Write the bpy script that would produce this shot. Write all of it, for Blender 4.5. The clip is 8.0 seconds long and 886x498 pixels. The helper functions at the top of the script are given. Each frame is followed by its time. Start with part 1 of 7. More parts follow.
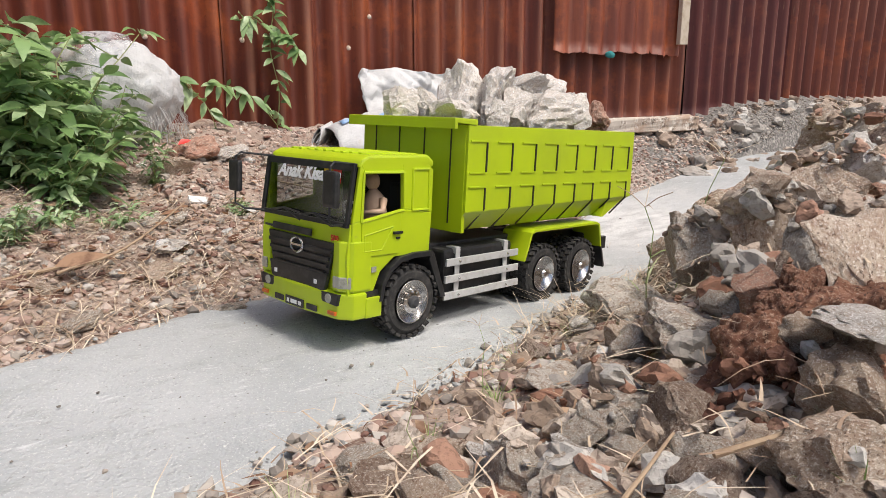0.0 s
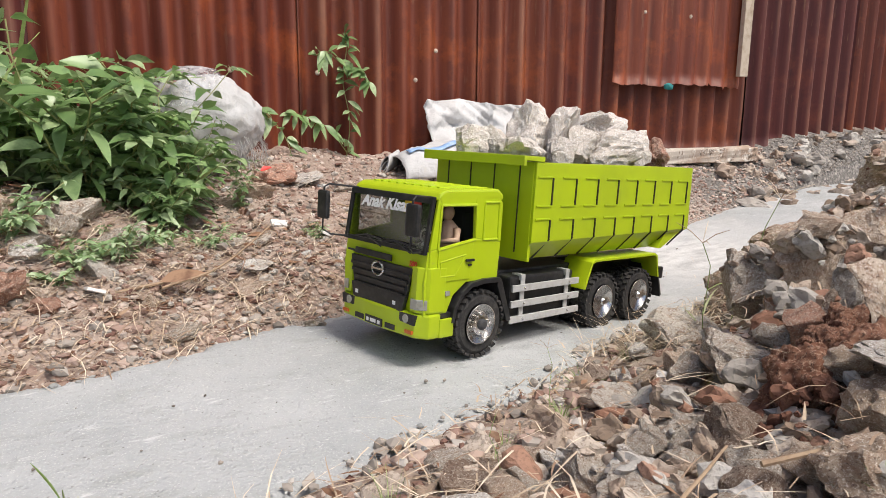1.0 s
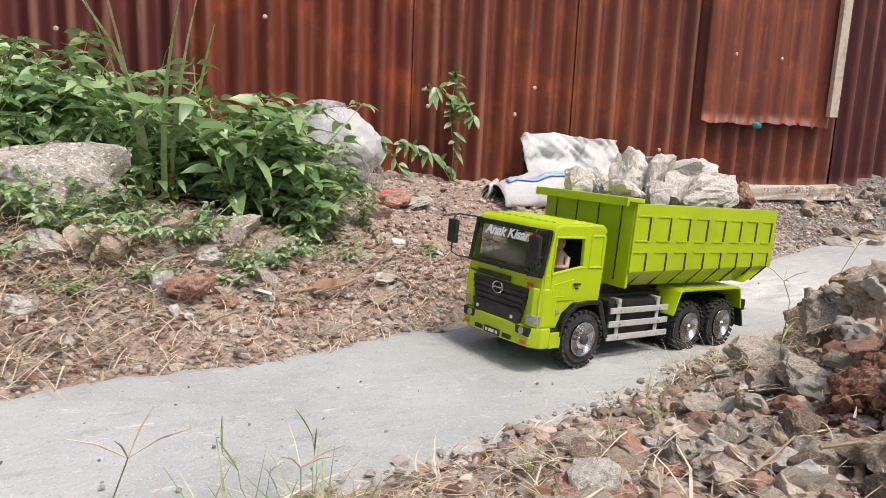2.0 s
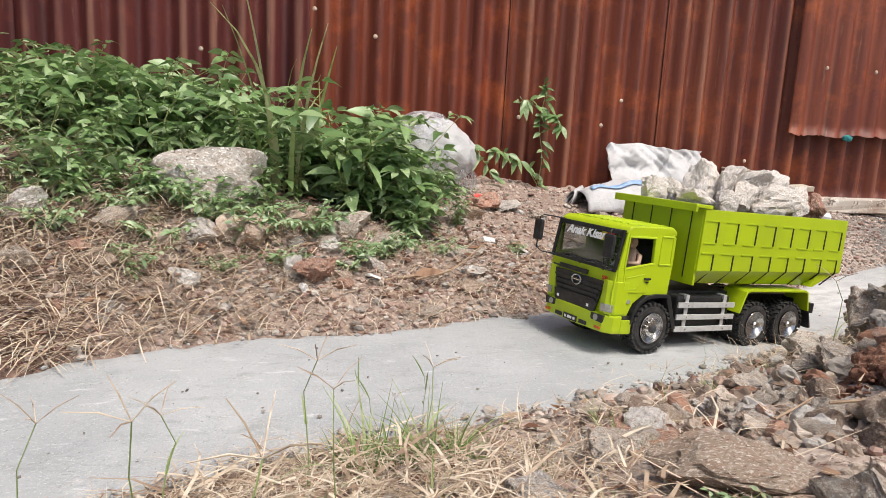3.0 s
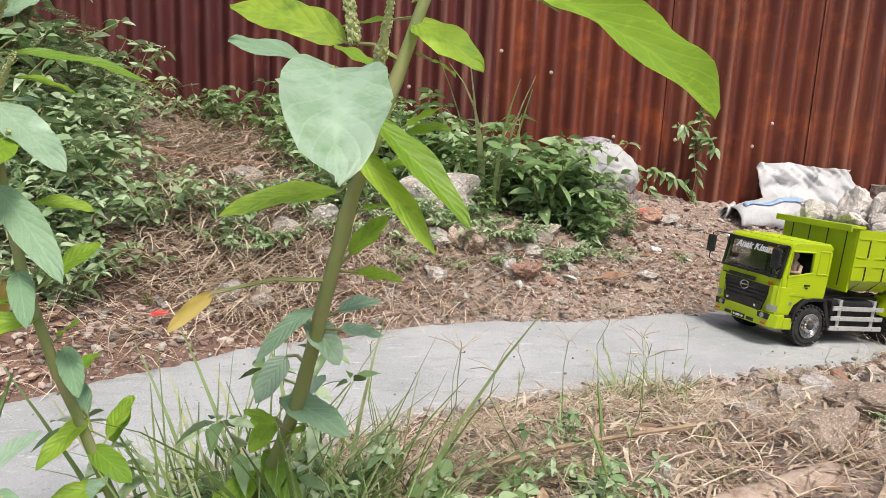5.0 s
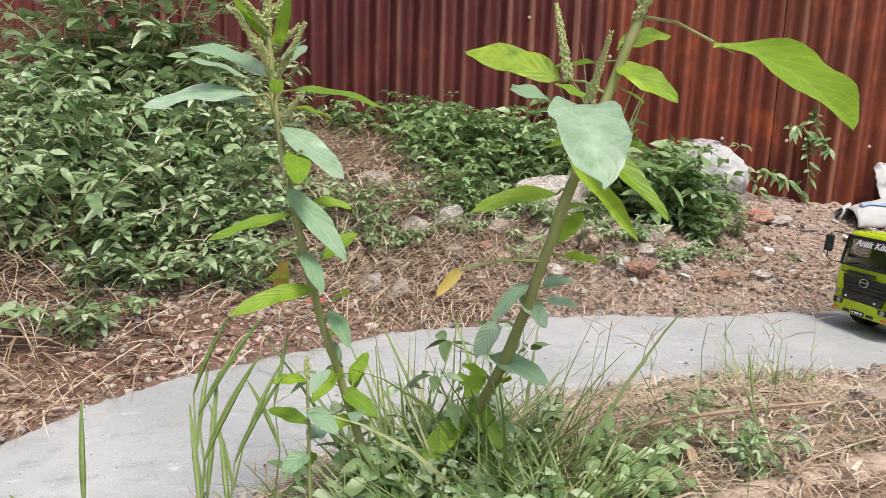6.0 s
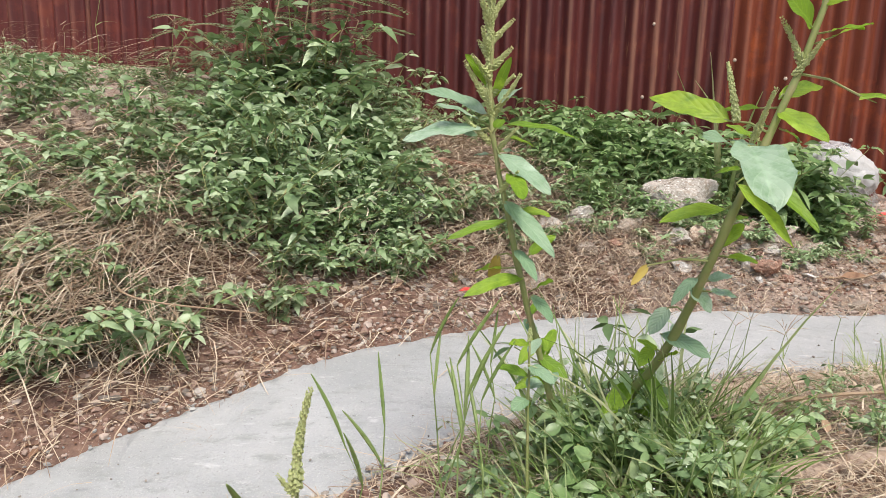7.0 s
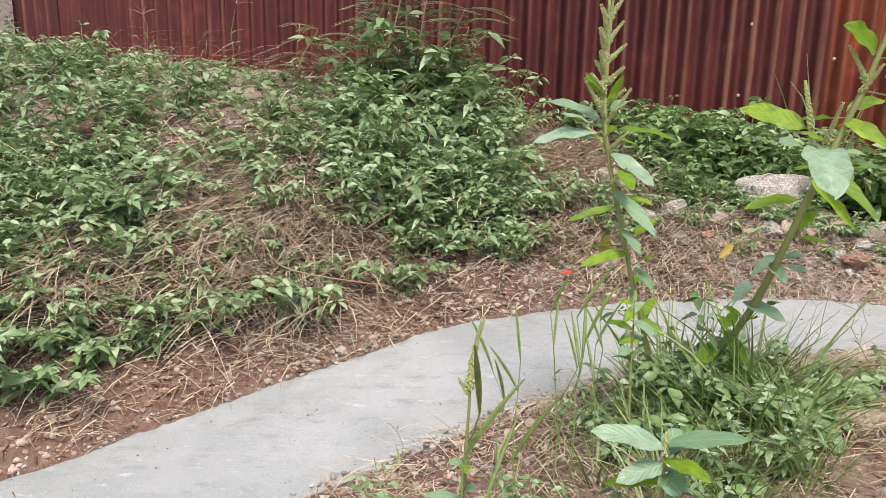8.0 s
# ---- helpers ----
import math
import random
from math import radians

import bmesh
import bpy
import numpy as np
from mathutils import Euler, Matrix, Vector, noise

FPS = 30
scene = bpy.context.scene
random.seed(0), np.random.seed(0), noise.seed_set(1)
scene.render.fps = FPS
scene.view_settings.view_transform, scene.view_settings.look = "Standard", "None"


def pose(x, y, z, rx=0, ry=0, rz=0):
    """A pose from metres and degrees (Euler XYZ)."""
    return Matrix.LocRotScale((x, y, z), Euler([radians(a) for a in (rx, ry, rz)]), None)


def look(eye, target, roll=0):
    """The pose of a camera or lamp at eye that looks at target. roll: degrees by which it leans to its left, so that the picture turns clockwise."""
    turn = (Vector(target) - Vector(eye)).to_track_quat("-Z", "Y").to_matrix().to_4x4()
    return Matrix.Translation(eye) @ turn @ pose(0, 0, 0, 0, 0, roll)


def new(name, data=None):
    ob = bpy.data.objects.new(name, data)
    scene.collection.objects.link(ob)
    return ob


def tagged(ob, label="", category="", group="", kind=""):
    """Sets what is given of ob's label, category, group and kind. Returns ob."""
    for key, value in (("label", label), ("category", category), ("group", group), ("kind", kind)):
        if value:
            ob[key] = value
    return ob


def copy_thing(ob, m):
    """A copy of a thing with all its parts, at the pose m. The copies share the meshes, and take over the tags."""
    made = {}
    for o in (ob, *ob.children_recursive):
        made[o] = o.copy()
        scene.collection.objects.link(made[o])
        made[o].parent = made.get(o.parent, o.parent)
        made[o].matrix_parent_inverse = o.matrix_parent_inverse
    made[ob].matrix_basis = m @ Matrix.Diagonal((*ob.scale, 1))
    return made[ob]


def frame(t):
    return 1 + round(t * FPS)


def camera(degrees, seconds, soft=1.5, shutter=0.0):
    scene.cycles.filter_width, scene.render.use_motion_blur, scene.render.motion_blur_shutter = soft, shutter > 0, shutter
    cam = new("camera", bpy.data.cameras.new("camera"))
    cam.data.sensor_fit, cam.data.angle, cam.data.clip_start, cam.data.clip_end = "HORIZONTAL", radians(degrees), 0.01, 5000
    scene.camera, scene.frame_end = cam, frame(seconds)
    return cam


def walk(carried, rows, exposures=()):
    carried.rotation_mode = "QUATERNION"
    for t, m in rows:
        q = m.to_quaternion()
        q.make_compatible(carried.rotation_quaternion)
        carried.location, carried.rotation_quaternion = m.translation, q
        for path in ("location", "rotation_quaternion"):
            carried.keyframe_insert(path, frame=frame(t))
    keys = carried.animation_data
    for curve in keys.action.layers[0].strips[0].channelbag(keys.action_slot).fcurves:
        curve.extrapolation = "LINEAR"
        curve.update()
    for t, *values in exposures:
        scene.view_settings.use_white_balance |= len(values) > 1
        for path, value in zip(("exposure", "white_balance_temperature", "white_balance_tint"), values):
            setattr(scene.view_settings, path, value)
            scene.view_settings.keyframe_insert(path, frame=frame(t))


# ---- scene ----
cam = camera(66.5, 8.0, soft=0.6)
PATH = [
    (0, (-0.002, 0.128, 0.279), (1.031, 1.779, -0.175), -0.2),
    (0.5, (-0.02, 0.111, 0.289), (0.916, 1.824, -0.147), -0.9),
    (1, (-0.054, 0.086, 0.299), (0.858, 1.822, -0.092), 0.4),
    (1.5, (-0.124, 0.034, 0.321), (0.703, 1.817, -0.049), 1.6),
    (1.7, (-0.15, 0.012, 0.328), (0.639, 1.814, -0.03), 1.9),
    (3, (-0.239, -0.172, 0.341), (0.252, 1.737, 0.003), 3.0),
    (3.5, (-0.285, -0.251, 0.351), (0.095, 1.683, 0.009), 3.1),
    (4, (-0.347, -0.321, 0.359), (-0.028, 1.623, 0.015), 3.4),
    (4.2, (-0.379, -0.354, 0.369), (-0.08, 1.593, 0.023), 3.3),
    (5.5, (-0.522, -0.522, 0.401), (-0.482, 1.447, 0.055), 2.3),
    (6, (-0.562, -0.581, 0.403), (-0.653, 1.386, 0.052), 1.9),
    (6.5, (-0.608, -0.663, 0.409), (-0.822, 1.292, 0.046), 1.8),
    (7, (-0.641, -0.756, 0.435), (-1.015, 1.172, 0.057), 1.5),
    (7.5, (-0.645, -0.85, 0.452), (-1.18, 1.036, 0.054), 1.1),
    (8, (-0.651, -0.957, 0.45), (-1.261, 0.905, 0.048), 1.4),
]
walk(cam, [(t, look(eye, target, roll)) for t, eye, target, roll in PATH])

# ---------------------------------------------------------------- light
world = bpy.data.worlds.new("world")
scene.world = world
world.use_nodes = True
wn = world.node_tree
sky = wn.nodes.new("ShaderNodeTexSky")
sky.sky_type, sky.sun_disc = "NISHITA", False
sky.sun_elevation, sky.sun_rotation = radians(62), radians(160)
sky.dust_density, sky.ozone_density = 4.0, 0.6
wn.links.new(sky.outputs[0], wn.nodes["Background"].inputs[0])
wn.nodes["Background"].inputs[1].default_value = 0.112
sun = new("sun", bpy.data.lights.new("sun", "SUN"))
sun.data.energy, sun.data.angle, sun.data.color = 2.2, radians(18), (1.0, 0.95, 0.88)
sun.matrix_world = look((0.9, -1.9, 4.0), (0, 0, 0))
scene.view_settings.exposure = 0.54


# ---------------------------------------------------------------- materials
def mat(name, rough=0.8, metal=0.0):
    m = bpy.data.materials.new(name)
    m.use_nodes = True
    nt = m.node_tree
    b = nt.nodes["Principled BSDF"]
    b.inputs["Roughness"].default_value = rough
    b.inputs["Metallic"].default_value = metal
    return m, nt, b


def node(nt, kind, **settings):
    n = nt.nodes.new("ShaderNode" + kind)
    for key, value in settings.items():
        if key in n.inputs:
            n.inputs[key].default_value = value
    return n


def coords(nt, scale=(1, 1, 1), kind="Object"):
    c = node(nt, "TexCoord")
    mp = node(nt, "Mapping")
    mp.inputs["Scale"].default_value = scale
    nt.links.new(c.outputs[kind], mp.inputs["Vector"])
    return mp.outputs[0]


def fbm(nt, vec, scale, detail=4.0, rough=0.6):
    n = node(nt, "TexNoise", Scale=scale, Detail=detail, Roughness=rough)
    nt.links.new(vec, n.inputs["Vector"])
    return n.outputs["Fac"]


def cells(nt, vec, scale, out="Distance"):
    n = node(nt, "TexVoronoi", Scale=scale)
    nt.links.new(vec, n.inputs["Vector"])
    return n.outputs[out]


def ramp(nt, fac, *stops):
    n = node(nt, "ValToRGB")
    e = n.color_ramp.elements
    while len(e) < len(stops):
        e.new(0.5)
    for el, (p, c) in zip(e, stops):
        el.position = p
        el.color = (*c, 1) if len(c) == 3 else c
    nt.links.new(fac, n.inputs[0])
    return n.outputs[0]


def mask(nt, fac, lo, hi):
    if lo > hi:
        return ramp(nt, fac, (hi, (1, 1, 1)), (lo, (0, 0, 0)))
    return ramp(nt, fac, (lo, (0, 0, 0)), (hi, (1, 1, 1)))


def blend(nt, fac, a, b, how="MIX"):
    n = nt.nodes.new("ShaderNodeMix")
    n.data_type, n.blend_type = "RGBA", how
    for value, i in ((fac, 0), (a, 6), (b, 7)):
        if isinstance(value, (int, float)):
            n.inputs[i].default_value = value
        elif isinstance(value, tuple):
            n.inputs[i].default_value = (*value, 1)
        else:
            nt.links.new(value, n.inputs[i])
    return n.outputs[2]


def relief(nt, b, height, strength=0.5, distance=0.004):
    n = node(nt, "Bump", Strength=strength, Distance=distance)
    nt.links.new(height, n.inputs["Height"])
    nt.links.new(n.outputs[0], b.inputs["Normal"])


def paint(nt, b, socket):
    nt.links.new(socket, b.inputs["Base Color"])


def own_random(nt):
    return node(nt, "ObjectInfo").outputs["Random"]


def island_random(nt):
    return node(nt, "NewGeometry").outputs["Random Per Island"]


def patch(nt, v, centre, inner, outer, wobble):
    """1 within a rounded area about centre, falling to 0 at its ragged rim."""
    dist = nt.nodes.new("ShaderNodeVectorMath")
    dist.operation = "DISTANCE"
    nt.links.new(v, dist.inputs[0])
    dist.inputs[1].default_value = centre
    add = node(nt, "Math")
    add.operation = "MULTIPLY_ADD"
    nt.links.new(wobble, add.inputs[0])
    add.inputs[1].default_value = 0.7
    nt.links.new(dist.outputs["Value"], add.inputs[2])
    span = node(nt, "MapRange")
    span.inputs[1].default_value, span.inputs[2].default_value, span.inputs[3].default_value, span.inputs[4].default_value = inner + 0.3, outer + 0.3, 1.0, 0.0
    nt.links.new(add.outputs[0], span.inputs[0])
    return span.outputs[0]


def make_soil():
    m, nt, b = mat("soil", 0.95)
    v = coords(nt)
    big, fine = fbm(nt, v, 3.5, 6), fbm(nt, v, 70, 5, 0.7)
    c = ramp(nt, big, (0.3, (0.24, 0.17, 0.132)), (0.5, (0.355, 0.275, 0.222)), (0.7, (0.47, 0.4, 0.338)))
    c = blend(nt, mask(nt, fine, 0.42, 0.75), c, (0.39, 0.315, 0.26), "MIX")
    c = blend(nt, mask(nt, fbm(nt, v, 28, 4), 0.52, 0.7), c, (0.17, 0.085, 0.055))
    grit = cells(nt, v, 120)
    c = blend(nt, mask(nt, grit, 0.28, 0.12), c, (0.5, 0.44, 0.38))
    c = blend(nt, mask(nt, fbm(nt, v, 240, 3, 0.7), 0.58, 0.66), c, (0.075, 0.04, 0.028))
    # dark road gravel tipped beyond the bend, damp red earth along the lower track, both with wandering outlines
    gravel = ramp(nt, cells(nt, v, 130, "Color"), (0.2, (0.1, 0.092, 0.085)), (0.55, (0.18, 0.165, 0.15)), (0.95, (0.33, 0.3, 0.265)))
    c = blend(nt, patch(nt, v, (2.5, 1.7, 0.1), 0.75, 1.15, big), c, gravel)
    red = ramp(nt, fine, (0.35, (0.09, 0.042, 0.03)), (0.55, (0.16, 0.082, 0.056)), (0.75, (0.27, 0.17, 0.125)))
    c = blend(nt, 0.78, c, blend(nt, patch(nt, v, (-1.45, 0.4, 0.1), 0.9, 1.4, big), c, red))
    paint(nt, b, c)
    h = blend(nt, 0.5, fine, grit)
    relief(nt, b, h, 0.9, 0.006)
    return m


def make_road():
    m, nt, b = mat("cement_screed", 0.85)
    v = coords(nt)
    big, mid, fine = fbm(nt, v, 4, 5), fbm(nt, coords(nt, (9, 22, 9)), 1.6, 5, 0.65), fbm(nt, v, 160, 4, 0.7)
    c = ramp(nt, big, (0.3, (0.34, 0.355, 0.355)), (0.55, (0.43, 0.44, 0.44)), (0.75, (0.5, 0.51, 0.51)))
    c = blend(nt, mask(nt, mid, 0.54, 0.7), c, (0.33, 0.34, 0.33))
    c = blend(nt, mask(nt, fbm(nt, coords(nt, (6, 20, 6)), 3.0, 6, 0.75), 0.6, 0.68), c, (0.58, 0.585, 0.58))
    c = blend(nt, mask(nt, fine, 0.6, 0.76), c, (0.25, 0.25, 0.24))
    c = blend(nt, mask(nt, cells(nt, v, 26), 0.055, 0.03), c, (0.15, 0.14, 0.13))
    c = blend(nt, mask(nt, cells(nt, v, 75), 0.1, 0.05), c, (0.22, 0.21, 0.2))
    c = blend(nt, mask(nt, fbm(nt, v, 420, 3, 0.7), 0.58, 0.68), c, (0.6, 0.6, 0.58))
    c = blend(nt, patch(nt, v, (1.25, 1.25, 0.0), 0.15, 0.42, big), c, ramp(nt, mid, (0.35, (0.42, 0.42, 0.41)), (0.6, (0.62, 0.62, 0.6))))
    paint(nt, b, c)
    relief(nt, b, blend(nt, 0.5, fbm(nt, v, 45, 5, 0.75), fine), 0.9, 0.007)
    return m


FENCE_Y = 1.82


def make_rust(name, dark, mid, bright, spread, bloom):
    m, nt, b = mat(name, 0.58, 0.0)
    v = coords(nt)
    streak = fbm(nt, coords(nt, (26, 26, 1.3)), 1.0, 6, 0.65)
    blot = fbm(nt, v, 5.5, 6, 0.7)
    fine = fbm(nt, v, 60, 5, 0.7)
    c = ramp(nt, streak, (0.2, dark), (0.5, mid), (0.85, bright))
    c = blend(nt, mask(nt, blot, 0.52, 0.7), c, bloom)
    c = blend(nt, mask(nt, fbm(nt, coords(nt, (70, 70, 9)), 1.0, 4), 0.63, 0.76), c, (0.25, 0.13, 0.08))
    c = blend(nt, mask(nt, fine, 0.6, 0.8), c, dark)
    shade = ramp(nt, own_random(nt), (0.0, (0.74, 0.66, 0.62)), (0.5, (0.86, 0.8, 0.74)), (1.0, tuple(k * 0.87 for k in spread)))
    c = blend(nt, 1.0, c, shade, "MULTIPLY")
    # plum and orange fields within a sheet, and broken pale lines along the crests of the waves
    c = blend(nt, mask(nt, fbm(nt, coords(nt, (5, 5, 0.7)), 1.0, 3), 0.42, 0.62), c, blend(nt, 1.0, c, (0.7, 0.56, 0.66), "MULTIPLY"))
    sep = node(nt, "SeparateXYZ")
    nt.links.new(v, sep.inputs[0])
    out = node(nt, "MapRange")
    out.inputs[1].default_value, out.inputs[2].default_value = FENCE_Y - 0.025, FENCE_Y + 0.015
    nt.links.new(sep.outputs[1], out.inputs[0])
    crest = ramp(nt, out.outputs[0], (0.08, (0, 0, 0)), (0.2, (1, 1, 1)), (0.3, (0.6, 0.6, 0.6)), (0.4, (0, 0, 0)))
    crest_lines = blend(nt, 1.0, crest, mask(nt, fbm(nt, coords(nt, (12, 12, 1.1)), 1.0, 5, 0.7), 0.42, 0.7), "MULTIPLY")
    c = blend(nt, blend(nt, 1.0, crest_lines, (0.55, 0.55, 0.55), "MULTIPLY"), c, (0.4, 0.2, 0.12))
    # pale lime splashes
    c = blend(nt, mask(nt, fbm(nt, coords(nt, (9, 9, 4)), 3.0, 6, 0.75), 0.7, 0.76), c, (0.38, 0.26, 0.21))
    paint(nt, b, c)
    relief(nt, b, blend(nt, 0.5, streak, fine), 0.35, 0.003)
    return m


def make_rubble(name, stops, speck, dirt):
    m, nt, b = mat(name, 0.95)
    v = coords(nt)
    big, mid, fine = fbm(nt, v, 1.8, 6, 0.65), fbm(nt, v, 6, 6, 0.75), fbm(nt, v, 26, 5, 0.8)
    c = ramp(nt, big, *stops)
    tone = ramp(nt, own_random(nt), (0.0, (0.78, 0.74, 0.69)), (0.5, (0.97, 0.94, 0.9)), (1.0, (1.15, 1.14, 1.12)))
    c = blend(nt, 1.0, c, tone, "MULTIPLY")
    c = blend(nt, mask(nt, mid, 0.47, 0.6), c, dirt)
    c = blend(nt, mask(nt, fine, 0.53, 0.6), c, tuple(min(0.85, k * 1.1) for k in speck))
    c = blend(nt, mask(nt, fbm(nt, v, 24, 4, 0.75), 0.57, 0.64), c, tuple(k * 0.4 for k in dirt))
    paint(nt, b, c)
    relief(nt, b, blend(nt, 0.65, mid, fine), 0.9, 0.0045)
    return m


def make_leaf(name, low, mid, high, glow=0.3, rough=0.5, per="island"):
    m, nt, b = mat(name, rough)
    r = island_random(nt) if per == "island" else own_random(nt)
    c = ramp(nt, r, (0.0, low), (0.42, mid), (0.92, high))
    c = blend(nt, mask(nt, fbm(nt, coords(nt), 45, 4), 0.5, 0.75), c, low)
    paint(nt, b, c)
    tl = node(nt, "BsdfTranslucent")
    nt.links.new(c, tl.inputs["Color"])
    mx = node(nt, "MixShader")
    mx.inputs[0].default_value = glow
    out = nt.nodes["Material Output"]
    nt.links.new(b.outputs[0], mx.inputs[1])
    nt.links.new(tl.outputs[0], mx.inputs[2])
    nt.links.new(mx.outputs[0], out.inputs[0])
    return m


def make_broad(name, low, mid, high, glow):
    """A large leaf: pale midrib and slanting veins laid out along its own length and breadth."""
    m, nt, b = mat(name, 0.45)
    uv = node(nt, "TexCoord").outputs["UV"]
    sep = node(nt, "SeparateXYZ")
    nt.links.new(uv, sep.inputs[0])

    def calc(how, a, k):
        n = node(nt, "Math")
        n.operation = how
        nt.links.new(a, n.inputs[0])
        if isinstance(k, (int, float)):
            n.inputs[1].default_value = k
        else:
            nt.links.new(k, n.inputs[1])
        return n.outputs[0]

    off = calc("ABSOLUTE", calc("SUBTRACT", sep.outputs[0], 0.5), 0)
    wave = calc("ABSOLUTE", calc("SINE", calc("SUBTRACT", calc("MULTIPLY", sep.outputs[1], 24.0), calc("MULTIPLY", off, 15.0)), 0), 0)
    vein = mask(nt, wave, 0.28, 0.06)
    rib = mask(nt, off, 0.045, 0.015)
    lines = blend(nt, 1.0, vein, rib, "LIGHTEN")
    c = ramp(nt, own_random(nt), (0.0, low), (0.5, mid), (1.0, high))
    v = coords(nt)
    c = blend(nt, mask(nt, fbm(nt, v, 60, 5, 0.7), 0.45, 0.7), c, low)
    c = blend(nt, mask(nt, fbm(nt, v, 25, 4), 0.6, 0.72), c, tuple(k * 1.2 for k in high))
    half = calc("MULTIPLY", lines, 0.22)
    c = blend(nt, half, c, tuple(min(1, k * 1.45 + 0.04) for k in mid))
    paint(nt, b, c)
    h = blend(nt, 0.6, wave, fbm(nt, v, 120, 4, 0.7))
    relief(nt, b, h, 0.45, 0.002)
    tl = node(nt, "BsdfTranslucent")
    nt.links.new(c, tl.inputs["Color"])
    mx = node(nt, "MixShader")
    mx.inputs[0].default_value = glow
    nt.links.new(b.outputs[0], mx.inputs[1])
    nt.links.new(tl.outputs[0], mx.inputs[2])
    nt.links.new(mx.outputs[0], nt.nodes["Material Output"].inputs[0])
    return m


def make_plain(name, colour, rough=0.5, metal=0.0, wear=None, scale=40, bump=0.1):
    m, nt, b = mat(name, rough, metal)
    v = coords(nt)
    f = fbm(nt, v, scale, 5, 0.7)
    dark = wear or tuple(k * 0.75 for k in colour)
    paint(nt, b, blend(nt, mask(nt, f, 0.48, 0.75), colour, dark))
    relief(nt, b, f, bump, 0.002)
    return m


def make_sack():
    m, nt, b = mat("woven_plastic", 0.6)
    v = coords(nt)
    c = ramp(nt, fbm(nt, v, 7, 5), (0.3, (0.4, 0.39, 0.38)), (0.5, (0.5, 0.495, 0.49)), (0.7, (0.6, 0.595, 0.59)))
    c = blend(nt, mask(nt, fbm(nt, v, 22, 5, 0.7), 0.6, 0.78), c, (0.5, 0.45, 0.38))
    paint(nt, b, c)
    wv = node(nt, "TexWave", Scale=120.0)
    nt.links.new(v, wv.inputs["Vector"])
    relief(nt, b, blend(nt, 0.98, wv.outputs["Fac"], fbm(nt, v, 25, 6, 0.7)), 0.75, 0.008)
    b.inputs["Transmission Weight"].default_value = 0.0
    return m


def make_lime():
    m, nt, b = mat("lime_paint", 0.38)
    v = coords(nt)
    c = blend(nt, mask(nt, fbm(nt, v, 9, 5), 0.45, 0.75), (0.42, 0.545, 0.008), (0.35, 0.45, 0.012))
    c = blend(nt, mask(nt, fbm(nt, v, 55, 6, 0.75), 0.66, 0.76), c, (0.3, 0.33, 0.1))
    paint(nt, b, c)
    relief(nt, b, fbm(nt, v, 90, 4), 0.12, 0.001)
    b.inputs["Coat Weight"].default_value = 0.25
    b.inputs["Coat Roughness"].default_value = 0.25
    return m


def make_glass(name, tint, rough=0.05, gloss=0.1):
    m, nt, b = mat(name, rough)
    tr = node(nt, "BsdfTransparent")
    tr.inputs[0].default_value = (*tint, 1)
    gl = node(nt, "BsdfGlossy")
    gl.inputs["Roughness"].default_value = rough
    mx = node(nt, "MixShader")
    mx.inputs[0].default_value = gloss
    nt.links.new(tr.outputs[0], mx.inputs[1])
    nt.links.new(gl.outputs[0], mx.inputs[2])
    nt.links.new(mx.outputs[0], nt.nodes["Material Output"].inputs[0])
    return m


def make_film():
    """Thin cloudy plastic: partly clear, partly white and shiny."""
    m, nt, b = mat("clear_film", 0.3)
    v = coords(nt)
    paint(nt, b, blend(nt, mask(nt, fbm(nt, v, 30, 5, 0.7), 0.45, 0.65), (0.72, 0.73, 0.75), (0.85, 0.85, 0.85)))
    relief(nt, b, fbm(nt, v, 60, 6, 0.75), 0.8, 0.006)
    tr = node(nt, "BsdfTransparent")
    mx = node(nt, "MixShader")
    nt.links.new(mask(nt, fbm(nt, v, 18, 5, 0.7), 0.35, 0.8), mx.inputs[0])
    nt.links.new(tr.outputs[0], mx.inputs[1])
    nt.links.new(b.outputs[0], mx.inputs[2])
    nt.links.new(mx.outputs[0], nt.nodes["Material Output"].inputs[0])
    return m


SOIL, ROAD = make_soil(), make_road()
RUST_BROWN = make_rust("rusty_brown_iron", (0.065, 0.0165, 0.01), (0.177, 0.043, 0.021), (0.315, 0.1, 0.042), (1.25, 1.02, 0.88), (0.37, 0.1, 0.028))
RUST_RED = make_rust("red_primed_iron", (0.055, 0.0115, 0.0115), (0.115, 0.023, 0.021), (0.2, 0.05, 0.043), (1.3, 1.0, 0.95), (0.2, 0.05, 0.03))
CONCRETE = make_rubble("broken_concrete", ((0.3, (0.35, 0.305, 0.26)), (0.5, (0.43, 0.385, 0.335)), (0.7, (0.52, 0.475, 0.425))), (0.6, 0.56, 0.5), (0.35, 0.255, 0.19))
PALE = make_rubble("pale_mortar", ((0.3, (0.46, 0.43, 0.4)), (0.5, (0.56, 0.53, 0.5)), (0.7, (0.65, 0.63, 0.6))), (0.72, 0.7, 0.67), (0.4, 0.33, 0.27))
BRICK = make_rubble("broken_brick", ((0.3, (0.27, 0.125, 0.08)), (0.5, (0.38, 0.2, 0.14)), (0.7, (0.48, 0.31, 0.23))), (0.56, 0.44, 0.36), (0.3, 0.185, 0.135))
CLAY = make_rubble("red_clay", ((0.3, (0.15, 0.062, 0.038)), (0.5, (0.22, 0.1, 0.06)), (0.7, (0.3, 0.15, 0.095))), (0.36, 0.23, 0.16), (0.14, 0.06, 0.036))
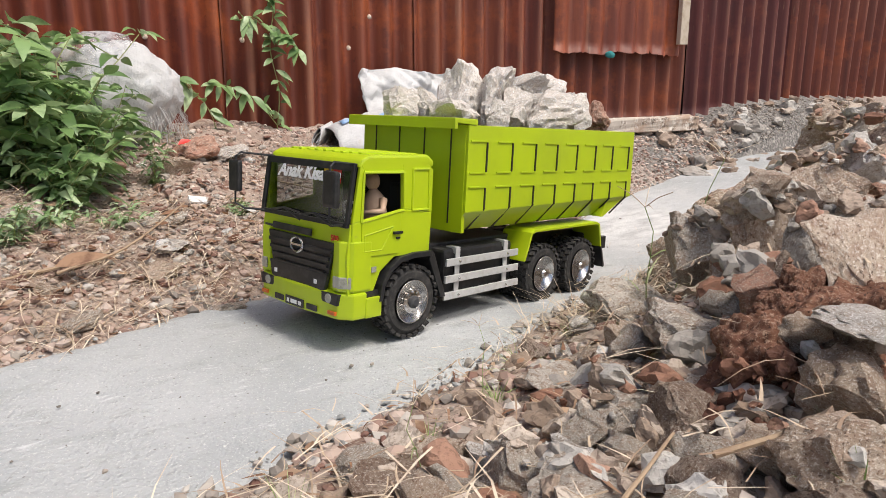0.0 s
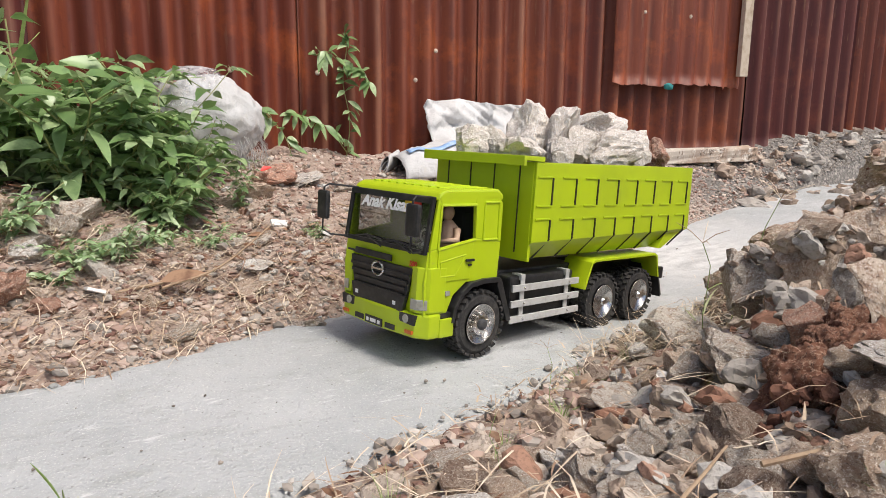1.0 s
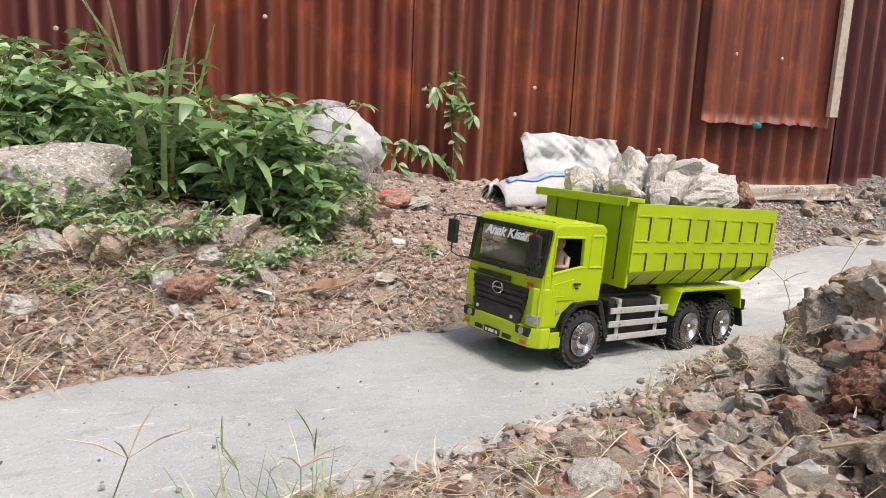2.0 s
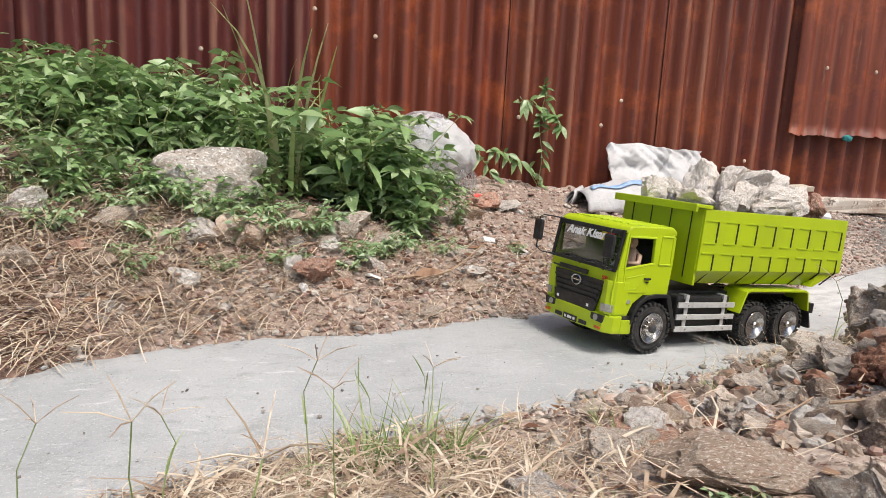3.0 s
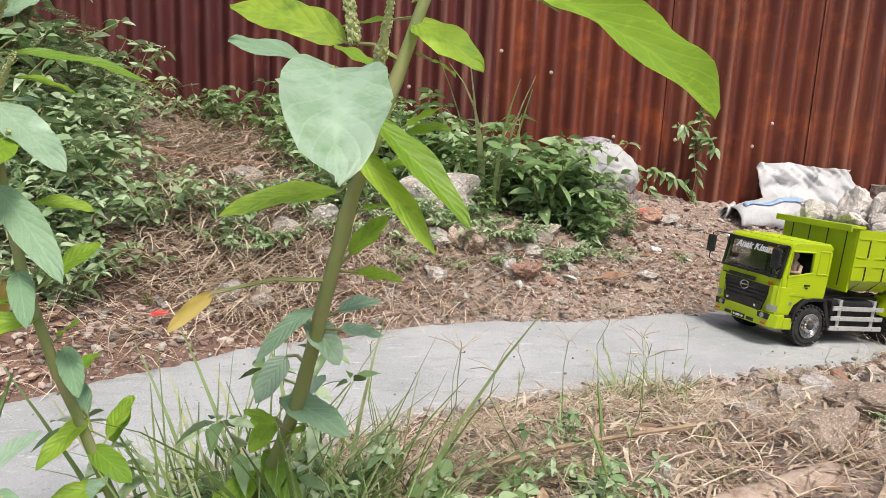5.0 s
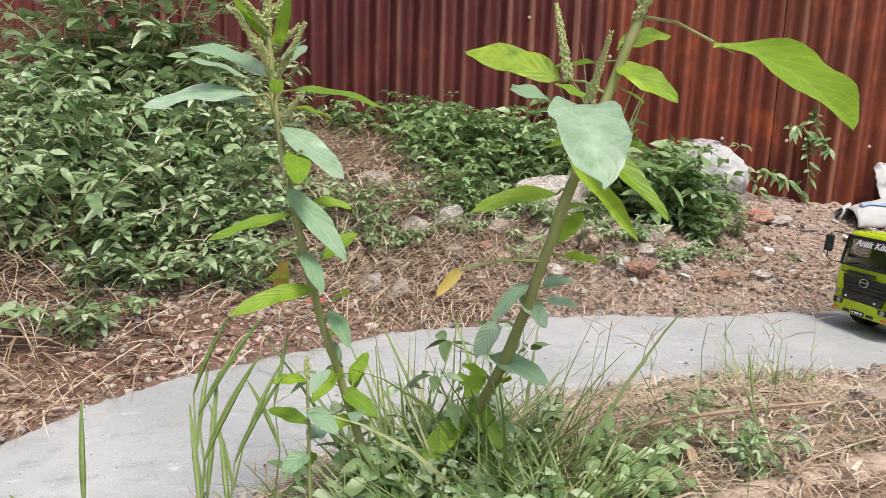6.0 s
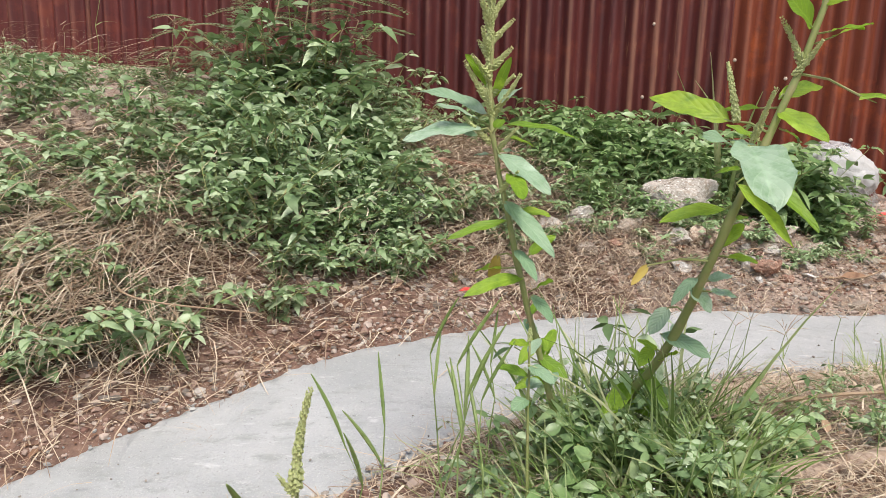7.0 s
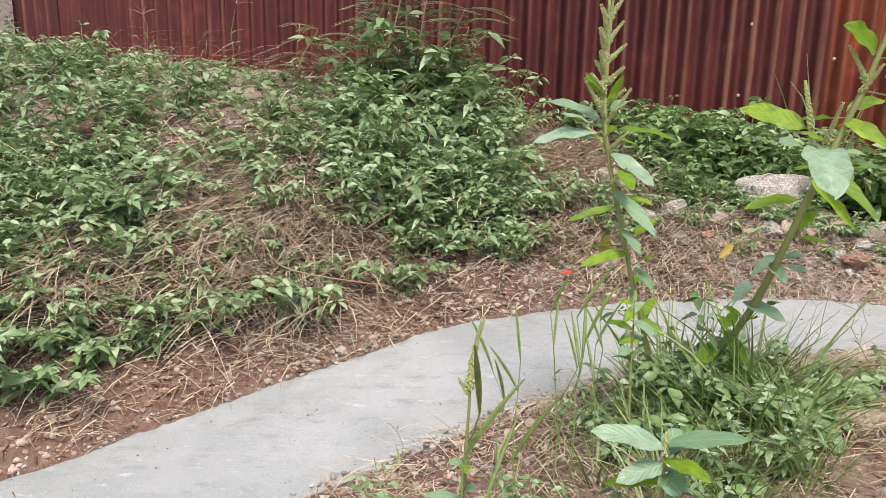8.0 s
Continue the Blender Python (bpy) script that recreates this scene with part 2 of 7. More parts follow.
TAN = make_rubble("tan_rubble", ((0.3, (0.38, 0.29, 0.22)), (0.5, (0.47, 0.375, 0.295)), (0.7, (0.56, 0.48, 0.4))), (0.64, 0.57, 0.49), (0.36, 0.24, 0.17))
WHITE_LIME = make_rubble("white_plaster", ((0.3, (0.7, 0.69, 0.67)), (0.5, (0.78, 0.77, 0.755)), (0.7, (0.84, 0.835, 0.82))), (0.86, 0.855, 0.84), (0.66, 0.63, 0.59))
DUSTY = make_rubble("earth_stained_concrete", ((0.3, (0.22, 0.155, 0.12)), (0.5, (0.3, 0.23, 0.185)), (0.7, (0.39, 0.32, 0.265))), (0.4, 0.34, 0.28), (0.18, 0.115, 0.08))
LOAD = make_rubble("load_mortar", ((0.3, (0.6, 0.55, 0.5)), (0.5, (0.7, 0.655, 0.6)), (0.7, (0.78, 0.745, 0.7))), (0.88, 0.86, 0.82), (0.66, 0.575, 0.5))
LEAF = make_leaf("weed_leaf", (0.125, 0.21, 0.075), (0.285, 0.41, 0.195), (0.5, 0.6, 0.38), 0.25, 0.36)
LEAF_BRIGHT = make_leaf("bush_leaf", (0.105, 0.19, 0.065), (0.225, 0.355, 0.125), (0.42, 0.53, 0.29), 0.25, 0.36)
LEAF_BROAD = make_broad("amaranth_leaf", (0.2, 0.36, 0.035), (0.31, 0.5, 0.04), (0.41, 0.59, 0.06), 0.52)
LEAF_GREY = make_broad("amaranth_leaf_upper_face", (0.2, 0.33, 0.18), (0.27, 0.4, 0.25), (0.36, 0.48, 0.35), 0.2)
LEAF_YELLOW = make_leaf("yellowed_leaf", (0.42, 0.3, 0.06), (0.5, 0.38, 0.09), (0.55, 0.42, 0.12), 0.3, 0.6)
GRASS = make_leaf("grass_blade", (0.14, 0.22, 0.05), (0.29, 0.4, 0.13), (0.5, 0.53, 0.29), 0.35, 0.45)
STRAW = make_leaf("dry_straw", (0.27, 0.175, 0.115), (0.52, 0.41, 0.29), (0.74, 0.64, 0.5), 0.1, 0.8)
LITTER = make_leaf("dead_leaf", (0.13, 0.06, 0.035), (0.26, 0.14, 0.08), (0.42, 0.29, 0.19), 0.1, 0.9)
STEM = make_plain("green_stem", (0.25, 0.29, 0.1), 0.6, wear=(0.36, 0.29, 0.16))
SPIKE = make_plain("flower_spike", (0.42, 0.47, 0.2), 0.8, wear=(0.55, 0.56, 0.33), scale=400, bump=0.6)
TWIG = make_plain("dry_twig", (0.36, 0.26, 0.17), 0.85, wear=(0.2, 0.12, 0.07))
SACK = make_sack()
SACK_BLUE = make_plain("blue_woven_band", (0.24, 0.38, 0.62), 0.6, wear=(0.5, 0.58, 0.7), scale=60)
FILM = make_film()
LIME, BLACK = make_lime(), make_plain("black_plastic", (0.015, 0.015, 0.016), 0.45, wear=(0.05, 0.048, 0.045), scale=60)
RUBBER = make_plain("tyre_rubber", (0.022, 0.021, 0.02), 0.85, wear=(0.085, 0.078, 0.07), scale=70, bump=0.4)
CHROME = make_plain("chrome", (0.62, 0.61, 0.6), 0.26, 1.0, wear=(0.5, 0.47, 0.43), scale=90, bump=0.05)
SILVER = make_plain("silver_bar", (0.56, 0.56, 0.55), 0.45, 0.2, wear=(0.4, 0.38, 0.35), scale=50)
GLASS = make_glass("windscreen_glass", (0.6, 0.62, 0.63), 0.1, 0.12)
LENS = make_plain("headlight_lens", (0.4, 0.41, 0.36), 0.1, 0.3, wear=(0.24, 0.24, 0.2), scale=160)
ORANGE = make_plain("orange_lamp", (0.55, 0.12, 0.02), 0.3)
WHITE = make_plain("white_print", (0.8, 0.8, 0.78), 0.5)
RED = make_plain("red_print", (0.6, 0.03, 0.02), 0.5)
YELLOW = make_plain("yellow_print", (0.7, 0.5, 0.03), 0.5)
DARK = make_plain("cab_inside", (0.05, 0.05, 0.052), 0.8)
SKIN = make_plain("beige_plastic", (0.5, 0.34, 0.24), 0.6)
WOOD = make_plain("weathered_wood", (0.5, 0.43, 0.34), 0.9, wear=(0.3, 0.22, 0.15), scale=25, bump=0.5)
BARK = make_plain("bare_log", (0.44, 0.34, 0.27), 0.85, wear=(0.2, 0.12, 0.08), scale=70, bump=0.8)
TEAL = make_plain("teal_rag", (0.02, 0.2, 0.2), 0.8)
BLUE = make_plain("blue_film", (0.15, 0.2, 0.5), 0.4)


# ---------------------------------------------------------------- mesh helpers
def mesh(name, verts, faces, material, smooth=False):
    me = bpy.data.meshes.new(name)
    me.from_pydata([tuple(v) for v in verts], [], [tuple(f) for f in faces])
    me.materials.append(material)
    if smooth:
        me.shade_smooth()
    return me


def part(name, bm, material, parent, label="", smooth=False):
    """Links a bmesh (or a mesh) as one object under a thing or a part."""
    if isinstance(bm, bpy.types.Mesh):
        me = bm
    else:
        me = bpy.data.meshes.new(name)
        bm.to_mesh(me)
        bm.free()
        me.materials.append(material)
        if smooth:
            me.shade_smooth()
    ob = new(name, me)
    ob.parent = parent
    return tagged(ob, label)


def thing(name, m, label, category, group="", kind=""):
    ob = new(name)
    ob.empty_display_size = 0.02
    ob.matrix_world = m
    return tagged(ob, label, category, group, kind)


def add_box(bm, x0, x1, y0, y1, z0, z1, bevel=0.0, shear=None):
    """A box with bevelled edges; shear moves its top by (dx, dy)."""
    g = bmesh.ops.create_cube(bm, size=1.0)["verts"]
    for v in g:
        top = v.co.z > 0
        v.co = Vector((x0 + (v.co.x + 0.5) * (x1 - x0), y0 + (v.co.y + 0.5) * (y1 - y0), z0 + (v.co.z + 0.5) * (z1 - z0)))
        if shear and top:
            v.co.x += shear[0]
            v.co.y += shear[1]
    if bevel:
        edges = list({e for v in g for e in v.link_edges})
        bmesh.ops.bevel(bm, geom=edges, offset=bevel, segments=2, affect="EDGES", profile=0.6)
    return bm


def box_mesh(*args, **kw):
    return add_box(bmesh.new(), *args, **kw)


def add_prism(bm, outline, a, b, axis="y", bevel=0.0):
    """A closed outline, drawn in the two other axes, pulled from a to b along axis."""
    def place(u, v, w):
        return {"y": (u, w, v), "x": (w, u, v), "z": (u, v, w)}[axis]
    lo = [bm.verts.new(place(u, v, a)) for u, v in outline]
    hi = [bm.verts.new(place(u, v, b)) for u, v in outline]
    n = len(outline)
    fs = [bm.faces.new(lo), bm.faces.new(hi)]
    fs += [bm.faces.new((lo[i], lo[(i + 1) % n], hi[(i + 1) % n], hi[i])) for i in range(n)]
    bmesh.ops.recalc_face_normals(bm, faces=fs)
    if bevel:
        bmesh.ops.bevel(bm, geom=list({e for f in fs for e in f.edges}), offset=bevel, segments=2, affect="EDGES", profile=0.6)
    return bm


def add_tube(bm, points, radii, sides=6, cap=True):
    pts = [Vector(p) for p in points]
    if isinstance(radii, (int, float)):
        radii = [radii] * len(pts)
    rings = []
    up = Vector((0.13, 0.29, 0.95))
    for i, p in enumerate(pts):
        d = (pts[min(i + 1, len(pts) - 1)] - pts[max(i - 1, 0)]).normalized()
        a = d.cross(up)
        a = a.normalized() if a.length > 1e-4 else Vector((1, 0, 0))
        c = d.cross(a)
        rings.append([bm.verts.new(p + radii[i] * (math.cos(k * 2 * math.pi / sides) * a + math.sin(k * 2 * math.pi / sides) * c)) for k in range(sides)])
    for r, q in zip(rings, rings[1:]):
        for k in range(sides):
            bm.faces.new((r[k], r[(k + 1) % sides], q[(k + 1) % sides], q[k]))
    if cap:
        bm.faces.new(list(reversed(rings[0])))
        bm.faces.new(rings[-1])
    return bm


def add_lathe(bm, profile, sides=24, axis="y"):
    """Turns a profile of (along, radius) about the axis."""
    rings = []
    for w, r in profile:
        ring = []
        for k in range(sides):
            a = 2 * math.pi * k / sides
            u, v = r * math.cos(a), r * math.sin(a)
            ring.append(bm.verts.new({"y": (u, w, v), "z": (u, v, w), "x": (w, u, v)}[axis]))
        rings.append(ring)
    fs = []
    for p, q in zip(rings, rings[1:]):
        for k in range(sides):
            fs.append(bm.faces.new((p[k], p[(k + 1) % sides], q[(k + 1) % sides], q[k])))
    fs += [bm.faces.new(rings[0]), bm.faces.new(rings[-1])]
    bmesh.ops.recalc_face_normals(bm, faces=fs)
    return bm


# ---------------------------------------------------------------- the lie of the land
def lattice(x, y, scale, seed):
    """Smooth value noise from -1 to 1 for arrays."""
    x, y = np.asarray(x, float) * scale + seed * 17.31, np.asarray(y, float) * scale - seed * 9.7
    ix, iy = np.floor(x).astype(np.int64), np.floor(y).astype(np.int64)
    fx, fy = x - ix, y - iy
    fx, fy = fx * fx * (3 - 2 * fx), fy * fy * (3 - 2 * fy)

    def h(a, b):
        n = (a * 374761393 + b * 668265263 + seed * 144665) & 0x7FFFFFFF
        n = ((n ^ (n >> 13)) * 1274126177) & 0x7FFFFFFF
        return ((n ^ (n >> 16)) & 0xFFFF) / 32767.5 - 1

    return (h(ix, iy) * (1 - fx) + h(ix + 1, iy) * fx) * (1 - fy) + (h(ix, iy + 1) * (1 - fx) + h(ix + 1, iy + 1) * fx) * fy


ROAD_LINE = [  # centre x, y, height, half width
    (-5.6, -5.0, -0.6, 0.2), (-4.3, -3.5, -0.57, 0.2), (-3.2, -2.2, -0.5, 0.2), (-2.3, -1.15, -0.33, 0.2), (-1.58, -0.35, -0.2, 0.2), (-1.33, -0.09, -0.13, 0.205), (-1.16, 0.08, -0.085, 0.21),
    (-0.965, 0.265, -0.03, 0.21), (-0.745, 0.44, -0.004, 0.2), (-0.512, 0.572, 0.006, 0.198), (-0.25, 0.68, 0.01, 0.198),
    (-0.037, 0.71, 0.01, 0.182), (0.249, 0.812, 0.006, 0.188), (0.53, 0.945, -0.012, 0.18), (0.87, 1.07, -0.04, 0.172),
    (1.25, 1.22, -0.03, 0.16), (1.8, 1.4, 0.02, 0.14), (2.5, 1.5, 0.06, 0.13), (3.6, 1.5, 0.06, 0.13), (5.0, 1.5, 0.06, 0.13), (6.6, 1.5, 0.06, 0.13)]


def spline(rows, steps):
    p = np.array(rows, float)
    p = np.vstack([2 * p[0] - p[1], p, 2 * p[-1] - p[-2]])
    out = []
    for i in range(1, len(p) - 2):
        for t in np.linspace(0, 1, steps, endpoint=False):
            a, b, c, d = p[i - 1], p[i], p[i + 1], p[i + 2]
            out.append(0.5 * (2 * b + (c - a) * t + (2 * a - 5 * b + 4 * c - d) * t * t + (3 * b - a - 3 * c + d) * t ** 3))
    return np.array(out + [p[-2]])


LINE = spline(ROAD_LINE, 7)


def by_road(x, y):
    """For arrays: how far outside the road's edge (negative on it), which side (1: towards the fence), and the road's height there."""
    x, y = np.atleast_1d(np.asarray(x, float)), np.atleast_1d(np.asarray(y, float))
    best = np.full(x.shape, 1e9)
    side, z, hw = np.ones(x.shape), np.zeros(x.shape), np.zeros(x.shape)
    for a, b in zip(LINE, LINE[1:]):
        d = b[:2] - a[:2]
        t = np.clip(((x - a[0]) * d[0] + (y - a[1]) * d[1]) / (d @ d), 0, 1)
        ox, oy = x - a[0] - t * d[0], y - a[1] - t * d[1]
        r = np.hypot(ox, oy)
        near = r < best
        best = np.where(near, r, best)
        side = np.where(near, np.sign(d[0] * oy - d[1] * ox), side)
        z, hw = np.where(near, a[2] + t * (b[2] - a[2]), z), np.where(near, a[3] + t * (b[3] - a[3]), hw)
    return best - hw, side, z


def smooth(v, a, b):
    t = np.clip((v - a) / (b - a), 0, 1)
    return t * t * (3 - 2 * t)


def land(x, y):
    """The ground's height, for arrays."""
    x, y = np.atleast_1d(np.asarray(x, float)), np.atleast_1d(np.asarray(y, float))
    d, side, zr = by_road(x, y)
    e = np.maximum(d, 0)
    flat = np.interp(e, (0, 0.1, 0.2, 0.3, 0.5, 0.75, 1.2), (0, 0.042, 0.085, 0.108, 0.13, 0.165, 0.18))
    hill = np.interp(e, (0, 0.1, 0.2, 0.3, 0.5, 0.7, 1.0, 1.5, 2.3, 4), (0, 0.06, 0.12, 0.175, 0.24, 0.28, 0.335, 0.46, 0.58, 0.6))
    w = smooth(-x, -0.12, 0.6)
    bank = flat * (1 - w) + hill * w + 0.09 * smooth(-x, 1.0, 1.6) * smooth(e, 0.1, 0.5)
    near = np.interp(e, (0, 0.1, 0.2, 0.3, 0.45, 0.8, 2.0), (0, 0.022, 0.05, 0.085, 0.1, 0.1, 0.08))
    rise = np.where(side > 0, bank, near)
    level = np.where(x > 0.2, 0.01 + 0.04 * smooth(x, 0.9, 1.8), zr * (1 - 0.8 * smooth(e, 0.3, 1.4)))
    drop = zr + (level - zr) * smooth(e, 0.0, 0.14)
    drop = np.where(x > 0.2, drop, zr * (1 - 0.8 * smooth(e, 0.3, 1.4)))
    z = drop + rise
    # the tipped rubble beside the road, and gravel heaped against the fence
    ax, ay, bx, by = 0.5, 0.36, 1.7, 0.82
    t = np.clip(((x - ax) * (bx - ax) + (y - ay) * (by - ay)) / ((bx - ax) ** 2 + (by - ay) ** 2), 0, 1)
    r = np.hypot(x - ax - t * (bx - ax), y - ay - t * (by - ay))
    z += np.where(side > 0, 0, 1) * (0.055 + 0.1 * t) * np.exp(-(r / 0.17) ** 2) * smooth(e, 0.0, 0.12)
    z += np.where(side > 0, 1, 0) * smooth(x, 1.9, 2.6) * smooth(y, 1.45, 1.75) * 0.12
    z += np.where(side > 0, 1, 0) * 0.045 * smooth(y, 1.35, 1.7) * smooth(x, -0.05, 0.15) * (1 - smooth(x, 1.0, 1.5))
    rough = smooth(d, -0.01, 0.06)
    z += rough * (0.014 * lattice(x, y, 6, 1) + 0.007 * lattice(x, y, 17, 2) + 0.0045 * lattice(x, y, 45, 3) + 0.002 * lattice(x, y, 110, 4))
    return np.where(d < 0, zr - 0.012 * smooth(-d, 0.0, 0.02), z)


def ground_at(x, y):
    return float(land(x, y)[0])


def graded(lo, hi, step, reach):
    """Even steps from lo to hi, then ever longer ones out to reach on both ends."""
    out, s = [hi], step
    while out[-1] < reach:
        s *= 1.22
        out.append(out[-1] + s)
    head, s = [lo], step
    while head[-1] > -reach:
        s *= 1.22
        head.append(head[-1] - s)
    return np.array(head[::-1] + list(np.arange(lo + step, hi - step / 2, step)) + out)


def build_ground():
    xs, ys = graded(-2.7, 2.6, 0.018, 90), graded(-0.75, 1.9, 0.018, 90)
    gx, gy = np.meshgrid(xs, ys)
    z = land(gx.ravel(), gy.ravel())
    far = np.hypot(gx.ravel(), gy.ravel())
    z = z * (1 - smooth(far, 5, 20)) + 0.1 * smooth(far, 5, 20)
    n, m = len(xs), len(ys)
    i = np.arange(n * m).reshape(m, n)
    faces = np.stack([i[:-1, :-1], i[:-1, 1:], i[1:, 1:], i[1:, :-1]], -1).reshape(-1, 4)
    me = mesh("ground", np.stack([gx.ravel(), gy.ravel(), z], 1).tolist(), faces.tolist(), SOIL, True)
    return tagged(new("ground", me), "reddish brown stony soil bank with grit", "ground", kind="structure")


def build_road():
    d = np.gradient(LINE[:, :2], axis=0)
    fine = spline(ROAD_LINE, 40)
    d = np.gradient(fine[:, :2], axis=0)
    d /= np.linalg.norm(d, axis=1)[:, None]
    nrm = np.stack([-d[:, 1], d[:, 0]], 1)
    us = np.concatenate([[-1.0, -1.0, -0.985, -0.95], np.linspace(-0.9, 0.9, 21), [0.95, 0.985, 1.0, 1.0]])
    verts = []
    s = np.arange(len(fine)) * 0.012
    left = 0.012 * lattice(s, 0 * s, 9, 5) + 0.008 * lattice(s, 0 * s, 40, 6) + 0.004 * lattice(s, 0 * s, 120, 7)
    right = 0.014 * lattice(s, 0 * s, 8, 8) + 0.009 * lattice(s, 0 * s, 35, 9) + 0.005 * lattice(s, 0 * s, 110, 10)
    for k, u in enumerate(us):
        off = u * fine[:, 3] + np.where(u > 0, left, right) * abs(u) ** 6
        x, y = fine[:, 0] + nrm[:, 0] * off, fine[:, 1] + nrm[:, 1] * off
        z = fine[:, 2] + 0.004 * lattice(x, y, 5, 11) + 0.0016 * lattice(x, y, 22, 12) + 0.0008 * lattice(x, y, 90, 13)
        z -= np.interp(abs(u), (0.88, 0.95, 0.985, 1.0), (0, 0.002, 0.005, 0.009)) - 0.004
        if k in (0, len(us) - 1):
            z = z - 0.035
        verts.append(np.stack([x, y, z], 1))
    v = np.stack(verts, 1)
    i = np.arange(v.shape[0] * v.shape[1]).reshape(v.shape[:2])
    faces = np.stack([i[:-1, :-1], i[1:, :-1], i[1:, 1:], i[:-1, 1:]], -1).reshape(-1, 4)
    me = mesh("road", v.reshape(-1, 3).tolist(), faces.tolist(), ROAD, True)
    return tagged(new("road", me), "narrow pale grey hand-laid cement track", "road", kind="structure")


build_ground()
build_road()

# ---------------------------------------------------------------- the fence of corrugated iron
PITCH = 0.075


def sheet(x0, x1, z0, z1, parent, material, y=FENCE_Y, ragged=0.01, seed=0, amp=0.0165, lean=0.0):
    n = int((x1 - x0) / (PITCH / 10)) + 1
    rows = [0, 0.03, 0.1, 0.3, 0.55, 0.8, 1.0]
    verts, faces = [], []
    rng = random.Random(seed)
    ph = 0.5 * rng.random()
    for k in range(2):
        for r in rows:
            for i in range(n):
                x = x0 + (x1 - x0) * i / (n - 1)
                low = z0 + ragged * (noise.noise((x * 14, seed * 3.1, 0)) + 0.7 * noise.noise((x * 45, seed, 2)))
                z = low + (z1 - low) * r
                w = amp * math.sin(2 * math.pi * x / PITCH + ph) + 0.006 * noise.noise((x * 3, z * 2, 4.0)) + lean * (z - z0)
                verts.append((x + 0.004 * noise.noise((z * 3, seed, 5)), y + w + k * 0.0016, z))
    m = len(rows)
    for k in range(2):
        for r in range(m - 1):
            for i in range(n - 1):
                a = (k * m + r) * n + i
                faces.append((a, a + 1, a + n + 1, a + n))
    for i in range(n - 1):
        for r in (0, m - 1):
            a = r * n + i
            faces.append((a, a + 1, a + 1 + m * n, a + m * n))
    for r in range(m - 1):
        for i in (0, n - 1):
            a = r * n + i
            faces.append((a, a + n, a + n + m * n, a + m * n))
    return part("sheet", mesh("sheet", verts, faces, material, True), material, parent)


def build_fence():
    f = thing("fence", pose(0, 0, 0), "tall fence of rusty corrugated iron sheets", "fence", kind="structure")
    cuts = [-7.4, -6.6, -5.8, -5.0, -4.2, -3.63, -3.262, -2.65, -2.07, -1.45, -0.868, -0.155, 0.45, 0.665, 0.968, 1.5, 2.1, 2.72, 3.4, 4.1, 4.8, 5.6]
    for i, (a, b) in enumerate(zip(cuts, cuts[1:])):
        base = ground_at((a + b) / 2, FENCE_Y) - 0.05
        if 0.968 <= a < 2.0:
            base = 0.17
        red = b < -0.1 or i == 16
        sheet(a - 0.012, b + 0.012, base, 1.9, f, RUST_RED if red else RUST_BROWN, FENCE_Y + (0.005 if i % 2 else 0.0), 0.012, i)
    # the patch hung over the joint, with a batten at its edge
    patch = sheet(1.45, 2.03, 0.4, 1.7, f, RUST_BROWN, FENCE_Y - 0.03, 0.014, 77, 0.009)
    patch.name = "patch_sheet"
    bm = box_mesh(1.985, 2.025, FENCE_Y - 0.065, FENCE_Y - 0.047, 0.435, 1.7, 0.002)
    part("batten", bm, WOOD, f, "pale split wooden batten")
    # the nails of the sheets
    base = bmesh.new()
    bmesh.ops.create_uvsphere(base, u_segments=8, v_segments=6, radius=0.0065, matrix=Matrix.Diagonal((1, 0.6, 1, 1)))
    nail = bpy.data.meshes.new("nail")
    base.to_mesh(nail)
    base.free()
    nail.materials.append(TAN)
    for x, z in ((0.762, 0.39), (0.486, 0.4), (0.27, 0.4), (-0.428, 0.53), (0.824, 0.47), (1.3, 0.3), (1.55, 0.62), (-0.407, 0.78), (-0.13, 0.66), (1.75, 0.62), (0.04, 0.6)):
        ob = part("nail", nail, TAN, f)
        ob.location = (x, FENCE_Y - (0.045 if 1.45 < x < 2.03 else 0.012), z)
    return f


build_fence()


# ---------------------------------------------------------------- stones
def rock_mesh(name, seed, material, level=4, cuts=12, lumpy=0.06, crumb=1.0):
    """A broken lump about 1 across: a ball cut flat on many sides, then pitted."""
    rng = random.Random(seed)
    bm = bmesh.new()
    bmesh.ops.create_icosphere(bm, subdivisions=level, radius=0.75)
    planes = []
    for _ in range(cuts):
        n = Vector((rng.gauss(0, 1), rng.gauss(0, 1), rng.gauss(0, 1))).normalized()
        planes.append((n, rng.uniform(0.34, 0.55)))
    off = Vector((seed * 1.7, seed * 0.9, seed * 2.3))
    for v in bm.verts:
        for _ in range(2):
            for n, d in planes:
                over = v.co.dot(n) - d
                if over > 0:
                    v.co -= n * over
        p = v.co
        pit = max(0.0, noise.noise(p * 9 + off) - 0.25)
        v.co = p * (1 + 4.0 * lumpy * noise.noise(p * 2.2 + off) + crumb * (0.085 * noise.noise(p * 4.5 + off) + 0.055 * noise.noise(p * 10 + off) + 0.04 * noise.noise(p * 21 + off) - 0.2 * pit))
    me = bpy.data.meshes.new(name)
    bm.to_mesh(me)
    bm.free()
    me.materials.append(material)
    return me


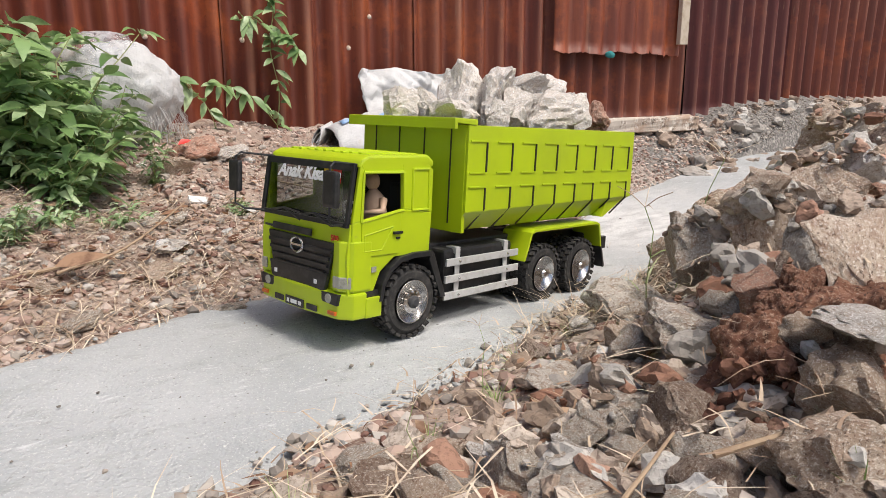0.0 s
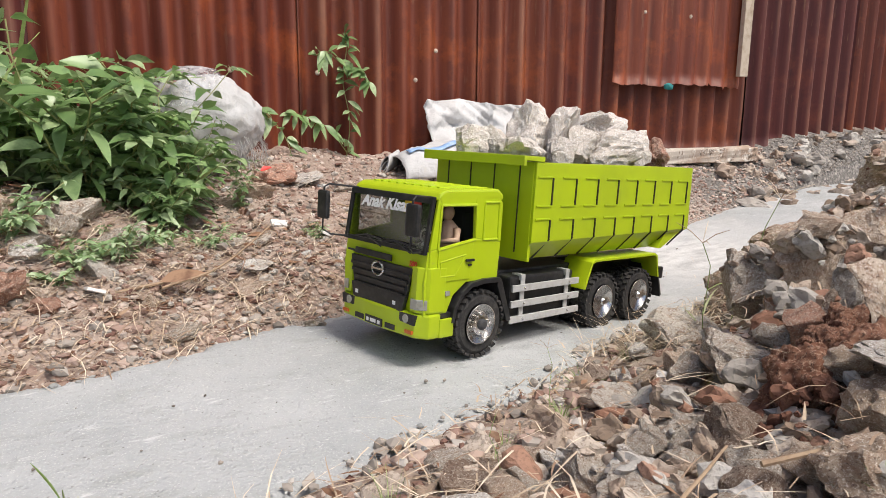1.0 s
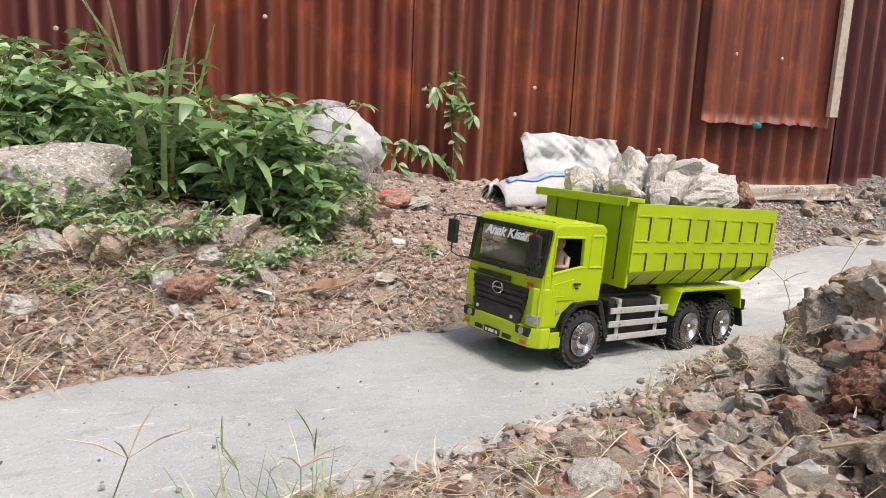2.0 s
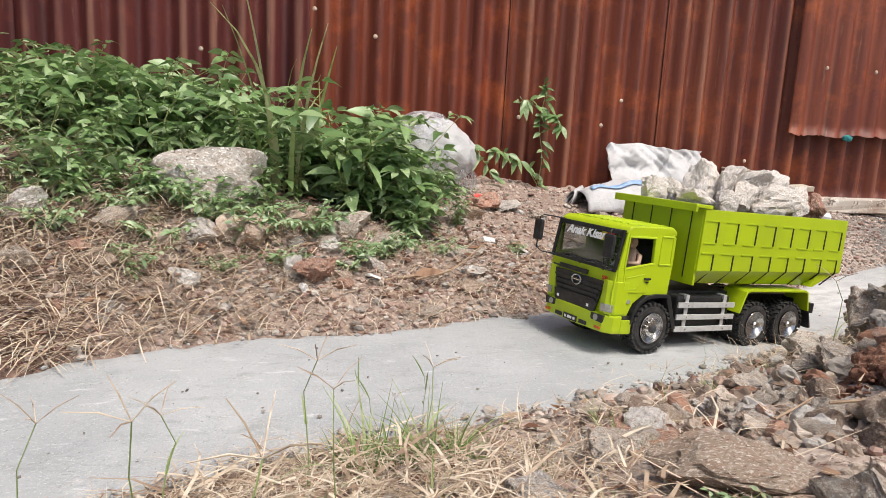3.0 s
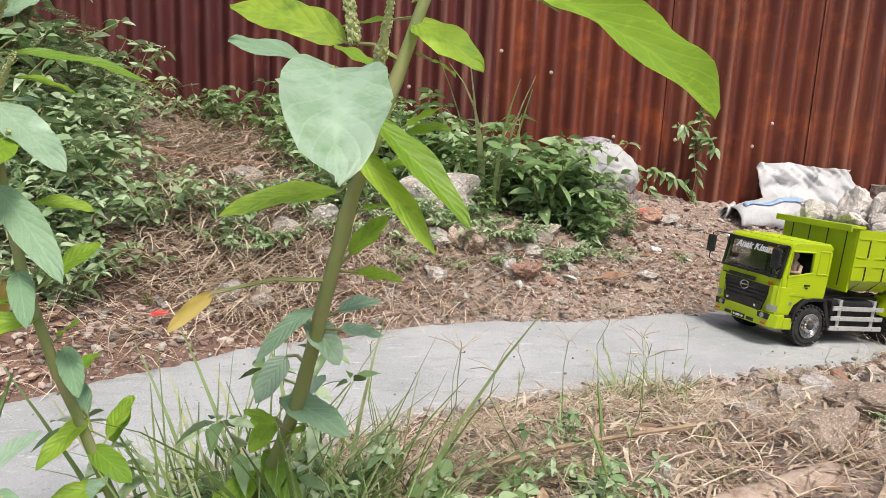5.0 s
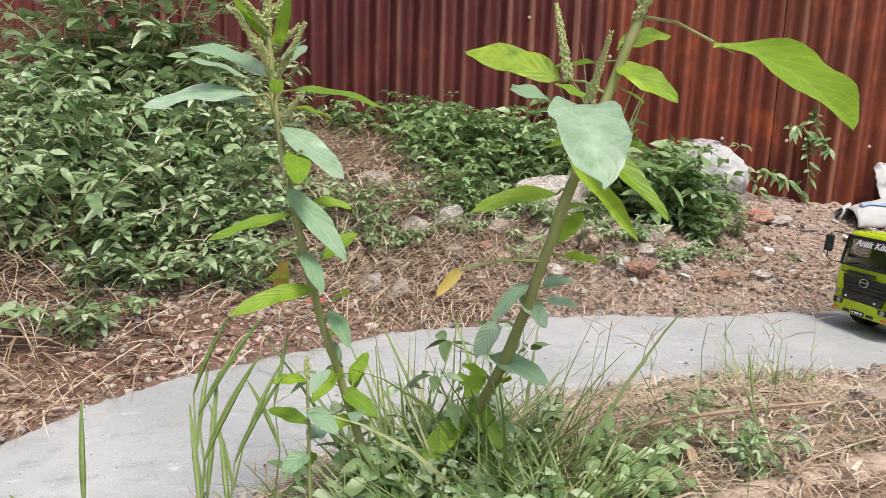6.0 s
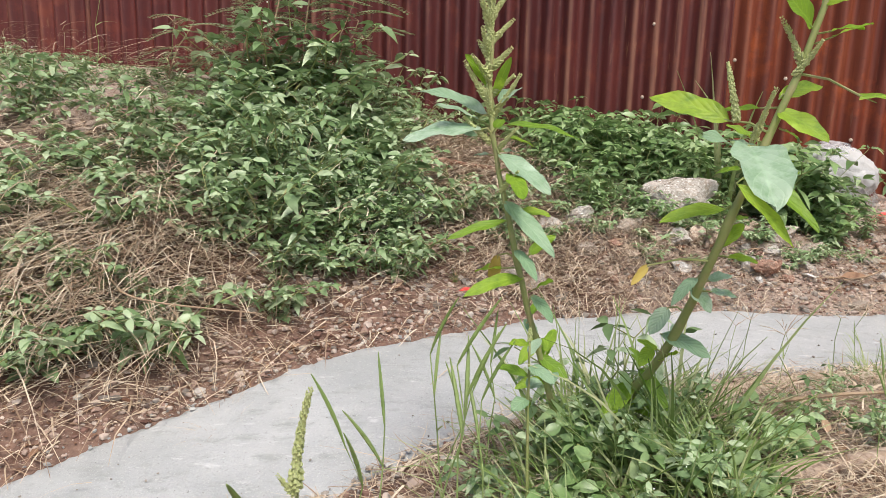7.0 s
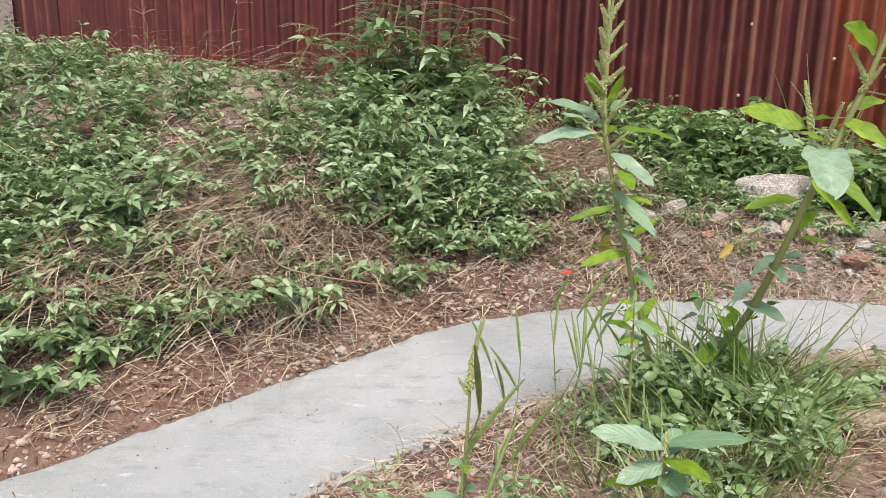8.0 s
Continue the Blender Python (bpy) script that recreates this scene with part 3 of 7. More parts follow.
KINDS = {"g": ("rubble_stone", CONCRETE, "grey chunk of broken concrete in the rubble"), "p": ("rubble_stone", PALE, "pale chunk of broken mortar in the rubble"),
         "b": ("brick_fragment", BRICK, "broken red brick fragment caked with earth"), "t": ("rubble_stone", TAN, "tan earthy lump of rubble"),
         "d": ("rubble_stone", DUSTY, "earth stained chunk of broken concrete"), "c": ("clay_lump", CLAY, "crumbling lump of dark red clay in the rubble"),
         "l": ("load_stone", LOAD, "pale broken stone loaded in the dump bed"), "w": ("plaster_chunk", WHITE_LIME, "white chunk of broken plaster on the bank")}
ROCKS = {k: [rock_mesh(v[0], 11 * i + ord(k), v[1], 4, 9 + i % 5, 0.06, 1.8 if k in "bc" else 1.5) for i in range(6)] for k, v in KINDS.items()}
CHIPS = {k: [rock_mesh(v[0], 13 * i + ord(k), v[1], 3, 8 + i % 4, 0.08, 1.6) for i in range(5)] for k, v in KINDS.items()}
stone_count = 0


def stone(kind, at, size, turn=None, group="rubble stones", label="", category="stone"):
    """One stone: its middle, its width, depth and height, its turn in degrees."""
    global stone_count
    stone_count += 1
    rng = random.Random(stone_count * 7 + 3)
    name, _, text = KINDS[kind]
    ob = new(name, ROCKS[kind][stone_count % 6] if max(size) > 0.034 else CHIPS[kind][stone_count % 5])
    rot = turn or (rng.uniform(-18, 18), rng.uniform(-18, 18), rng.uniform(0, 360))
    ob.matrix_world = pose(*at, *rot) @ Matrix.Diagonal((size[0], size[1], size[2], 1))
    return tagged(ob, label or text, category, group)


def on_ground(kind, x, y, w, h, sink=0.3, **kw):
    rng = random.Random(int((x + 9) * 977 + (y + 9) * 131))
    return stone(kind, (x, y, ground_at(x, y) + h * (0.5 - sink)), (w, w * rng.uniform(0.7, 1.1), h), **kw)


# the heap beside the track: the large ones one by one
HEAP = [("t", 0.512, 0.45, 0.172, 0.082, 0.085), ("g", 0.49, 0.5, 0.142, 0.07, 0.08), ("t", 0.6, 0.46, 0.19, 0.085, 0.085), ("p", 0.462, 0.39, 0.165, 0.036, 0.065),
        ("b", 0.42, 0.385, 0.15, 0.045, 0.042), ("g", 0.425, 0.415, 0.128, 0.042, 0.032), ("p", 0.655, 0.45, 0.21, 0.062, 0.048), ("g", 0.384, 0.413, 0.098, 0.085, 0.05),
        ("t", 0.35, 0.44, 0.076, 0.08, 0.035), ("g", 0.292, 0.39, 0.08, 0.072, 0.055), ("g", 0.328, 0.37, 0.09, 0.052, 0.042), ("b", 0.293, 0.35, 0.084, 0.055, 0.05),
        ("g", 0.337, 0.5, 0.044, 0.05, 0.022), ("b", 0.388, 0.594, 0.034, 0.03, 0.028), ("p", 0.494, 0.642, 0.032, 0.03, 0.024), ("g", 0.22, 0.402, 0.066, 0.055, 0.036),
        ("p", 0.238, 0.37, 0.07, 0.04, 0.032), ("g", 0.226, 0.348, 0.074, 0.064, 0.034), ("g", 0.19, 0.424, 0.05, 0.042, 0.028), ("b", 0.163, 0.45, 0.046, 0.066, 0.026),
        ("g", 0.267, 0.36, 0.076, 0.036, 0.028), ("b", 0.255, 0.31, 0.086, 0.052, 0.036), ("b", 0.28, 0.257, 0.118, 0.058, 0.042), ("b", 0.266, 0.245, 0.108, 0.05, 0.03),
        ("b", 0.327, 0.276, 0.134, 0.045, 0.036), ("t", 0.286, 0.29, 0.112, 0.038, 0.028), ("g", 0.9, 0.57, 0.205, 0.12, 0.13), ("t", 0.985, 0.645, 0.215, 0.14, 0.11),
        ("t", 0.745, 0.56, 0.178, 0.09, 0.06), ("b", 0.39, 0.37, 0.15, 0.04, 0.036), ("t", 0.444, 0.435, 0.14, 0.034, 0.024), ("g", 0.56, 0.4, 0.17, 0.07, 0.06),
        ("t", 0.66, 0.54, 0.165, 0.07, 0.05), ("g", 0.58, 0.56, 0.13, 0.06, 0.05), ("p", 0.7, 0.49, 0.2, 0.06, 0.05), ("d", 0.8, 0.5, 0.2, 0.1, 0.09), ("t", 0.53, 0.33, 0.15, 0.08, 0.06),
        ("b", 0.36, 0.31, 0.14, 0.045, 0.04), ("g", 0.4, 0.29, 0.15, 0.05, 0.04), ("b", 0.31, 0.22, 0.12, 0.045, 0.04), ("g", 0.23, 0.29, 0.09, 0.036, 0.028), ("t", 0.2, 0.33, 0.075, 0.03, 0.024)]
for i, (k, x, y, z, w, h) in enumerate(HEAP):
    k = ("tdb"[i % 3] if max(w, h) < 0.05 else "td"[i % 2]) if k == "b" else k
    shrink = 0.68 if max(w, h) > 0.06 and x > 0.45 else 0.8
    w, h = shrink * w, shrink * h
    stone(k, (x, y, max(z, ground_at(x, y) + 0.1 * h)), (w, w * 0.85, h))


def heap_top(x, y):
    """The heap's height: the ground or the top of the block that lies there."""
    top = ground_at(x, y)
    for _, hx, hy, hz, w, h in HEAP:
        r = ((x - hx) ** 2 + (y - hy) ** 2) / (0.4 * w) ** 2
        if r < 1:
            top = max(top, hz + 0.4 * h * math.sqrt(1 - r))
    return top


def chips(name, rows, kind, label):
    """Small fragments in one mesh; rows are place, size and turn."""
    V, F, n = [], [], 0
    base = [rock_mesh("chip", 31 * i + ord(kind), KINDS[kind][1], 2 + i // 4, 9, 0.1, 1.5) for i in range(8)]
    shapes = [(np.array([v.co[:] for v in me.vertices]), np.array([q.vertices[:] for q in me.polygons])) for me in base]
    for me in base:
        bpy.data.meshes.remove(me)
    for i, (at, size, turn) in enumerate(rows):
        v, f = shapes[i % 4 + (4 if max(size) > 0.011 else 0)]
        m = np.array(pose(*at, *turn) @ Matrix.Diagonal((*size, 1)))
        V.append(v @ m[:3, :3].T + m[:3, 3])
        F.append(f + n)
        n += len(v)
    return tagged(new(name, mesh(name, np.concatenate(V).tolist(), np.concatenate(F).tolist(), {"g": CHIP_GREY, "t": CHIP_TAN, "b": CHIP_RED, "c": CHIP_CLAY}[kind])), label, "rubble", kind="stuff")


def make_chip(name, a, b, c):
    m, nt, bs = mat(name, 0.95)
    v = coords(nt)
    col = ramp(nt, island_random(nt), (0.0, a), (0.5, b), (1.0, c))
    f = fbm(nt, v, 320, 4, 0.7)
    paint(nt, bs, blend(nt, mask(nt, f, 0.5, 0.68), col, tuple(k * 0.6 for k in b)))
    relief(nt, bs, f, 0.7, 0.002)
    return m


CHIP_GREY = make_chip("grey_chips", (0.28, 0.25, 0.22), (0.42, 0.39, 0.35), (0.58, 0.55, 0.51))
CHIP_TAN = make_chip("tan_chips", (0.24, 0.17, 0.12), (0.37, 0.285, 0.22), (0.5, 0.43, 0.36))
CHIP_RED = make_chip("red_chips", (0.2, 0.09, 0.055), (0.31, 0.17, 0.115), (0.42, 0.27, 0.2))
CHIP_CLAY = make_chip("clay_crumbs", (0.1, 0.042, 0.026), (0.17, 0.075, 0.046), (0.26, 0.13, 0.085))
rng = random.Random(77)
lots = {"g": [], "t": [], "b": []}
for i in range(1300):
    t = rng.random()
    x, y = 0.16 + 0.85 * t + rng.gauss(0, 0.05), 0.33 + 0.28 * t + rng.gauss(0, 0.075)
    d, side, _ = by_road(x, y)
    if d[0] < 0.015 or side[0] > 0:
        continue
    s = 0.004 + 0.02 * rng.random() ** 3
    lots[rng.choice("ggttttb")].append(((x, y, heap_top(x, y) + 0.1 * s), (s * rng.uniform(0.8, 1.3), s, s * rng.uniform(0.55, 0.9)), (rng.uniform(-40, 40), rng.uniform(-40, 40), rng.uniform(0, 360))))
chips("rubble_chips", lots["g"], "g", "grey mortar crumbs lying in the rubble heap")
chips("rubble_chips", lots["t"], "t", "tan earthy crumbs lying in the rubble heap")
chips("rubble_chips", lots["b"], "b", "red brick crumbs lying in the rubble heap")

# crumbling red clay: lumpy masses with loose crumbs
def clay_mass(seed):
    bm = bmesh.new()
    bmesh.ops.create_icosphere(bm, subdivisions=5, radius=0.5)
    off = Vector((seed, seed * 2, 3))
    for v in bm.verts:
        p = v.co.copy()
        near, _ = noise.voronoi(p * 5 + off)
        small, _ = noise.voronoi(p * 13 + off)
        v.co = p * (1 + 0.3 * noise.noise(p * 2.5 + off) - 0.28 * near[0] - 0.16 * small[0] + 0.05 * noise.noise(p * 30))
    me = bpy.data.meshes.new("clay_lump")
    bm.to_mesh(me)
    bm.free()
    me.materials.append(CLAY)
    me.shade_smooth()
    return me


for i, (x, y, z, w, h) in enumerate([(0.35, 0.338, 0.128, 0.07, 0.07), (0.378, 0.328, 0.142, 0.07, 0.066), (0.405, 0.318, 0.145, 0.066, 0.06), (0.362, 0.31, 0.118, 0.06, 0.05), (0.425, 0.338, 0.158, 0.05, 0.042), (0.335, 0.345, 0.115, 0.045, 0.045), (0.39, 0.345, 0.158, 0.04, 0.036), (0.365, 0.345, 0.15, 0.036, 0.034), (0.385, 0.3, 0.125, 0.05, 0.045)]):
    ob = new("clay_lump", clay_mass(i + 3))
    ob.matrix_world = pose(x, y, z, 20 * i, 35 * i, 50 * i) @ Matrix.Diagonal((w, w, h, 1))
    tagged(ob, "crumbling lump of dark red clay in the rubble", "clay lump", "red clay lumps")
rng = random.Random(5)
rows = []
for i in range(260):
    a, r = rng.random() * 6.283, rng.random() ** 0.6
    x, y = 0.372 + 0.08 * r * math.cos(a), 0.322 + 0.05 * r * math.sin(a)
    s = 0.003 + 0.011 * rng.random() ** 2.2
    z = max(0.085 + 0.07 * math.sqrt(1 - r * r * 0.98) - 0.2 * s, ground_at(x, y)) - rng.random() * 0.006
    rows.append(((x, y, z), (s, s * rng.uniform(0.7, 1), s * rng.uniform(0.7, 1)), (rng.uniform(-90, 90), rng.uniform(-90, 90), 0)))
chips("clay_crumbs", rows, "c", "dark red clay crumbs in the rubble heap")


def slab(name, corners, thick, material, m, label, category, wobble=0.006, group=""):
    """A flat broken piece: an outline with a rough top and chipped sides."""
    bm = bmesh.new()
    add_prism(bm, corners, -thick / 2, thick / 2, "z")
    bmesh.ops.subdivide_edges(bm, edges=bm.edges[:], cuts=3, use_grid_fill=True)
    for v in bm.verts:
        v.co += Vector([noise.noise(v.co * 40 + Vector((k * 7, len(name), 3))) * wobble for k in range(3)])
    bmesh.ops.bevel(bm, geom=[e for e in bm.edges if e.calc_face_angle(0) > 0.9], offset=thick * 0.06, segments=1, affect="EDGES")
    me = bpy.data.meshes.new(name)
    bm.to_mesh(me)
    bm.free()
    me.materials.append(material)
    ob = new(name, me)
    ob.matrix_world = m
    return tagged(ob, label, category, group)


stone("t", (0.088, 0.205, 0.118), (0.09, 0.05, 0.028), (8, -14, -30), label="long thick slab of broken concrete lying on straw", category="slab")
stone("p", (0.35, 0.285, 0.163), (0.06, 0.036, 0.012), (6, 10, 20), label="broken white tile lying on red clay", category="tile")
stone("t", (0.43, 0.33, 0.18), (0.085, 0.06, 0.018), (32, -28, 20), label="thin slanted plate of broken concrete", category="slab")
on_ground("t", -0.055, 0.11, 0.07, 0.042, 0.3, label="rounded brown grey boulder half buried in straw")
for k, x, y, w, h in [("g", 0.07, 0.34, 0.05, 0.035), ("p", 0.12, 0.38, 0.045, 0.03), ("b", 0.1, 0.36, 0.06, 0.02), ("g", 0.03, 0.4, 0.035, 0.02), ("g", 0.16, 0.48, 0.03, 0.02), ("t", 0.2, 0.46, 0.045, 0.03),
                      ("p", -0.22, 0.08, 0.03, 0.02), ("p", -0.05, 0.25, 0.045, 0.03), ("g", 0.0, 0.02, 0.08, 0.05), ("b", 0.08, 0.08, 0.05, 0.03), ("p", 0.06, 0.12, 0.03, 0.025), ("g", 0.12, 0.12, 0.07, 0.05),
                      ("t", -0.12, 0.36, 0.02, 0.014), ("t", -0.3, 0.2, 0.03, 0.02), ("g", 0.62, 0.7, 0.05, 0.03), ("g", 0.55, 0.62, 0.07, 0.05), ("t", 0.7, 0.68, 0.08, 0.06), ("g", 0.8, 0.7, 0.1, 0.07), ("t", 0.95, 0.78, 0.09, 0.06)]:
    on_ground(k, x, y, w, h)

# the bank between track and fence
for k, x, y, w, h, text in [("w", -0.374, 0.967, 0.042, 0.022, "white mortar chunk on the brown bank"), ("w", -0.2, 1.035, 0.036, 0.045, "white block of mortar on the brown bank"),
                            ("b", -0.16, 1.02, 0.06, 0.05, "broken orange brick beside white plaster"), ("t", -0.27, 1.12, 0.1, 0.07, ""), ("t", -0.2, 1.17, 0.07, 0.05, ""), ("g", -0.02, 1.18, 0.055, 0.04, ""), ("g", -0.08, 1.23, 0.07, 0.05, ""), ("p", -0.36, 1.1, 0.05, 0.035, ""), ("p", -0.13, 1.1, 0.045, 0.03, ""), ("t", -0.42, 1.06, 0.06, 0.04, ""), ("p", -0.05, 1.08, 0.035, 0.025, ""), ("g", -0.5, 1.08, 0.06, 0.045, ""), ("g", -0.42, 1.3, 0.09, 0.05, ""),
                            ("g", 0.385, 1.179, 0.038, 0.03, ""), ("g", 0.208, 0.985, 0.055, 0.024, ""), ("g", 0.038, 0.965, 0.055, 0.022, ""), ("t", 0.14, 1.08, 0.06, 0.018, ""), ("g", 0.17, 1.22, 0.06, 0.02, ""),
                            ("p", 0.17, 1.14, 0.05, 0.014, ""), ("g", -0.09, 1.18, 0.045, 0.035, ""), ("g", -0.13, 1.13, 0.05, 0.025, ""), ("t", -0.17, 1.22, 0.07, 0.05, ""), ("b", 0.28, 1.5, 0.075, 0.045, "broken red brick at the foot of a sack"),
                            ("p", 0.36, 1.52, 0.06, 0.02, ""), ("g", 0.43, 1.47, 0.05, 0.02, ""), ("t", 0.24, 1.43, 0.05, 0.03, ""), ("g", -0.6, 0.93, 0.05, 0.03, ""), ("t", -0.5, 0.98, 0.05, 0.03, ""), ("t", -0.31, 1.12, 0.06, 0.05, ""),
                            ("w", -0.64, 1.05, 0.04, 0.03, "white mortar chunk on the brown bank"), ("t", -0.84, 1.2, 0.05, 0.05, ""), ("p", -1.02, 0.918, 0.075, 0.06, "pale stone wrapped in dry grass"), ("d", -1.97, 0.89, 0.17, 0.1, "mossy rock among green weeds"),
                            ("g", -1.39, 0.806, 0.06, 0.04, ""), ("p", -0.632, 1.048, 0.07, 0.05, ""), ("p", -0.83, 1.2, 0.06, 0.045, ""), ("t", -0.86, 1.14, 0.05, 0.03, ""), ("p", -0.7, 1.0, 0.05, 0.035, ""), ("p", -0.779, 0.795, 0.045, 0.035, ""), ("t", -0.95, 0.95, 0.05, 0.04, ""), ("p", -0.72, 0.8, 0.05, 0.03, ""), ("p", 0.6, 1.28, 0.03, 0.02, ""), ("t", 0.5, 1.34, 0.04, 0.02, ""), ("g", 0.75, 1.25, 0.04, 0.025, "")]:
    on_ground(k, x, y, w, h, label=text, group="bank stones")
boulder = stone("p", (-0.345, 1.25, 0.24), (0.2, 0.1, 0.12), (-6, 5, 4), "bank stones", "long pale boulder among green weeds")
boulder.data = rock_mesh("rubble_stone", 9, PALE, 4, 16, 0.1, 1.3)
slab("broken_tile", [(-0.045, -0.02), (0.04, -0.03), (0.05, 0.02), (-0.02, 0.035)], 0.008, PALE, pose(-1.6, 0.37, ground_at(-1.6, 0.37) + 0.035, 32, 6, 25), "flat pale broken tile on the straw bank", "tile", 0.002)
for x, y, r in ((0.238, 1.274, 20), (0.316, 1.239, 70), (0.52, 1.42, 40), (-0.06, 1.03, 110), (0.62, 1.3, 10)):
    slab("white_chip", [(-0.022, -0.011), (0.018, -0.014), (0.024, 0.008), (-0.012, 0.014)], 0.005, WHITE_LIME, pose(x, y, ground_at(x, y) + 0.01, 25, 8, r) @ Matrix.Scale(0.8, 4), "white chip of glazed tile on the soil", "tile", 0.001, "white chips")
rng = random.Random(21)
for i in range(170):
    x, y = rng.uniform(-0.95, 1.6), rng.uniform(0.8, 1.7)
    d, side, _ = by_road(x, y)
    if d[0] < 0.02 or side[0] < 0:
        continue
    s = 0.009 + 0.024 * rng.random() ** 2
    on_ground(rng.choice("tpptgb"), x, y, s, s * 0.75, group="bank stones")
for i in range(26):
    x, y = rng.uniform(-0.8, 1.2), rng.uniform(0.9, 1.6)
    d, side, _ = by_road(x, y)
    if d[0] < 0.03 or side[0] < 0:
        continue
    s = 0.008 + 0.016 * rng.random()
    on_ground("w", x, y, s, s * 0.7, group="bank stones")
for i in range(90):
    x = rng.uniform(-0.1, 1.5) if i < 60 else rng.uniform(0.12, 0.75)
    y = 0.6 + 0.33 * x + rng.uniform(-0.4, 0.0)
    d, side, _ = by_road(x, y)
    if d[0] < 0.06 or side[0] > 0:
        continue
    s = rng.uniform(0.012, 0.034)
    stone(rng.choice("ggtpbt"), (x, y, heap_top(x, y) + 0.2 * s), (s, s * rng.uniform(0.7, 1.1), s * 0.75))
rows = []
for i in range(170):
    x, y = rng.uniform(1.75, 3.3), rng.uniform(1.45, 1.78)
    s = 0.015 + 0.05 * rng.random() ** 2
    rows.append(((x, y, ground_at(x, y) + 0.15 * s), (s, s * rng.uniform(0.7, 1.1), 0.7 * s), (rng.uniform(-20, 20), rng.uniform(-20, 20), rng.uniform(0, 360))))
chips("fence_rubble", rows[::3], "g", "grey rubble tipped along the fence's foot")
chips("fence_rubble", rows[1::3] + rows[2::3], "t", "tan rubble tipped along the fence's foot")
# things against the fence's foot
slab("grey_plank", [(-0.16, -0.03), (0.16, -0.03), (0.16, 0.03), (-0.16, 0.03)], 0.016, WOOD, pose(1.33, 1.73, 0.215, 4, -3, -4), "weathered grey plank lying at the fence's foot", "plank", 0.002)
slab("cement_block", [(-0.06, -0.05), (0.06, -0.05), (0.05, 0.05), (-0.07, 0.05)], 0.06, CONCRETE, pose(1.3, 1.79, 0.24, 0, 8, 10), "grey cement block behind the torn fence", "block")
slab("white_board", [(-0.09, -0.02), (0.08, -0.03), (0.09, 0.01), (-0.07, 0.03)], 0.008, WHITE, pose(1.27, 1.5, 0.17, 14, 6, -20), "broken white board lying on gravel", "board", 0.002)
slab("kerb_stone", [(-0.3, -0.03), (0.3, -0.03), (0.3, 0.03), (-0.3, 0.03)], 0.05, CONCRETE, pose(1.8, 1.77, 0.165, 0, 0, 0), "pale cement footing under the fence sheets", "footing")


def pebbles(name, count, material, place, small, large, label, seed):
    """Grit too small to tell apart, joined into one mesh."""
    rg = np.random.RandomState(seed)
    bm = bmesh.new()
    bmesh.ops.create_icosphere(bm, subdivisions=1, radius=1.0)
    base = np.array([v.co[:] for v in bm.verts])
    tri = np.array([[v.index for v in f.verts] for f in bm.faces])
    bm.free()
    xs, ys = place(rg, count)
    n = len(xs)
    size = small + (large - small) * rg.rand(n) ** 3
    shape = base[None] * (1 + 0.22 * rg.randn(n, len(base), 1)).clip(0.6, 1.5) * (rg.rand(n, 1, 3) * 0.7 + 0.6)
    a = rg.rand(n) * 6.28
    c, s = np.cos(a)[:, None], np.sin(a)[:, None]
    px = (shape[..., 0] * c - shape[..., 1] * s) * size[:, None] + xs[:, None]
    py = (shape[..., 0] * s + shape[..., 1] * c) * size[:, None] + ys[:, None]
    d, _, zr = by_road(xs, ys)
    z0 = np.where(d < 0, zr + 0.004, land(xs, ys))
    pz = shape[..., 2] * size[:, None] * 0.7 + (z0 + size * 0.25)[:, None]
    v = np.stack([px, py, pz], -1).reshape(-1, 3)
    f = (tri[None] + (np.arange(n) * len(base))[:, None, None]).reshape(-1, 3)
    me = mesh(name, v.tolist(), f.tolist(), material)
    return tagged(new(name, me), label, "gravel", kind="stuff")


def make_grit(name, a, b, c):
    m, nt, bs = mat(name, 0.9)
    paint(nt, bs, ramp(nt, island_random(nt), (0.0, a), (0.5, b), (1.0, c)))
    return m


GRIT_GREY = make_grit("grey_grit", (0.19, 0.165, 0.14), (0.35, 0.31, 0.27), (0.56, 0.52, 0.47))
GRIT_PALE = make_grit("cement_grit", (0.22, 0.22, 0.21), (0.38, 0.385, 0.37), (0.52, 0.52, 0.5))
GRIT_DARK = make_grit("dark_grit", (0.12, 0.1, 0.085), (0.22, 0.19, 0.16), (0.4, 0.345, 0.29))
GRIT_RED = make_grit("red_grit", (0.2, 0.105, 0.08), (0.4, 0.29, 0.235), (0.6, 0.51, 0.44))


def on_bank(side_wanted, x0, x1, y0, y1, nearest, farthest, fall):
    def place(rg, n):
        x, y = rg.uniform(x0, x1, n * 5), rg.uniform(y0, y1, n * 5)
        d, side, _ = by_road(x, y)
        keep = (d > nearest) & (d < farthest) & (side * side_wanted > 0) & (rg.rand(n * 5) < np.exp(-np.maximum(d, 0) / fall)) & (y < 1.8)
        return x[keep][:n], y[keep][:n]
    return place


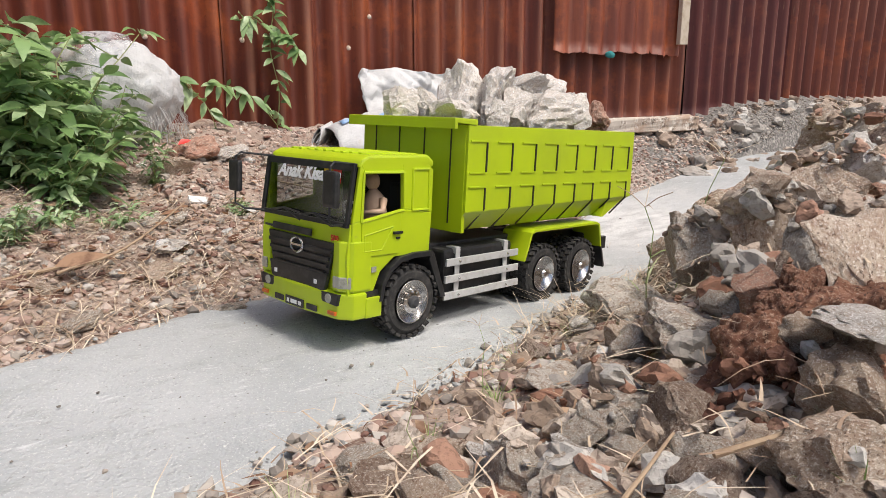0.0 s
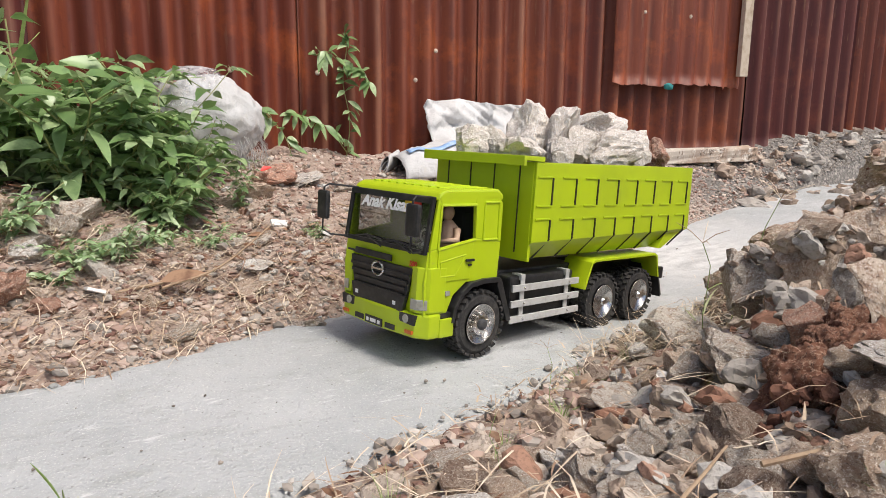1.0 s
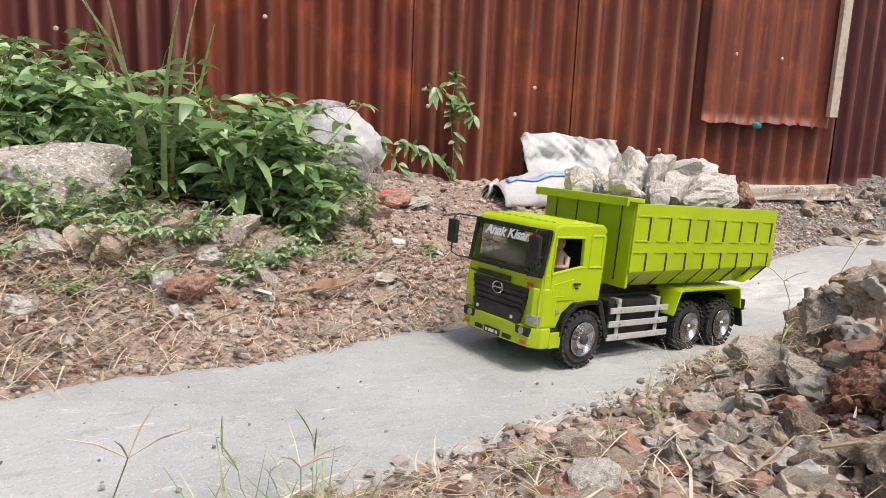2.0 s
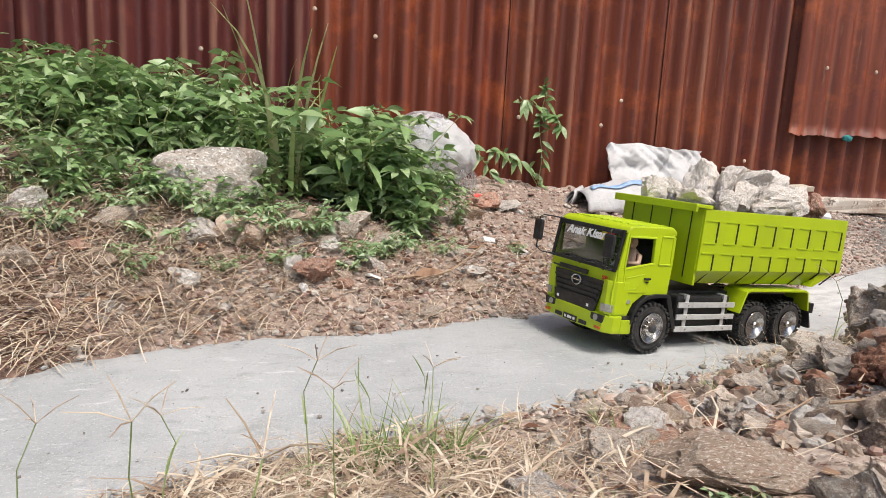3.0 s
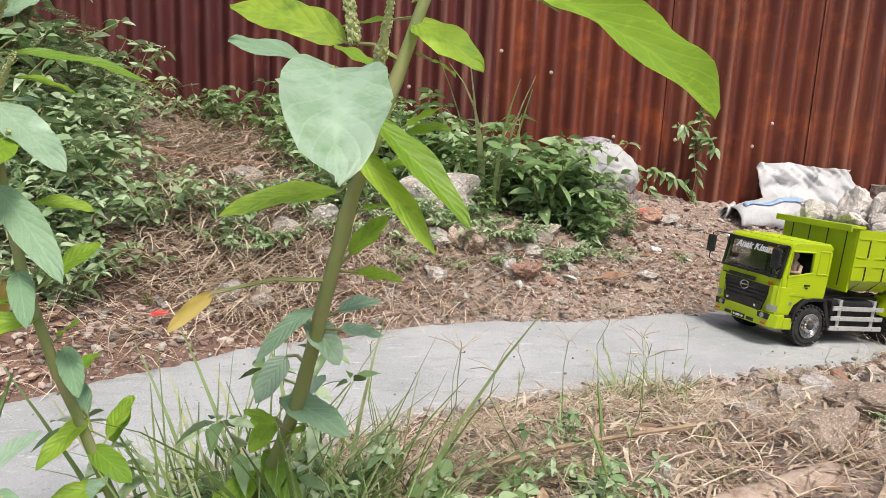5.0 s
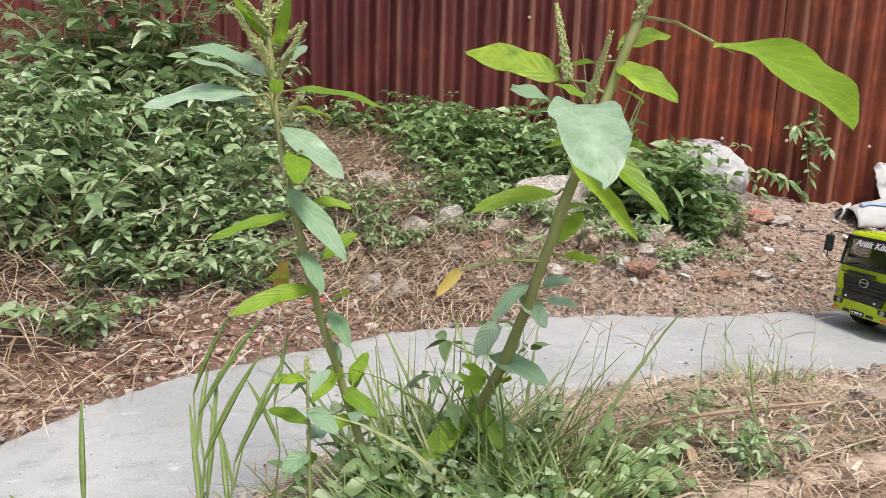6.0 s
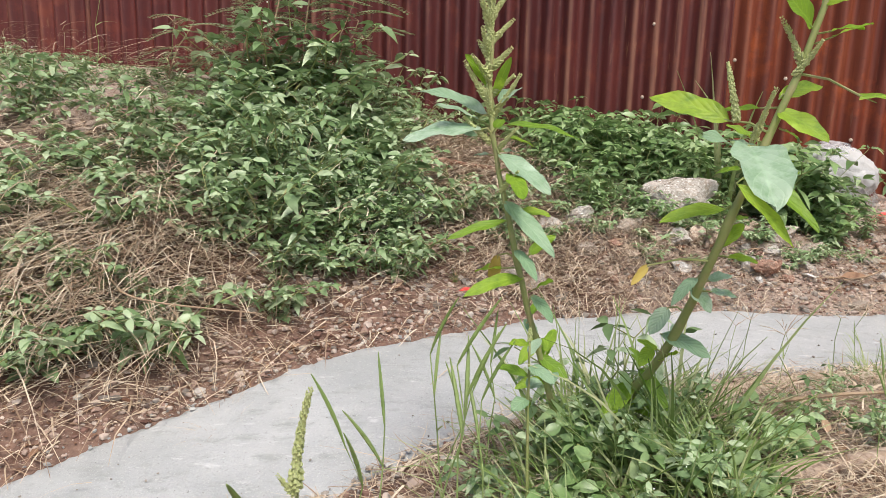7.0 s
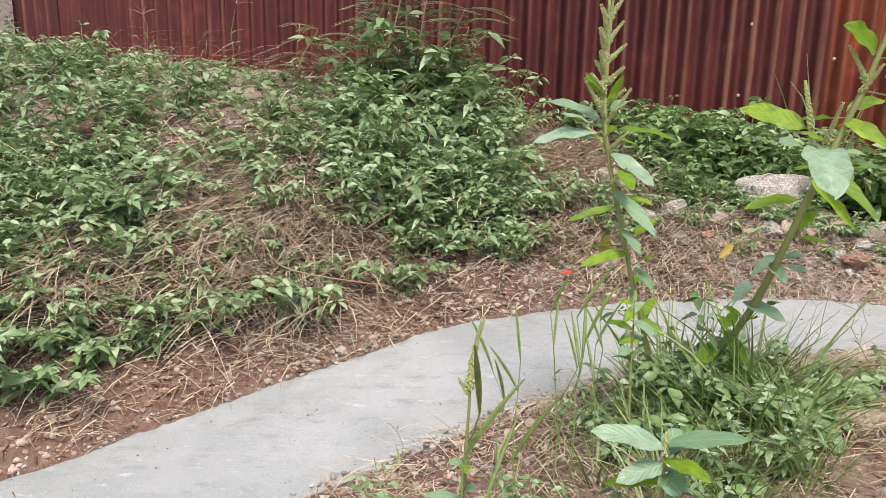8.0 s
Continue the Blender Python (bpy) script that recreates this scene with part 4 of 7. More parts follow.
pebbles("red_gravel", 26000, GRIT_RED, on_bank(1, -1.9, 2.2, -0.5, 1.8, 0.0, 1.2, 0.6), 0.001, 0.0085, "reddish brown grit and earth crumbs on the bank", 1)
pebbles("grey_gravel", 8000, GRIT_GREY, on_bank(1, -1.2, 2.6, -0.2, 1.8, 0.0, 1.2, 0.5), 0.001, 0.006, "grey grit scattered on the bank", 2)
pebbles("grey_gravel", 5000, GRIT_GREY, on_bank(-1, -1.2, 1.8, -0.4, 1.0, -0.02, 0.6, 0.2), 0.0012, 0.009, "grey cement crumbs along the track's edge", 3)
pebbles("red_gravel", 4000, GRIT_RED, on_bank(-1, -1.2, 1.8, -0.4, 1.0, 0.01, 0.6, 0.3), 0.0015, 0.01, "reddish brown crumbs among the rubble", 4)
pebbles("cement_crumbs", 6000, GRIT_PALE, on_bank(-1, -1.9, 1.6, -0.5, 1.5, -0.02, 0.035, 0.5), 0.0008, 0.0055, "pale cement crumbs along the track's edge", 15)
pebbles("cement_crumbs", 6000, GRIT_PALE, on_bank(1, -1.9, 1.6, -0.5, 1.5, -0.015, 0.02, 0.5), 0.0008, 0.005, "pale cement crumbs along the track's edge", 5)
for side in (1, -1):
    pebbles("road_grit", 260, GRIT_DARK, on_bank(side, -1.7, 1.5, -0.5, 1.4, -0.19, -0.012, 1.0), 0.0006, 0.0026, "loose dark grit lying on the cement track", 50 + side)
pebbles("pale_pebbles", 3200, GRIT_GREY, on_bank(1, -1.6, 1.6, 0.2, 1.7, 0.0, 1.0, 0.6), 0.002, 0.011, "pale pebbles and mortar crumbs strewn over the bank", 21)
pebbles("dark_gravel", 9000, GRIT_DARK, on_bank(1, 1.2, 3.4, 1.1, 1.8, 0.0, 0.7, 0.9), 0.001, 0.0045, "dark grey road gravel tipped by the fence", 6)


# ---------------------------------------------------------------- sacks
def filled_sack():
    """A bulging woven sack, tied and frayed low down, with thin film on top."""
    m = pose(0.19, 1.665, ground_at(0.19, 1.665) - 0.012, 0, 0, -18) @ Matrix.Diagonal((0.93, 0.93, 0.9, 1))
    t = thing("filled_sack", m, "bulging white woven plastic sack of rubbish against weeds", "sack", "white sacks")
    bm = bmesh.new()
    bmesh.ops.create_icosphere(bm, subdivisions=5, radius=1.0)
    for v in bm.verts:
        p = v.co.copy()
        a = math.atan2(p.y, p.x)
        r = 1 + 0.09 * noise.noise(p * 1.8 + Vector((4, 2, 0))) + 0.035 * noise.noise(p * 5) + 0.022 * math.sin(a * 17 + 6 * p.z) * smooth(np.array(-p.z), -0.3, 0.7) - 0.09 * abs(noise.noise(p * 3.1 + Vector((1, 7, 2)))) - 0.06 * abs(noise.noise(p * 7)) - 0.03 * abs(noise.noise(p * 15))
        fold = 0.02 * noise.noise(Vector((a * 6, p.z * 2, 3)))
        x, y, z = p.x * (r + fold), p.y * (r + fold), p.z * (r + 0.02)
        x += 0.18 * z
        v.co = Vector((0.135 * x, 0.1 * y, 0.115 + 0.125 * z * (1 - 0.18 * x)))
    part("bag", bm, SACK, t, "", True)
    # torn threads hanging from its lower hem
    bm = bmesh.new()
    rg = random.Random(3)
    for i in range(110):
        a = rg.uniform(-2.7, 0.2)
        x, y = 0.118 * math.cos(a), 0.1 * math.sin(a)
        z = 0.075 + rg.uniform(-0.01, 0.02)
        pts = [(x, y, z), (x * 1.08 + rg.uniform(-0.006, 0.006), y * 1.1, z - 0.02), (x * 1.1 + rg.uniform(-0.012, 0.012), y * 1.16, z - rg.uniform(0.03, 0.06))]
        add_tube(bm, pts, 0.0006, 3, False)
    part("frayed_hem", bm, SACK, t)
    bm = bmesh.new()
    bmesh.ops.create_icosphere(bm, subdivisions=4, radius=1.0)
    for v in [v for v in bm.verts if v.co.z < 0.25]:
        bm.verts.remove(v)
    for v in bm.verts:
        p = v.co.copy()
        r = 1.06 + 0.07 * noise.noise(p * 4 + Vector((9, 1, 1))) + 0.03 * noise.noise(p * 11)
        v.co = Vector((-0.03 + 0.115 * p.x * r, 0.09 * p.y * r, 0.125 + 0.125 * p.z * r))
    part("plastic_film", bm, FILM, t, "torn grey see-through plastic film", True)
    return t


def surface(nu, nv, f, thick=0.002):
    """A bent sheet of cloth from f(u, v), with two faces."""
    bm = bmesh.new()
    g = [[bm.verts.new(f(i / (nu - 1), j / (nv - 1))) for i in range(nu)] for j in range(nv)]
    for j in range(nv - 1):
        for i in range(nu - 1):
            bm.faces.new((g[j][i], g[j][i + 1], g[j + 1][i + 1], g[j + 1][i]))
    bmesh.ops.recalc_face_normals(bm, faces=bm.faces[:])
    bmesh.ops.solidify(bm, geom=bm.faces[:], thickness=thick)
    return bm


def flat_sack():
    """An empty sack propped on the fence, its front half rolled up."""
    t = thing("empty_sack", pose(0, 0, 0), "crumpled white woven sack with blue stripes against the fence", "sack", "white sacks")

    def back(u, v):
        x = 0.79 + 0.33 * u - 0.05 * (1 - v) * (1 - u) + 0.012 * noise.noise((u * 4, v * 5, 1))
        z = 0.14 + (0.20 - 0.015 * u) * v + 0.008 * noise.noise((u * 5, 3, v * 3))
        y = 1.74 - 0.13 * (1 - v) ** 1.5 + 0.05 * v + 0.03 * noise.noise((u * 5, v * 4, 7)) + 0.012 * math.sin(u * 21 + v * 5) * (1 - v) + 0.03 * abs(noise.noise((u * 8 + v * 4, v * 3, 2))) + 0.014 * abs(noise.noise((u * 26 - v * 9, v * 4, 6)))
        return (x, y - 0.02 * math.sin(math.pi * u), z)
    part("back_half", surface(60, 40, back), SACK, t, "", True)

    def belly(u, v):
        a = math.pi * v
        swell = 0.062 * (math.sin(math.pi * min(1, u * 0.85 + 0.12)) ** 0.7) + 0.014
        x = 0.6 + 0.42 * u
        cx = 1.60 + 0.03 * u
        z = 0.15 + swell * (1.15 + 0.3 * noise.noise((u * 6, v * 3, 4))) * math.sin(a) - 0.016 * abs(noise.noise((u * 11, v * 6, 2)))
        y = cx - 0.085 * math.cos(a) - 0.01 * math.sin(a) + 0.008 * noise.noise((u * 7, v * 7, 5))
        return (x, y, z)
    part("front_half", surface(44, 20, belly), SACK, t, "", True)

    def stripe(u, v):
        p = Vector(belly(0.05 + 0.93 * u, 0.31 + 0.075 * v + 0.015 * math.sin(u * 5)))
        return (p.x, p.y - 0.003, p.z + 0.003)
    part("blue_stripe", surface(44, 4, stripe, 0.001), SACK_BLUE, t, "woven blue stripe", True)

    def rolled(u, v):
        a = -0.5 + 10.5 * u
        r = 0.026 * (1 - 0.055 * a)
        return (0.575 + 0.055 * v + 0.01 * math.sin(a), 1.59 + 0.06 * v + r * math.cos(a), 0.172 + r * 1.15 * math.sin(a) + 0.012 * v)
    part("rolled_end", surface(60, 8, rolled), SACK, t, "rolled open end of the sack", True)

    def film(u, v):
        return (0.73 + 0.15 * u + 0.012 * noise.noise((u * 6, v * 6, 3)), 1.5 + 0.07 * v, 0.145 + 0.055 * math.sin(math.pi * v) * math.sin(math.pi * u) + 0.018 * noise.noise((u * 7, v * 7, 9)))
    part("plastic_film", surface(26, 16, film, 0.0006), FILM, t, "crumpled clear plastic film", True)
    return t


filled_sack()
flat_sack()


# ---------------------------------------------------------------- the model truck
def text_mesh(body, size, m, material, name, bold=0.0):
    cu = bpy.data.curves.new(name, "FONT")
    cu.body, cu.size, cu.extrude, cu.offset = body, size, 0.0002, bold
    cu.align_x, cu.align_y = "CENTER", "CENTER"
    ob = new(name, cu)
    bpy.context.view_layer.update()
    me = bpy.data.meshes.new_from_object(ob.evaluated_get(bpy.context.evaluated_depsgraph_get()))
    bpy.data.objects.remove(ob)
    me.transform(m)
    me.materials.clear()
    me.materials.append(material)
    return me


def build_wheel(truck, x, y, side, dual=False):
    """Tyre with blocks of tread, chrome rim with holes, hub and nuts. side 1: the outer face looks to +y."""
    R, w = 0.0425, 0.026
    tyre = bmesh.new()
    add_lathe(tyre, [(-w / 2, 0.026), (-w / 2, 0.034), (-w / 2 + 0.003, 0.039), (-w / 2 + 0.007, 0.0405), (w / 2 - 0.007, 0.0405), (w / 2 - 0.003, 0.039), (w / 2, 0.034), (w / 2, 0.026), (w / 2 - 0.004, 0.025), (-w / 2 + 0.004, 0.025)], 40)
    for k in range(26):
        for row, oy in enumerate((-0.0105, -0.0036, 0.0036, 0.0105)):
            a = 2 * math.pi * (k + 0.5 * (row % 2)) / 26
            wide = 0.0034 if row in (0, 3) else 0.0029
            lug = bmesh.ops.create_cube(tyre, size=1.0, matrix=Matrix.Rotation(-a, 4, "Y") @ Matrix.Translation((0.0408 if row in (1, 2) else 0.0402, oy, 0)) @ Matrix.Rotation(0.25 * (1 if row % 2 else -1), 4, "X") @ Matrix.Diagonal((0.0035, wide * 2, 0.0062, 1)))
    ob = part("wheel", tyre, RUBBER, truck, "black tyre with chunky tread")
    ob.location = (x, y, R)
    o = side * (w / 2)
    rim = bmesh.new()
    if dual:
        prof = [(0.002, 0.0255), (0.003, 0.0245), (-0.002, 0.023), (-0.011, 0.0205), (-0.0115, 0.0165), (-0.0095, 0.0125), (-0.0095, 0.0)]
    else:
        prof = [(0.002, 0.0255), (0.003, 0.0245), (0.0, 0.023), (-0.003, 0.021), (0.0015, 0.015), (0.003, 0.0105), (0.003, 0.0)]
    add_lathe(rim, [(o + side * p, max(r, 0.0004)) for p, r in prof], 32)
    r = part("rim", rim, CHROME, ob, "shiny chrome rim", True)
    holes = bmesh.new()
    nuts = bmesh.new()
    base = -0.0115 if dual else 0.0
    for k in range(10):
        a = 2 * math.pi * k / 10
        rr = 0.0182
        bmesh.ops.create_cone(holes, cap_ends=True, segments=10, radius1=0.0027, radius2=0.0027, depth=0.003,
                              matrix=Matrix.Translation((rr * math.cos(a), o + side * (base - 0.0004 if dual else -0.0006), rr * math.sin(a))) @ Matrix.Rotation(math.pi / 2, 4, "X"))
        bmesh.ops.create_cone(nuts, cap_ends=True, segments=6, radius1=0.0012, radius2=0.0012, depth=0.003,
                              matrix=Matrix.Translation((0.0115 * math.cos(a + 0.3), o + side * (base + 0.003), 0.0115 * math.sin(a + 0.3))) @ Matrix.Rotation(math.pi / 2, 4, "X"))
    part("hole_ring", holes, DARK, ob)
    part("nut_ring", nuts, CHROME, ob)
    hub = bmesh.new()
    add_lathe(hub, [(o + side * (base + 0.002), 0.0075), (o + side * (base + 0.006 + (0.006 if dual else 0)), 0.007), (o + side * (base + 0.008 + (0.008 if dual else 0)), 0.004), (o + side * (base + 0.008 + (0.008 if dual else 0)), 0.0004)], 16)
    part("hub", hub, CHROME if dual else DARK, ob)
    return ob


def build_truck():
    W = 0.083
    # origin: on the track under the middle of the front axle
    m = Matrix.Translation((0.330, 0.845, 0.006)) @ Matrix.Rotation(radians(180 + 15.0), 4, "Z") @ Matrix.Rotation(radians(-4.3), 4, "Y")
    t = thing("dump_truck", m, "lime green model dump truck with black grille on the track", "toy truck")
    # chassis
    bm = bmesh.new()
    for y in (-0.03, 0.03):
        add_box(bm, -0.425, 0.06, y - 0.006, y + 0.006, 0.062, 0.09, 0.001)
    for x in (-0.41, -0.31, -0.2, -0.1):
        add_box(bm, x - 0.006, x + 0.006, -0.03, 0.03, 0.066, 0.086)
    for x in (0.0, -0.26, -0.357):
        add_tube(bm, [(x, -0.06, 0.0425), (x, 0.06, 0.0425)], 0.006, 10)
    add_box(bm, -0.23, -0.06, -0.05, 0.05, 0.088, 0.098, 0.002)
    add_box(bm, -0.43, -0.40, -0.06, 0.06, 0.075, 0.088, 0.002)
    add_box(bm, -0.445, -0.43, -0.075, 0.075, 0.06, 0.08, 0.002)
    part("chassis", bm, BLACK, t)
    for s in (1, -1):
        build_wheel(t, 0.0, s * (W - 0.013), s)
        for x in (-0.26, -0.357):
            build_wheel(t, x, s * (W - 0.013), s, True)
            build_wheel(t, x, s * (W - 0.042), s, True)
    # ---- cab, as panels round a hollow
    hw = 0.08
    cab = bmesh.new()
    add_prism(cab, [(0.0885, 0.058), (0.0905, 0.10), (0.087, 0.1345), (0.082, 0.1345), (0.082, 0.058)], -hw + 0.002, hw - 0.002, "y", 0.001)
    shell = part("cab_shell", cab, LIME, t, "glossy lime green cab")
    part("back_wall", box_mesh(-0.032, -0.028, -hw + 0.004, hw - 0.004, 0.096, 0.192, 0.001), LIME, shell)
    # side outline pieces (x, z): below the window, pillars, roof edge
    for s in (1, -1):
        y0, y1 = s * (hw - 0.004), s * hw
        cab = bmesh.new()
        add_prism(cab, [(0.084, 0.062), (0.055, 0.062), (0.046, 0.082), (0.026, 0.096), (-0.028, 0.096), (-0.030, 0.142), (0.016, 0.148), (0.072, 0.139), (0.086, 0.136)], y0, y1, "y", 0.0012)
        add_prism(cab, [(0.086, 0.136), (0.072, 0.139), (0.0705, 0.187), (0.0765, 0.197)], y0, y1, "y", 0.0008)
        add_prism(cab, [(0.016, 0.148), (-0.030, 0.142), (-0.030, 0.19), (-0.02, 0.198), (0.017, 0.197), (0.018, 0.187)], y0, y1, "y", 0.001)
        add_prism(cab, [(0.0765, 0.197), (0.0705, 0.187), (0.018, 0.187), (0.017, 0.197)], y0, y1, "y", 0.0008)
        part("side_wall", cab, LIME, shell)
    # sloped corner cheeks beside the grille
    for s in (1, -1):
        cab = bmesh.new()
        add_prism(cab, [(0.0925, s * 0.058), (0.0945, s * 0.07), (0.084, s * (hw + 0.0015)), (0.06, s * (hw + 0.0015)), (0.08, s * 0.056)][:: s], 0.064, 0.117, "z", 0.0015)
        part("corner_cheek", cab, LIME, shell)
    roof = bmesh.new()
    add_prism(roof, [(0.079, 0.193), (0.075, 0.201), (0.066, 0.2055), (-0.02, 0.207), (-0.03, 0.2), (-0.03, 0.193)], -hw, hw, "y", 0.003)
    r = part("roof", roof, LIME, t, "ribbed green roof")
    for k in range(9):
        y = -0.06 + 0.015 * k
        rib = bmesh.new()
        add_box(rib, -0.018, 0.062, y - 0.0028, y + 0.0028, 0.2055, 0.2076, 0.0009)
        part("roof_rib", rib, LIME, r)
    # windows
    ws = bmesh.new()
    add_prism(ws, [(0.0895, 0.1345), (0.0905, 0.1345), (0.0815, 0.1945), (0.0805, 0.1945)], -hw + 0.006, hw - 0.006, "y")
    w = part("windscreen", ws, GLASS, t, "dark tinted windscreen")
    w.visible_shadow = False
    seal = bmesh.new()
    for y0, y1 in ((-hw + 0.002, -hw + 0.0065), (hw - 0.0065, hw - 0.002)):
        add_prism(seal, [(0.0885, 0.132), (0.0925, 0.132), (0.0835, 0.197), (0.0795, 0.197)], y0, y1, "y", 0.0006)
    add_prism(seal, [(0.0888, 0.1315), (0.0928, 0.1315), (0.0918, 0.1365), (0.0885, 0.1365)], -hw + 0.002, hw - 0.002, "y", 0.0006)
    add_prism(seal, [(0.0805, 0.189), (0.0845, 0.189), (0.0833, 0.1965), (0.0793, 0.1965)], -hw + 0.002, hw - 0.002, "y", 0.0006)
    part("windscreen_seal", seal, BLACK, w)
    tilt = math.atan2(0.009, 0.06)
    face = Matrix.Translation((0.0851, 0.004, 0.1825)) @ Matrix.Rotation(-tilt, 4, "Y") @ Matrix(((0, 0, 1, 0), (1, 0, 0, 0), (0, 1, 0, 0), (0, 0, 0, 1)))
    slant = Matrix.Identity(4)
    slant[0][1] = 0.25
    part("lettering", text_mesh("Anak Kisaran", 0.0205, face @ slant, WHITE, "lettering", 0.0007), WHITE, w, "white lettering along the windscreen's top")
    for y, c, nm in ((0.036, YELLOW, "yellow_sticker"), (0.049, RED, "red_sticker")):
        b2 = bmesh.new()
        add_prism(b2, [(0.0842, 0.175), (0.0846, 0.175), (0.0828, 0.189), (0.0824, 0.189)], y - 0.008, y + 0.008, "y")
        part(nm, b2, c, w)
    # dark apron of the windscreen with wipers
    b2 = bmesh.new()
    add_prism(b2, [(0.0918, 0.1155), (0.0938, 0.1165), (0.0932, 0.1235), (0.0912, 0.1235)], -0.052, 0.02, "y", 0.0006)
    part("vent_panel", b2, BLACK, t)
    for y0, y1 in ((-0.055, 0.0), (0.0, 0.055)):
        b2 = bmesh.new()
        add_tube(b2, [(0.0935, y0, 0.137), (0.0945, (y0 + y1) / 2, 0.142), (0.0935, y1, 0.139)], 0.0011, 5)
        add_tube(b2, [(0.0935, y1, 0.131), (0.095, (y0 + y1) / 2, 0.1415)], 0.0011, 5)
        part("wiper", b2, BLACK, t)
    # grille
    gr = bmesh.new()
    add_prism(gr, [(-0.06, 0.1135), (0.06, 0.1135), (0.053, 0.085), (0.046, 0.062), (-0.046, 0.062), (-0.053, 0.085)], 0.0895, 0.0935, "x", 0.001)
    for k in range(5):
        z = 0.106 - 0.008 * k
        half = 0.057 - 0.0034 * k
        add_prism(gr, [(-half, z), (half, z), (half, z - 0.004), (0.02, z - 0.0055), (-0.02, z - 0.0055), (-half, z - 0.004)], 0.0925, 0.0955 + 0.0006 * (k % 2), "x", 0.0006)
    add_prism(gr, [(-0.053, 0.08), (0.053, 0.08), (0.048, 0.062), (0.02, 0.057), (-0.02, 0.057), (-0.048, 0.062)], 0.0915, 0.0965, "x", 0.001)
    g = part("grille", gr, BLACK, t, "black slatted grille")
    bg = bmesh.new()
    add_tube(bg, [(0.0972, 0.0105 * math.cos(a) - 0.0, 0.1045 + 0.008 * math.sin(a)) for a in np.linspace(0, 2 * math.pi, 25)], 0.0014, 6, False)
    add_box(bg, 0.0962, 0.0982, -0.009, 0.009, 0.1032, 0.1058, 0.0004)
    part("badge", bg, CHROME, g, "round chrome badge")
    for y in (-0.04, 0.034):
        b2 = bmesh.new()
        add_box(b2, 0.0965, 0.0975, y - 0.0022, y + 0.0022, 0.067, 0.0715)
        part("tow_mark", b2, WHITE, g)
    part("number", text_mesh("500", 0.0085, Matrix.Translation((0.0912, 0.058, 0.1185)) @ Matrix(((0, 0, 1, 0), (1, 0, 0, 0), (0, 1, 0, 0), (0, 0, 0, 1))), RED, "number", 0.0003), RED, t, "red model number")
    b2 = bmesh.new()
    add_box(b2, 0.0908, 0.0914, -0.07, -0.05, 0.1165, 0.1195)
    part("name_bar", b2, DARK, t)
    # bumper with lamps and number plate
    bp = bmesh.new()
    hb = 0.083
    add_prism(bp, [(0.066, -hb), (0.084, -hb), (0.0945, -hb + 0.014), (0.0985, -0.02), (0.0985, 0.02), (0.0945, hb - 0.014), (0.084, hb), (0.066, hb)], 0.034, 0.0625, "z", 0.0025)
    for s in (1, -1):
        add_box(bp, 0.046, 0.068, s * hb - 0.003, s * hb + 0.001 if s > 0 else -hb + 0.003, 0.034, 0.056, 0.001)
    b = part("bumper", bp, LIME, t, "green bumper with lamps")
    for s in (1, -1):
        b2 = bmesh.new()
        add_prism(b2, [(s * 0.036, 0.061), (s * 0.072, 0.0615), (s * 0.07, 0.049), (s * 0.046, 0.05)][::s], 0.0905, 0.0975 - 0.001, "x", 0.0008)
        part("lamp_recess", b2, BLACK, b)
        b2 = bmesh.new()
        add_lathe(b2, [(0.095, 0.0055), (0.098, 0.005), (0.0985, 0.0005)], 16, "x")
        for v in b2.verts:
            v.co += Vector((-0.0008, s * 0.056, 0.0553))
        part("fog_lamp", b2, LENS, b)
        b2 = bmesh.new()
        add_prism(b2, [(0.0885, s * 0.064), (0.0955, s * 0.061), (0.0945, s * 0.0715), (0.086, s * 0.081)][::s], 0.0675, 0.08, "z", 0.0012)
        part("headlight", b2, LENS, t, "clear headlight")
        b2 = bmesh.new()
        add_box(b2, 0.094, 0.0975, s * 0.062 - 0.006, s * 0.062 + 0.006, 0.0385, 0.0425, 0.0004)
        part("marker_lamp", b2, ORANGE, b)
        b2 = bmesh.new()
        add_box(b2, 0.0975, 0.099, s * 0.03 - 0.009, s * 0.03 + 0.009, 0.037, 0.0435, 0.0006)
        part("air_slot", b2, BLACK, b)
    pl = bmesh.new()
    add_box(pl, 0.0985, 0.1, -0.0165, 0.0165, 0.036, 0.0455, 0.0004)
    p = part("number_plate", pl, BLACK, b, "small black number plate")
    for k, (y0, y1) in enumerate(((-0.013, -0.009), (-0.006, 0.005), (0.008, 0.013))):
        b2 = bmesh.new()
        add_box(b2, 0.0999, 0.1004, y0, y1, 0.0385, 0.0428)
        part("plate_bar", b2, WHITE, p)
    # doors, fenders, steps
    for s in (1, -1):
        d = bmesh.new()
        add_prism(d, [(0.074, 0.1), (0.022, 0.1), (0.018, 0.146), (0.074, 0.136)], s * hw - 0.0008, s * hw + 0.0012, "y", 0.0006)
        dr = part("door", d, LIME, t)
        f = bmesh.new()
        for (xa, za), (xb, zb) in zip(((0.0745, 0.137), (0.0725, 0.188), (0.0165, 0.188), (0.0145, 0.147)), ((0.0725, 0.188), (0.0165, 0.188), (0.0145, 0.147), (0.0745, 0.137))):
            add_tube(f, [(xa, s * (hw + 0.0005), za), (xb, s * (hw + 0.0005), zb)], 0.0017, 6)
        part("window_frame", f, LIME, dr)
        f = bmesh.new()
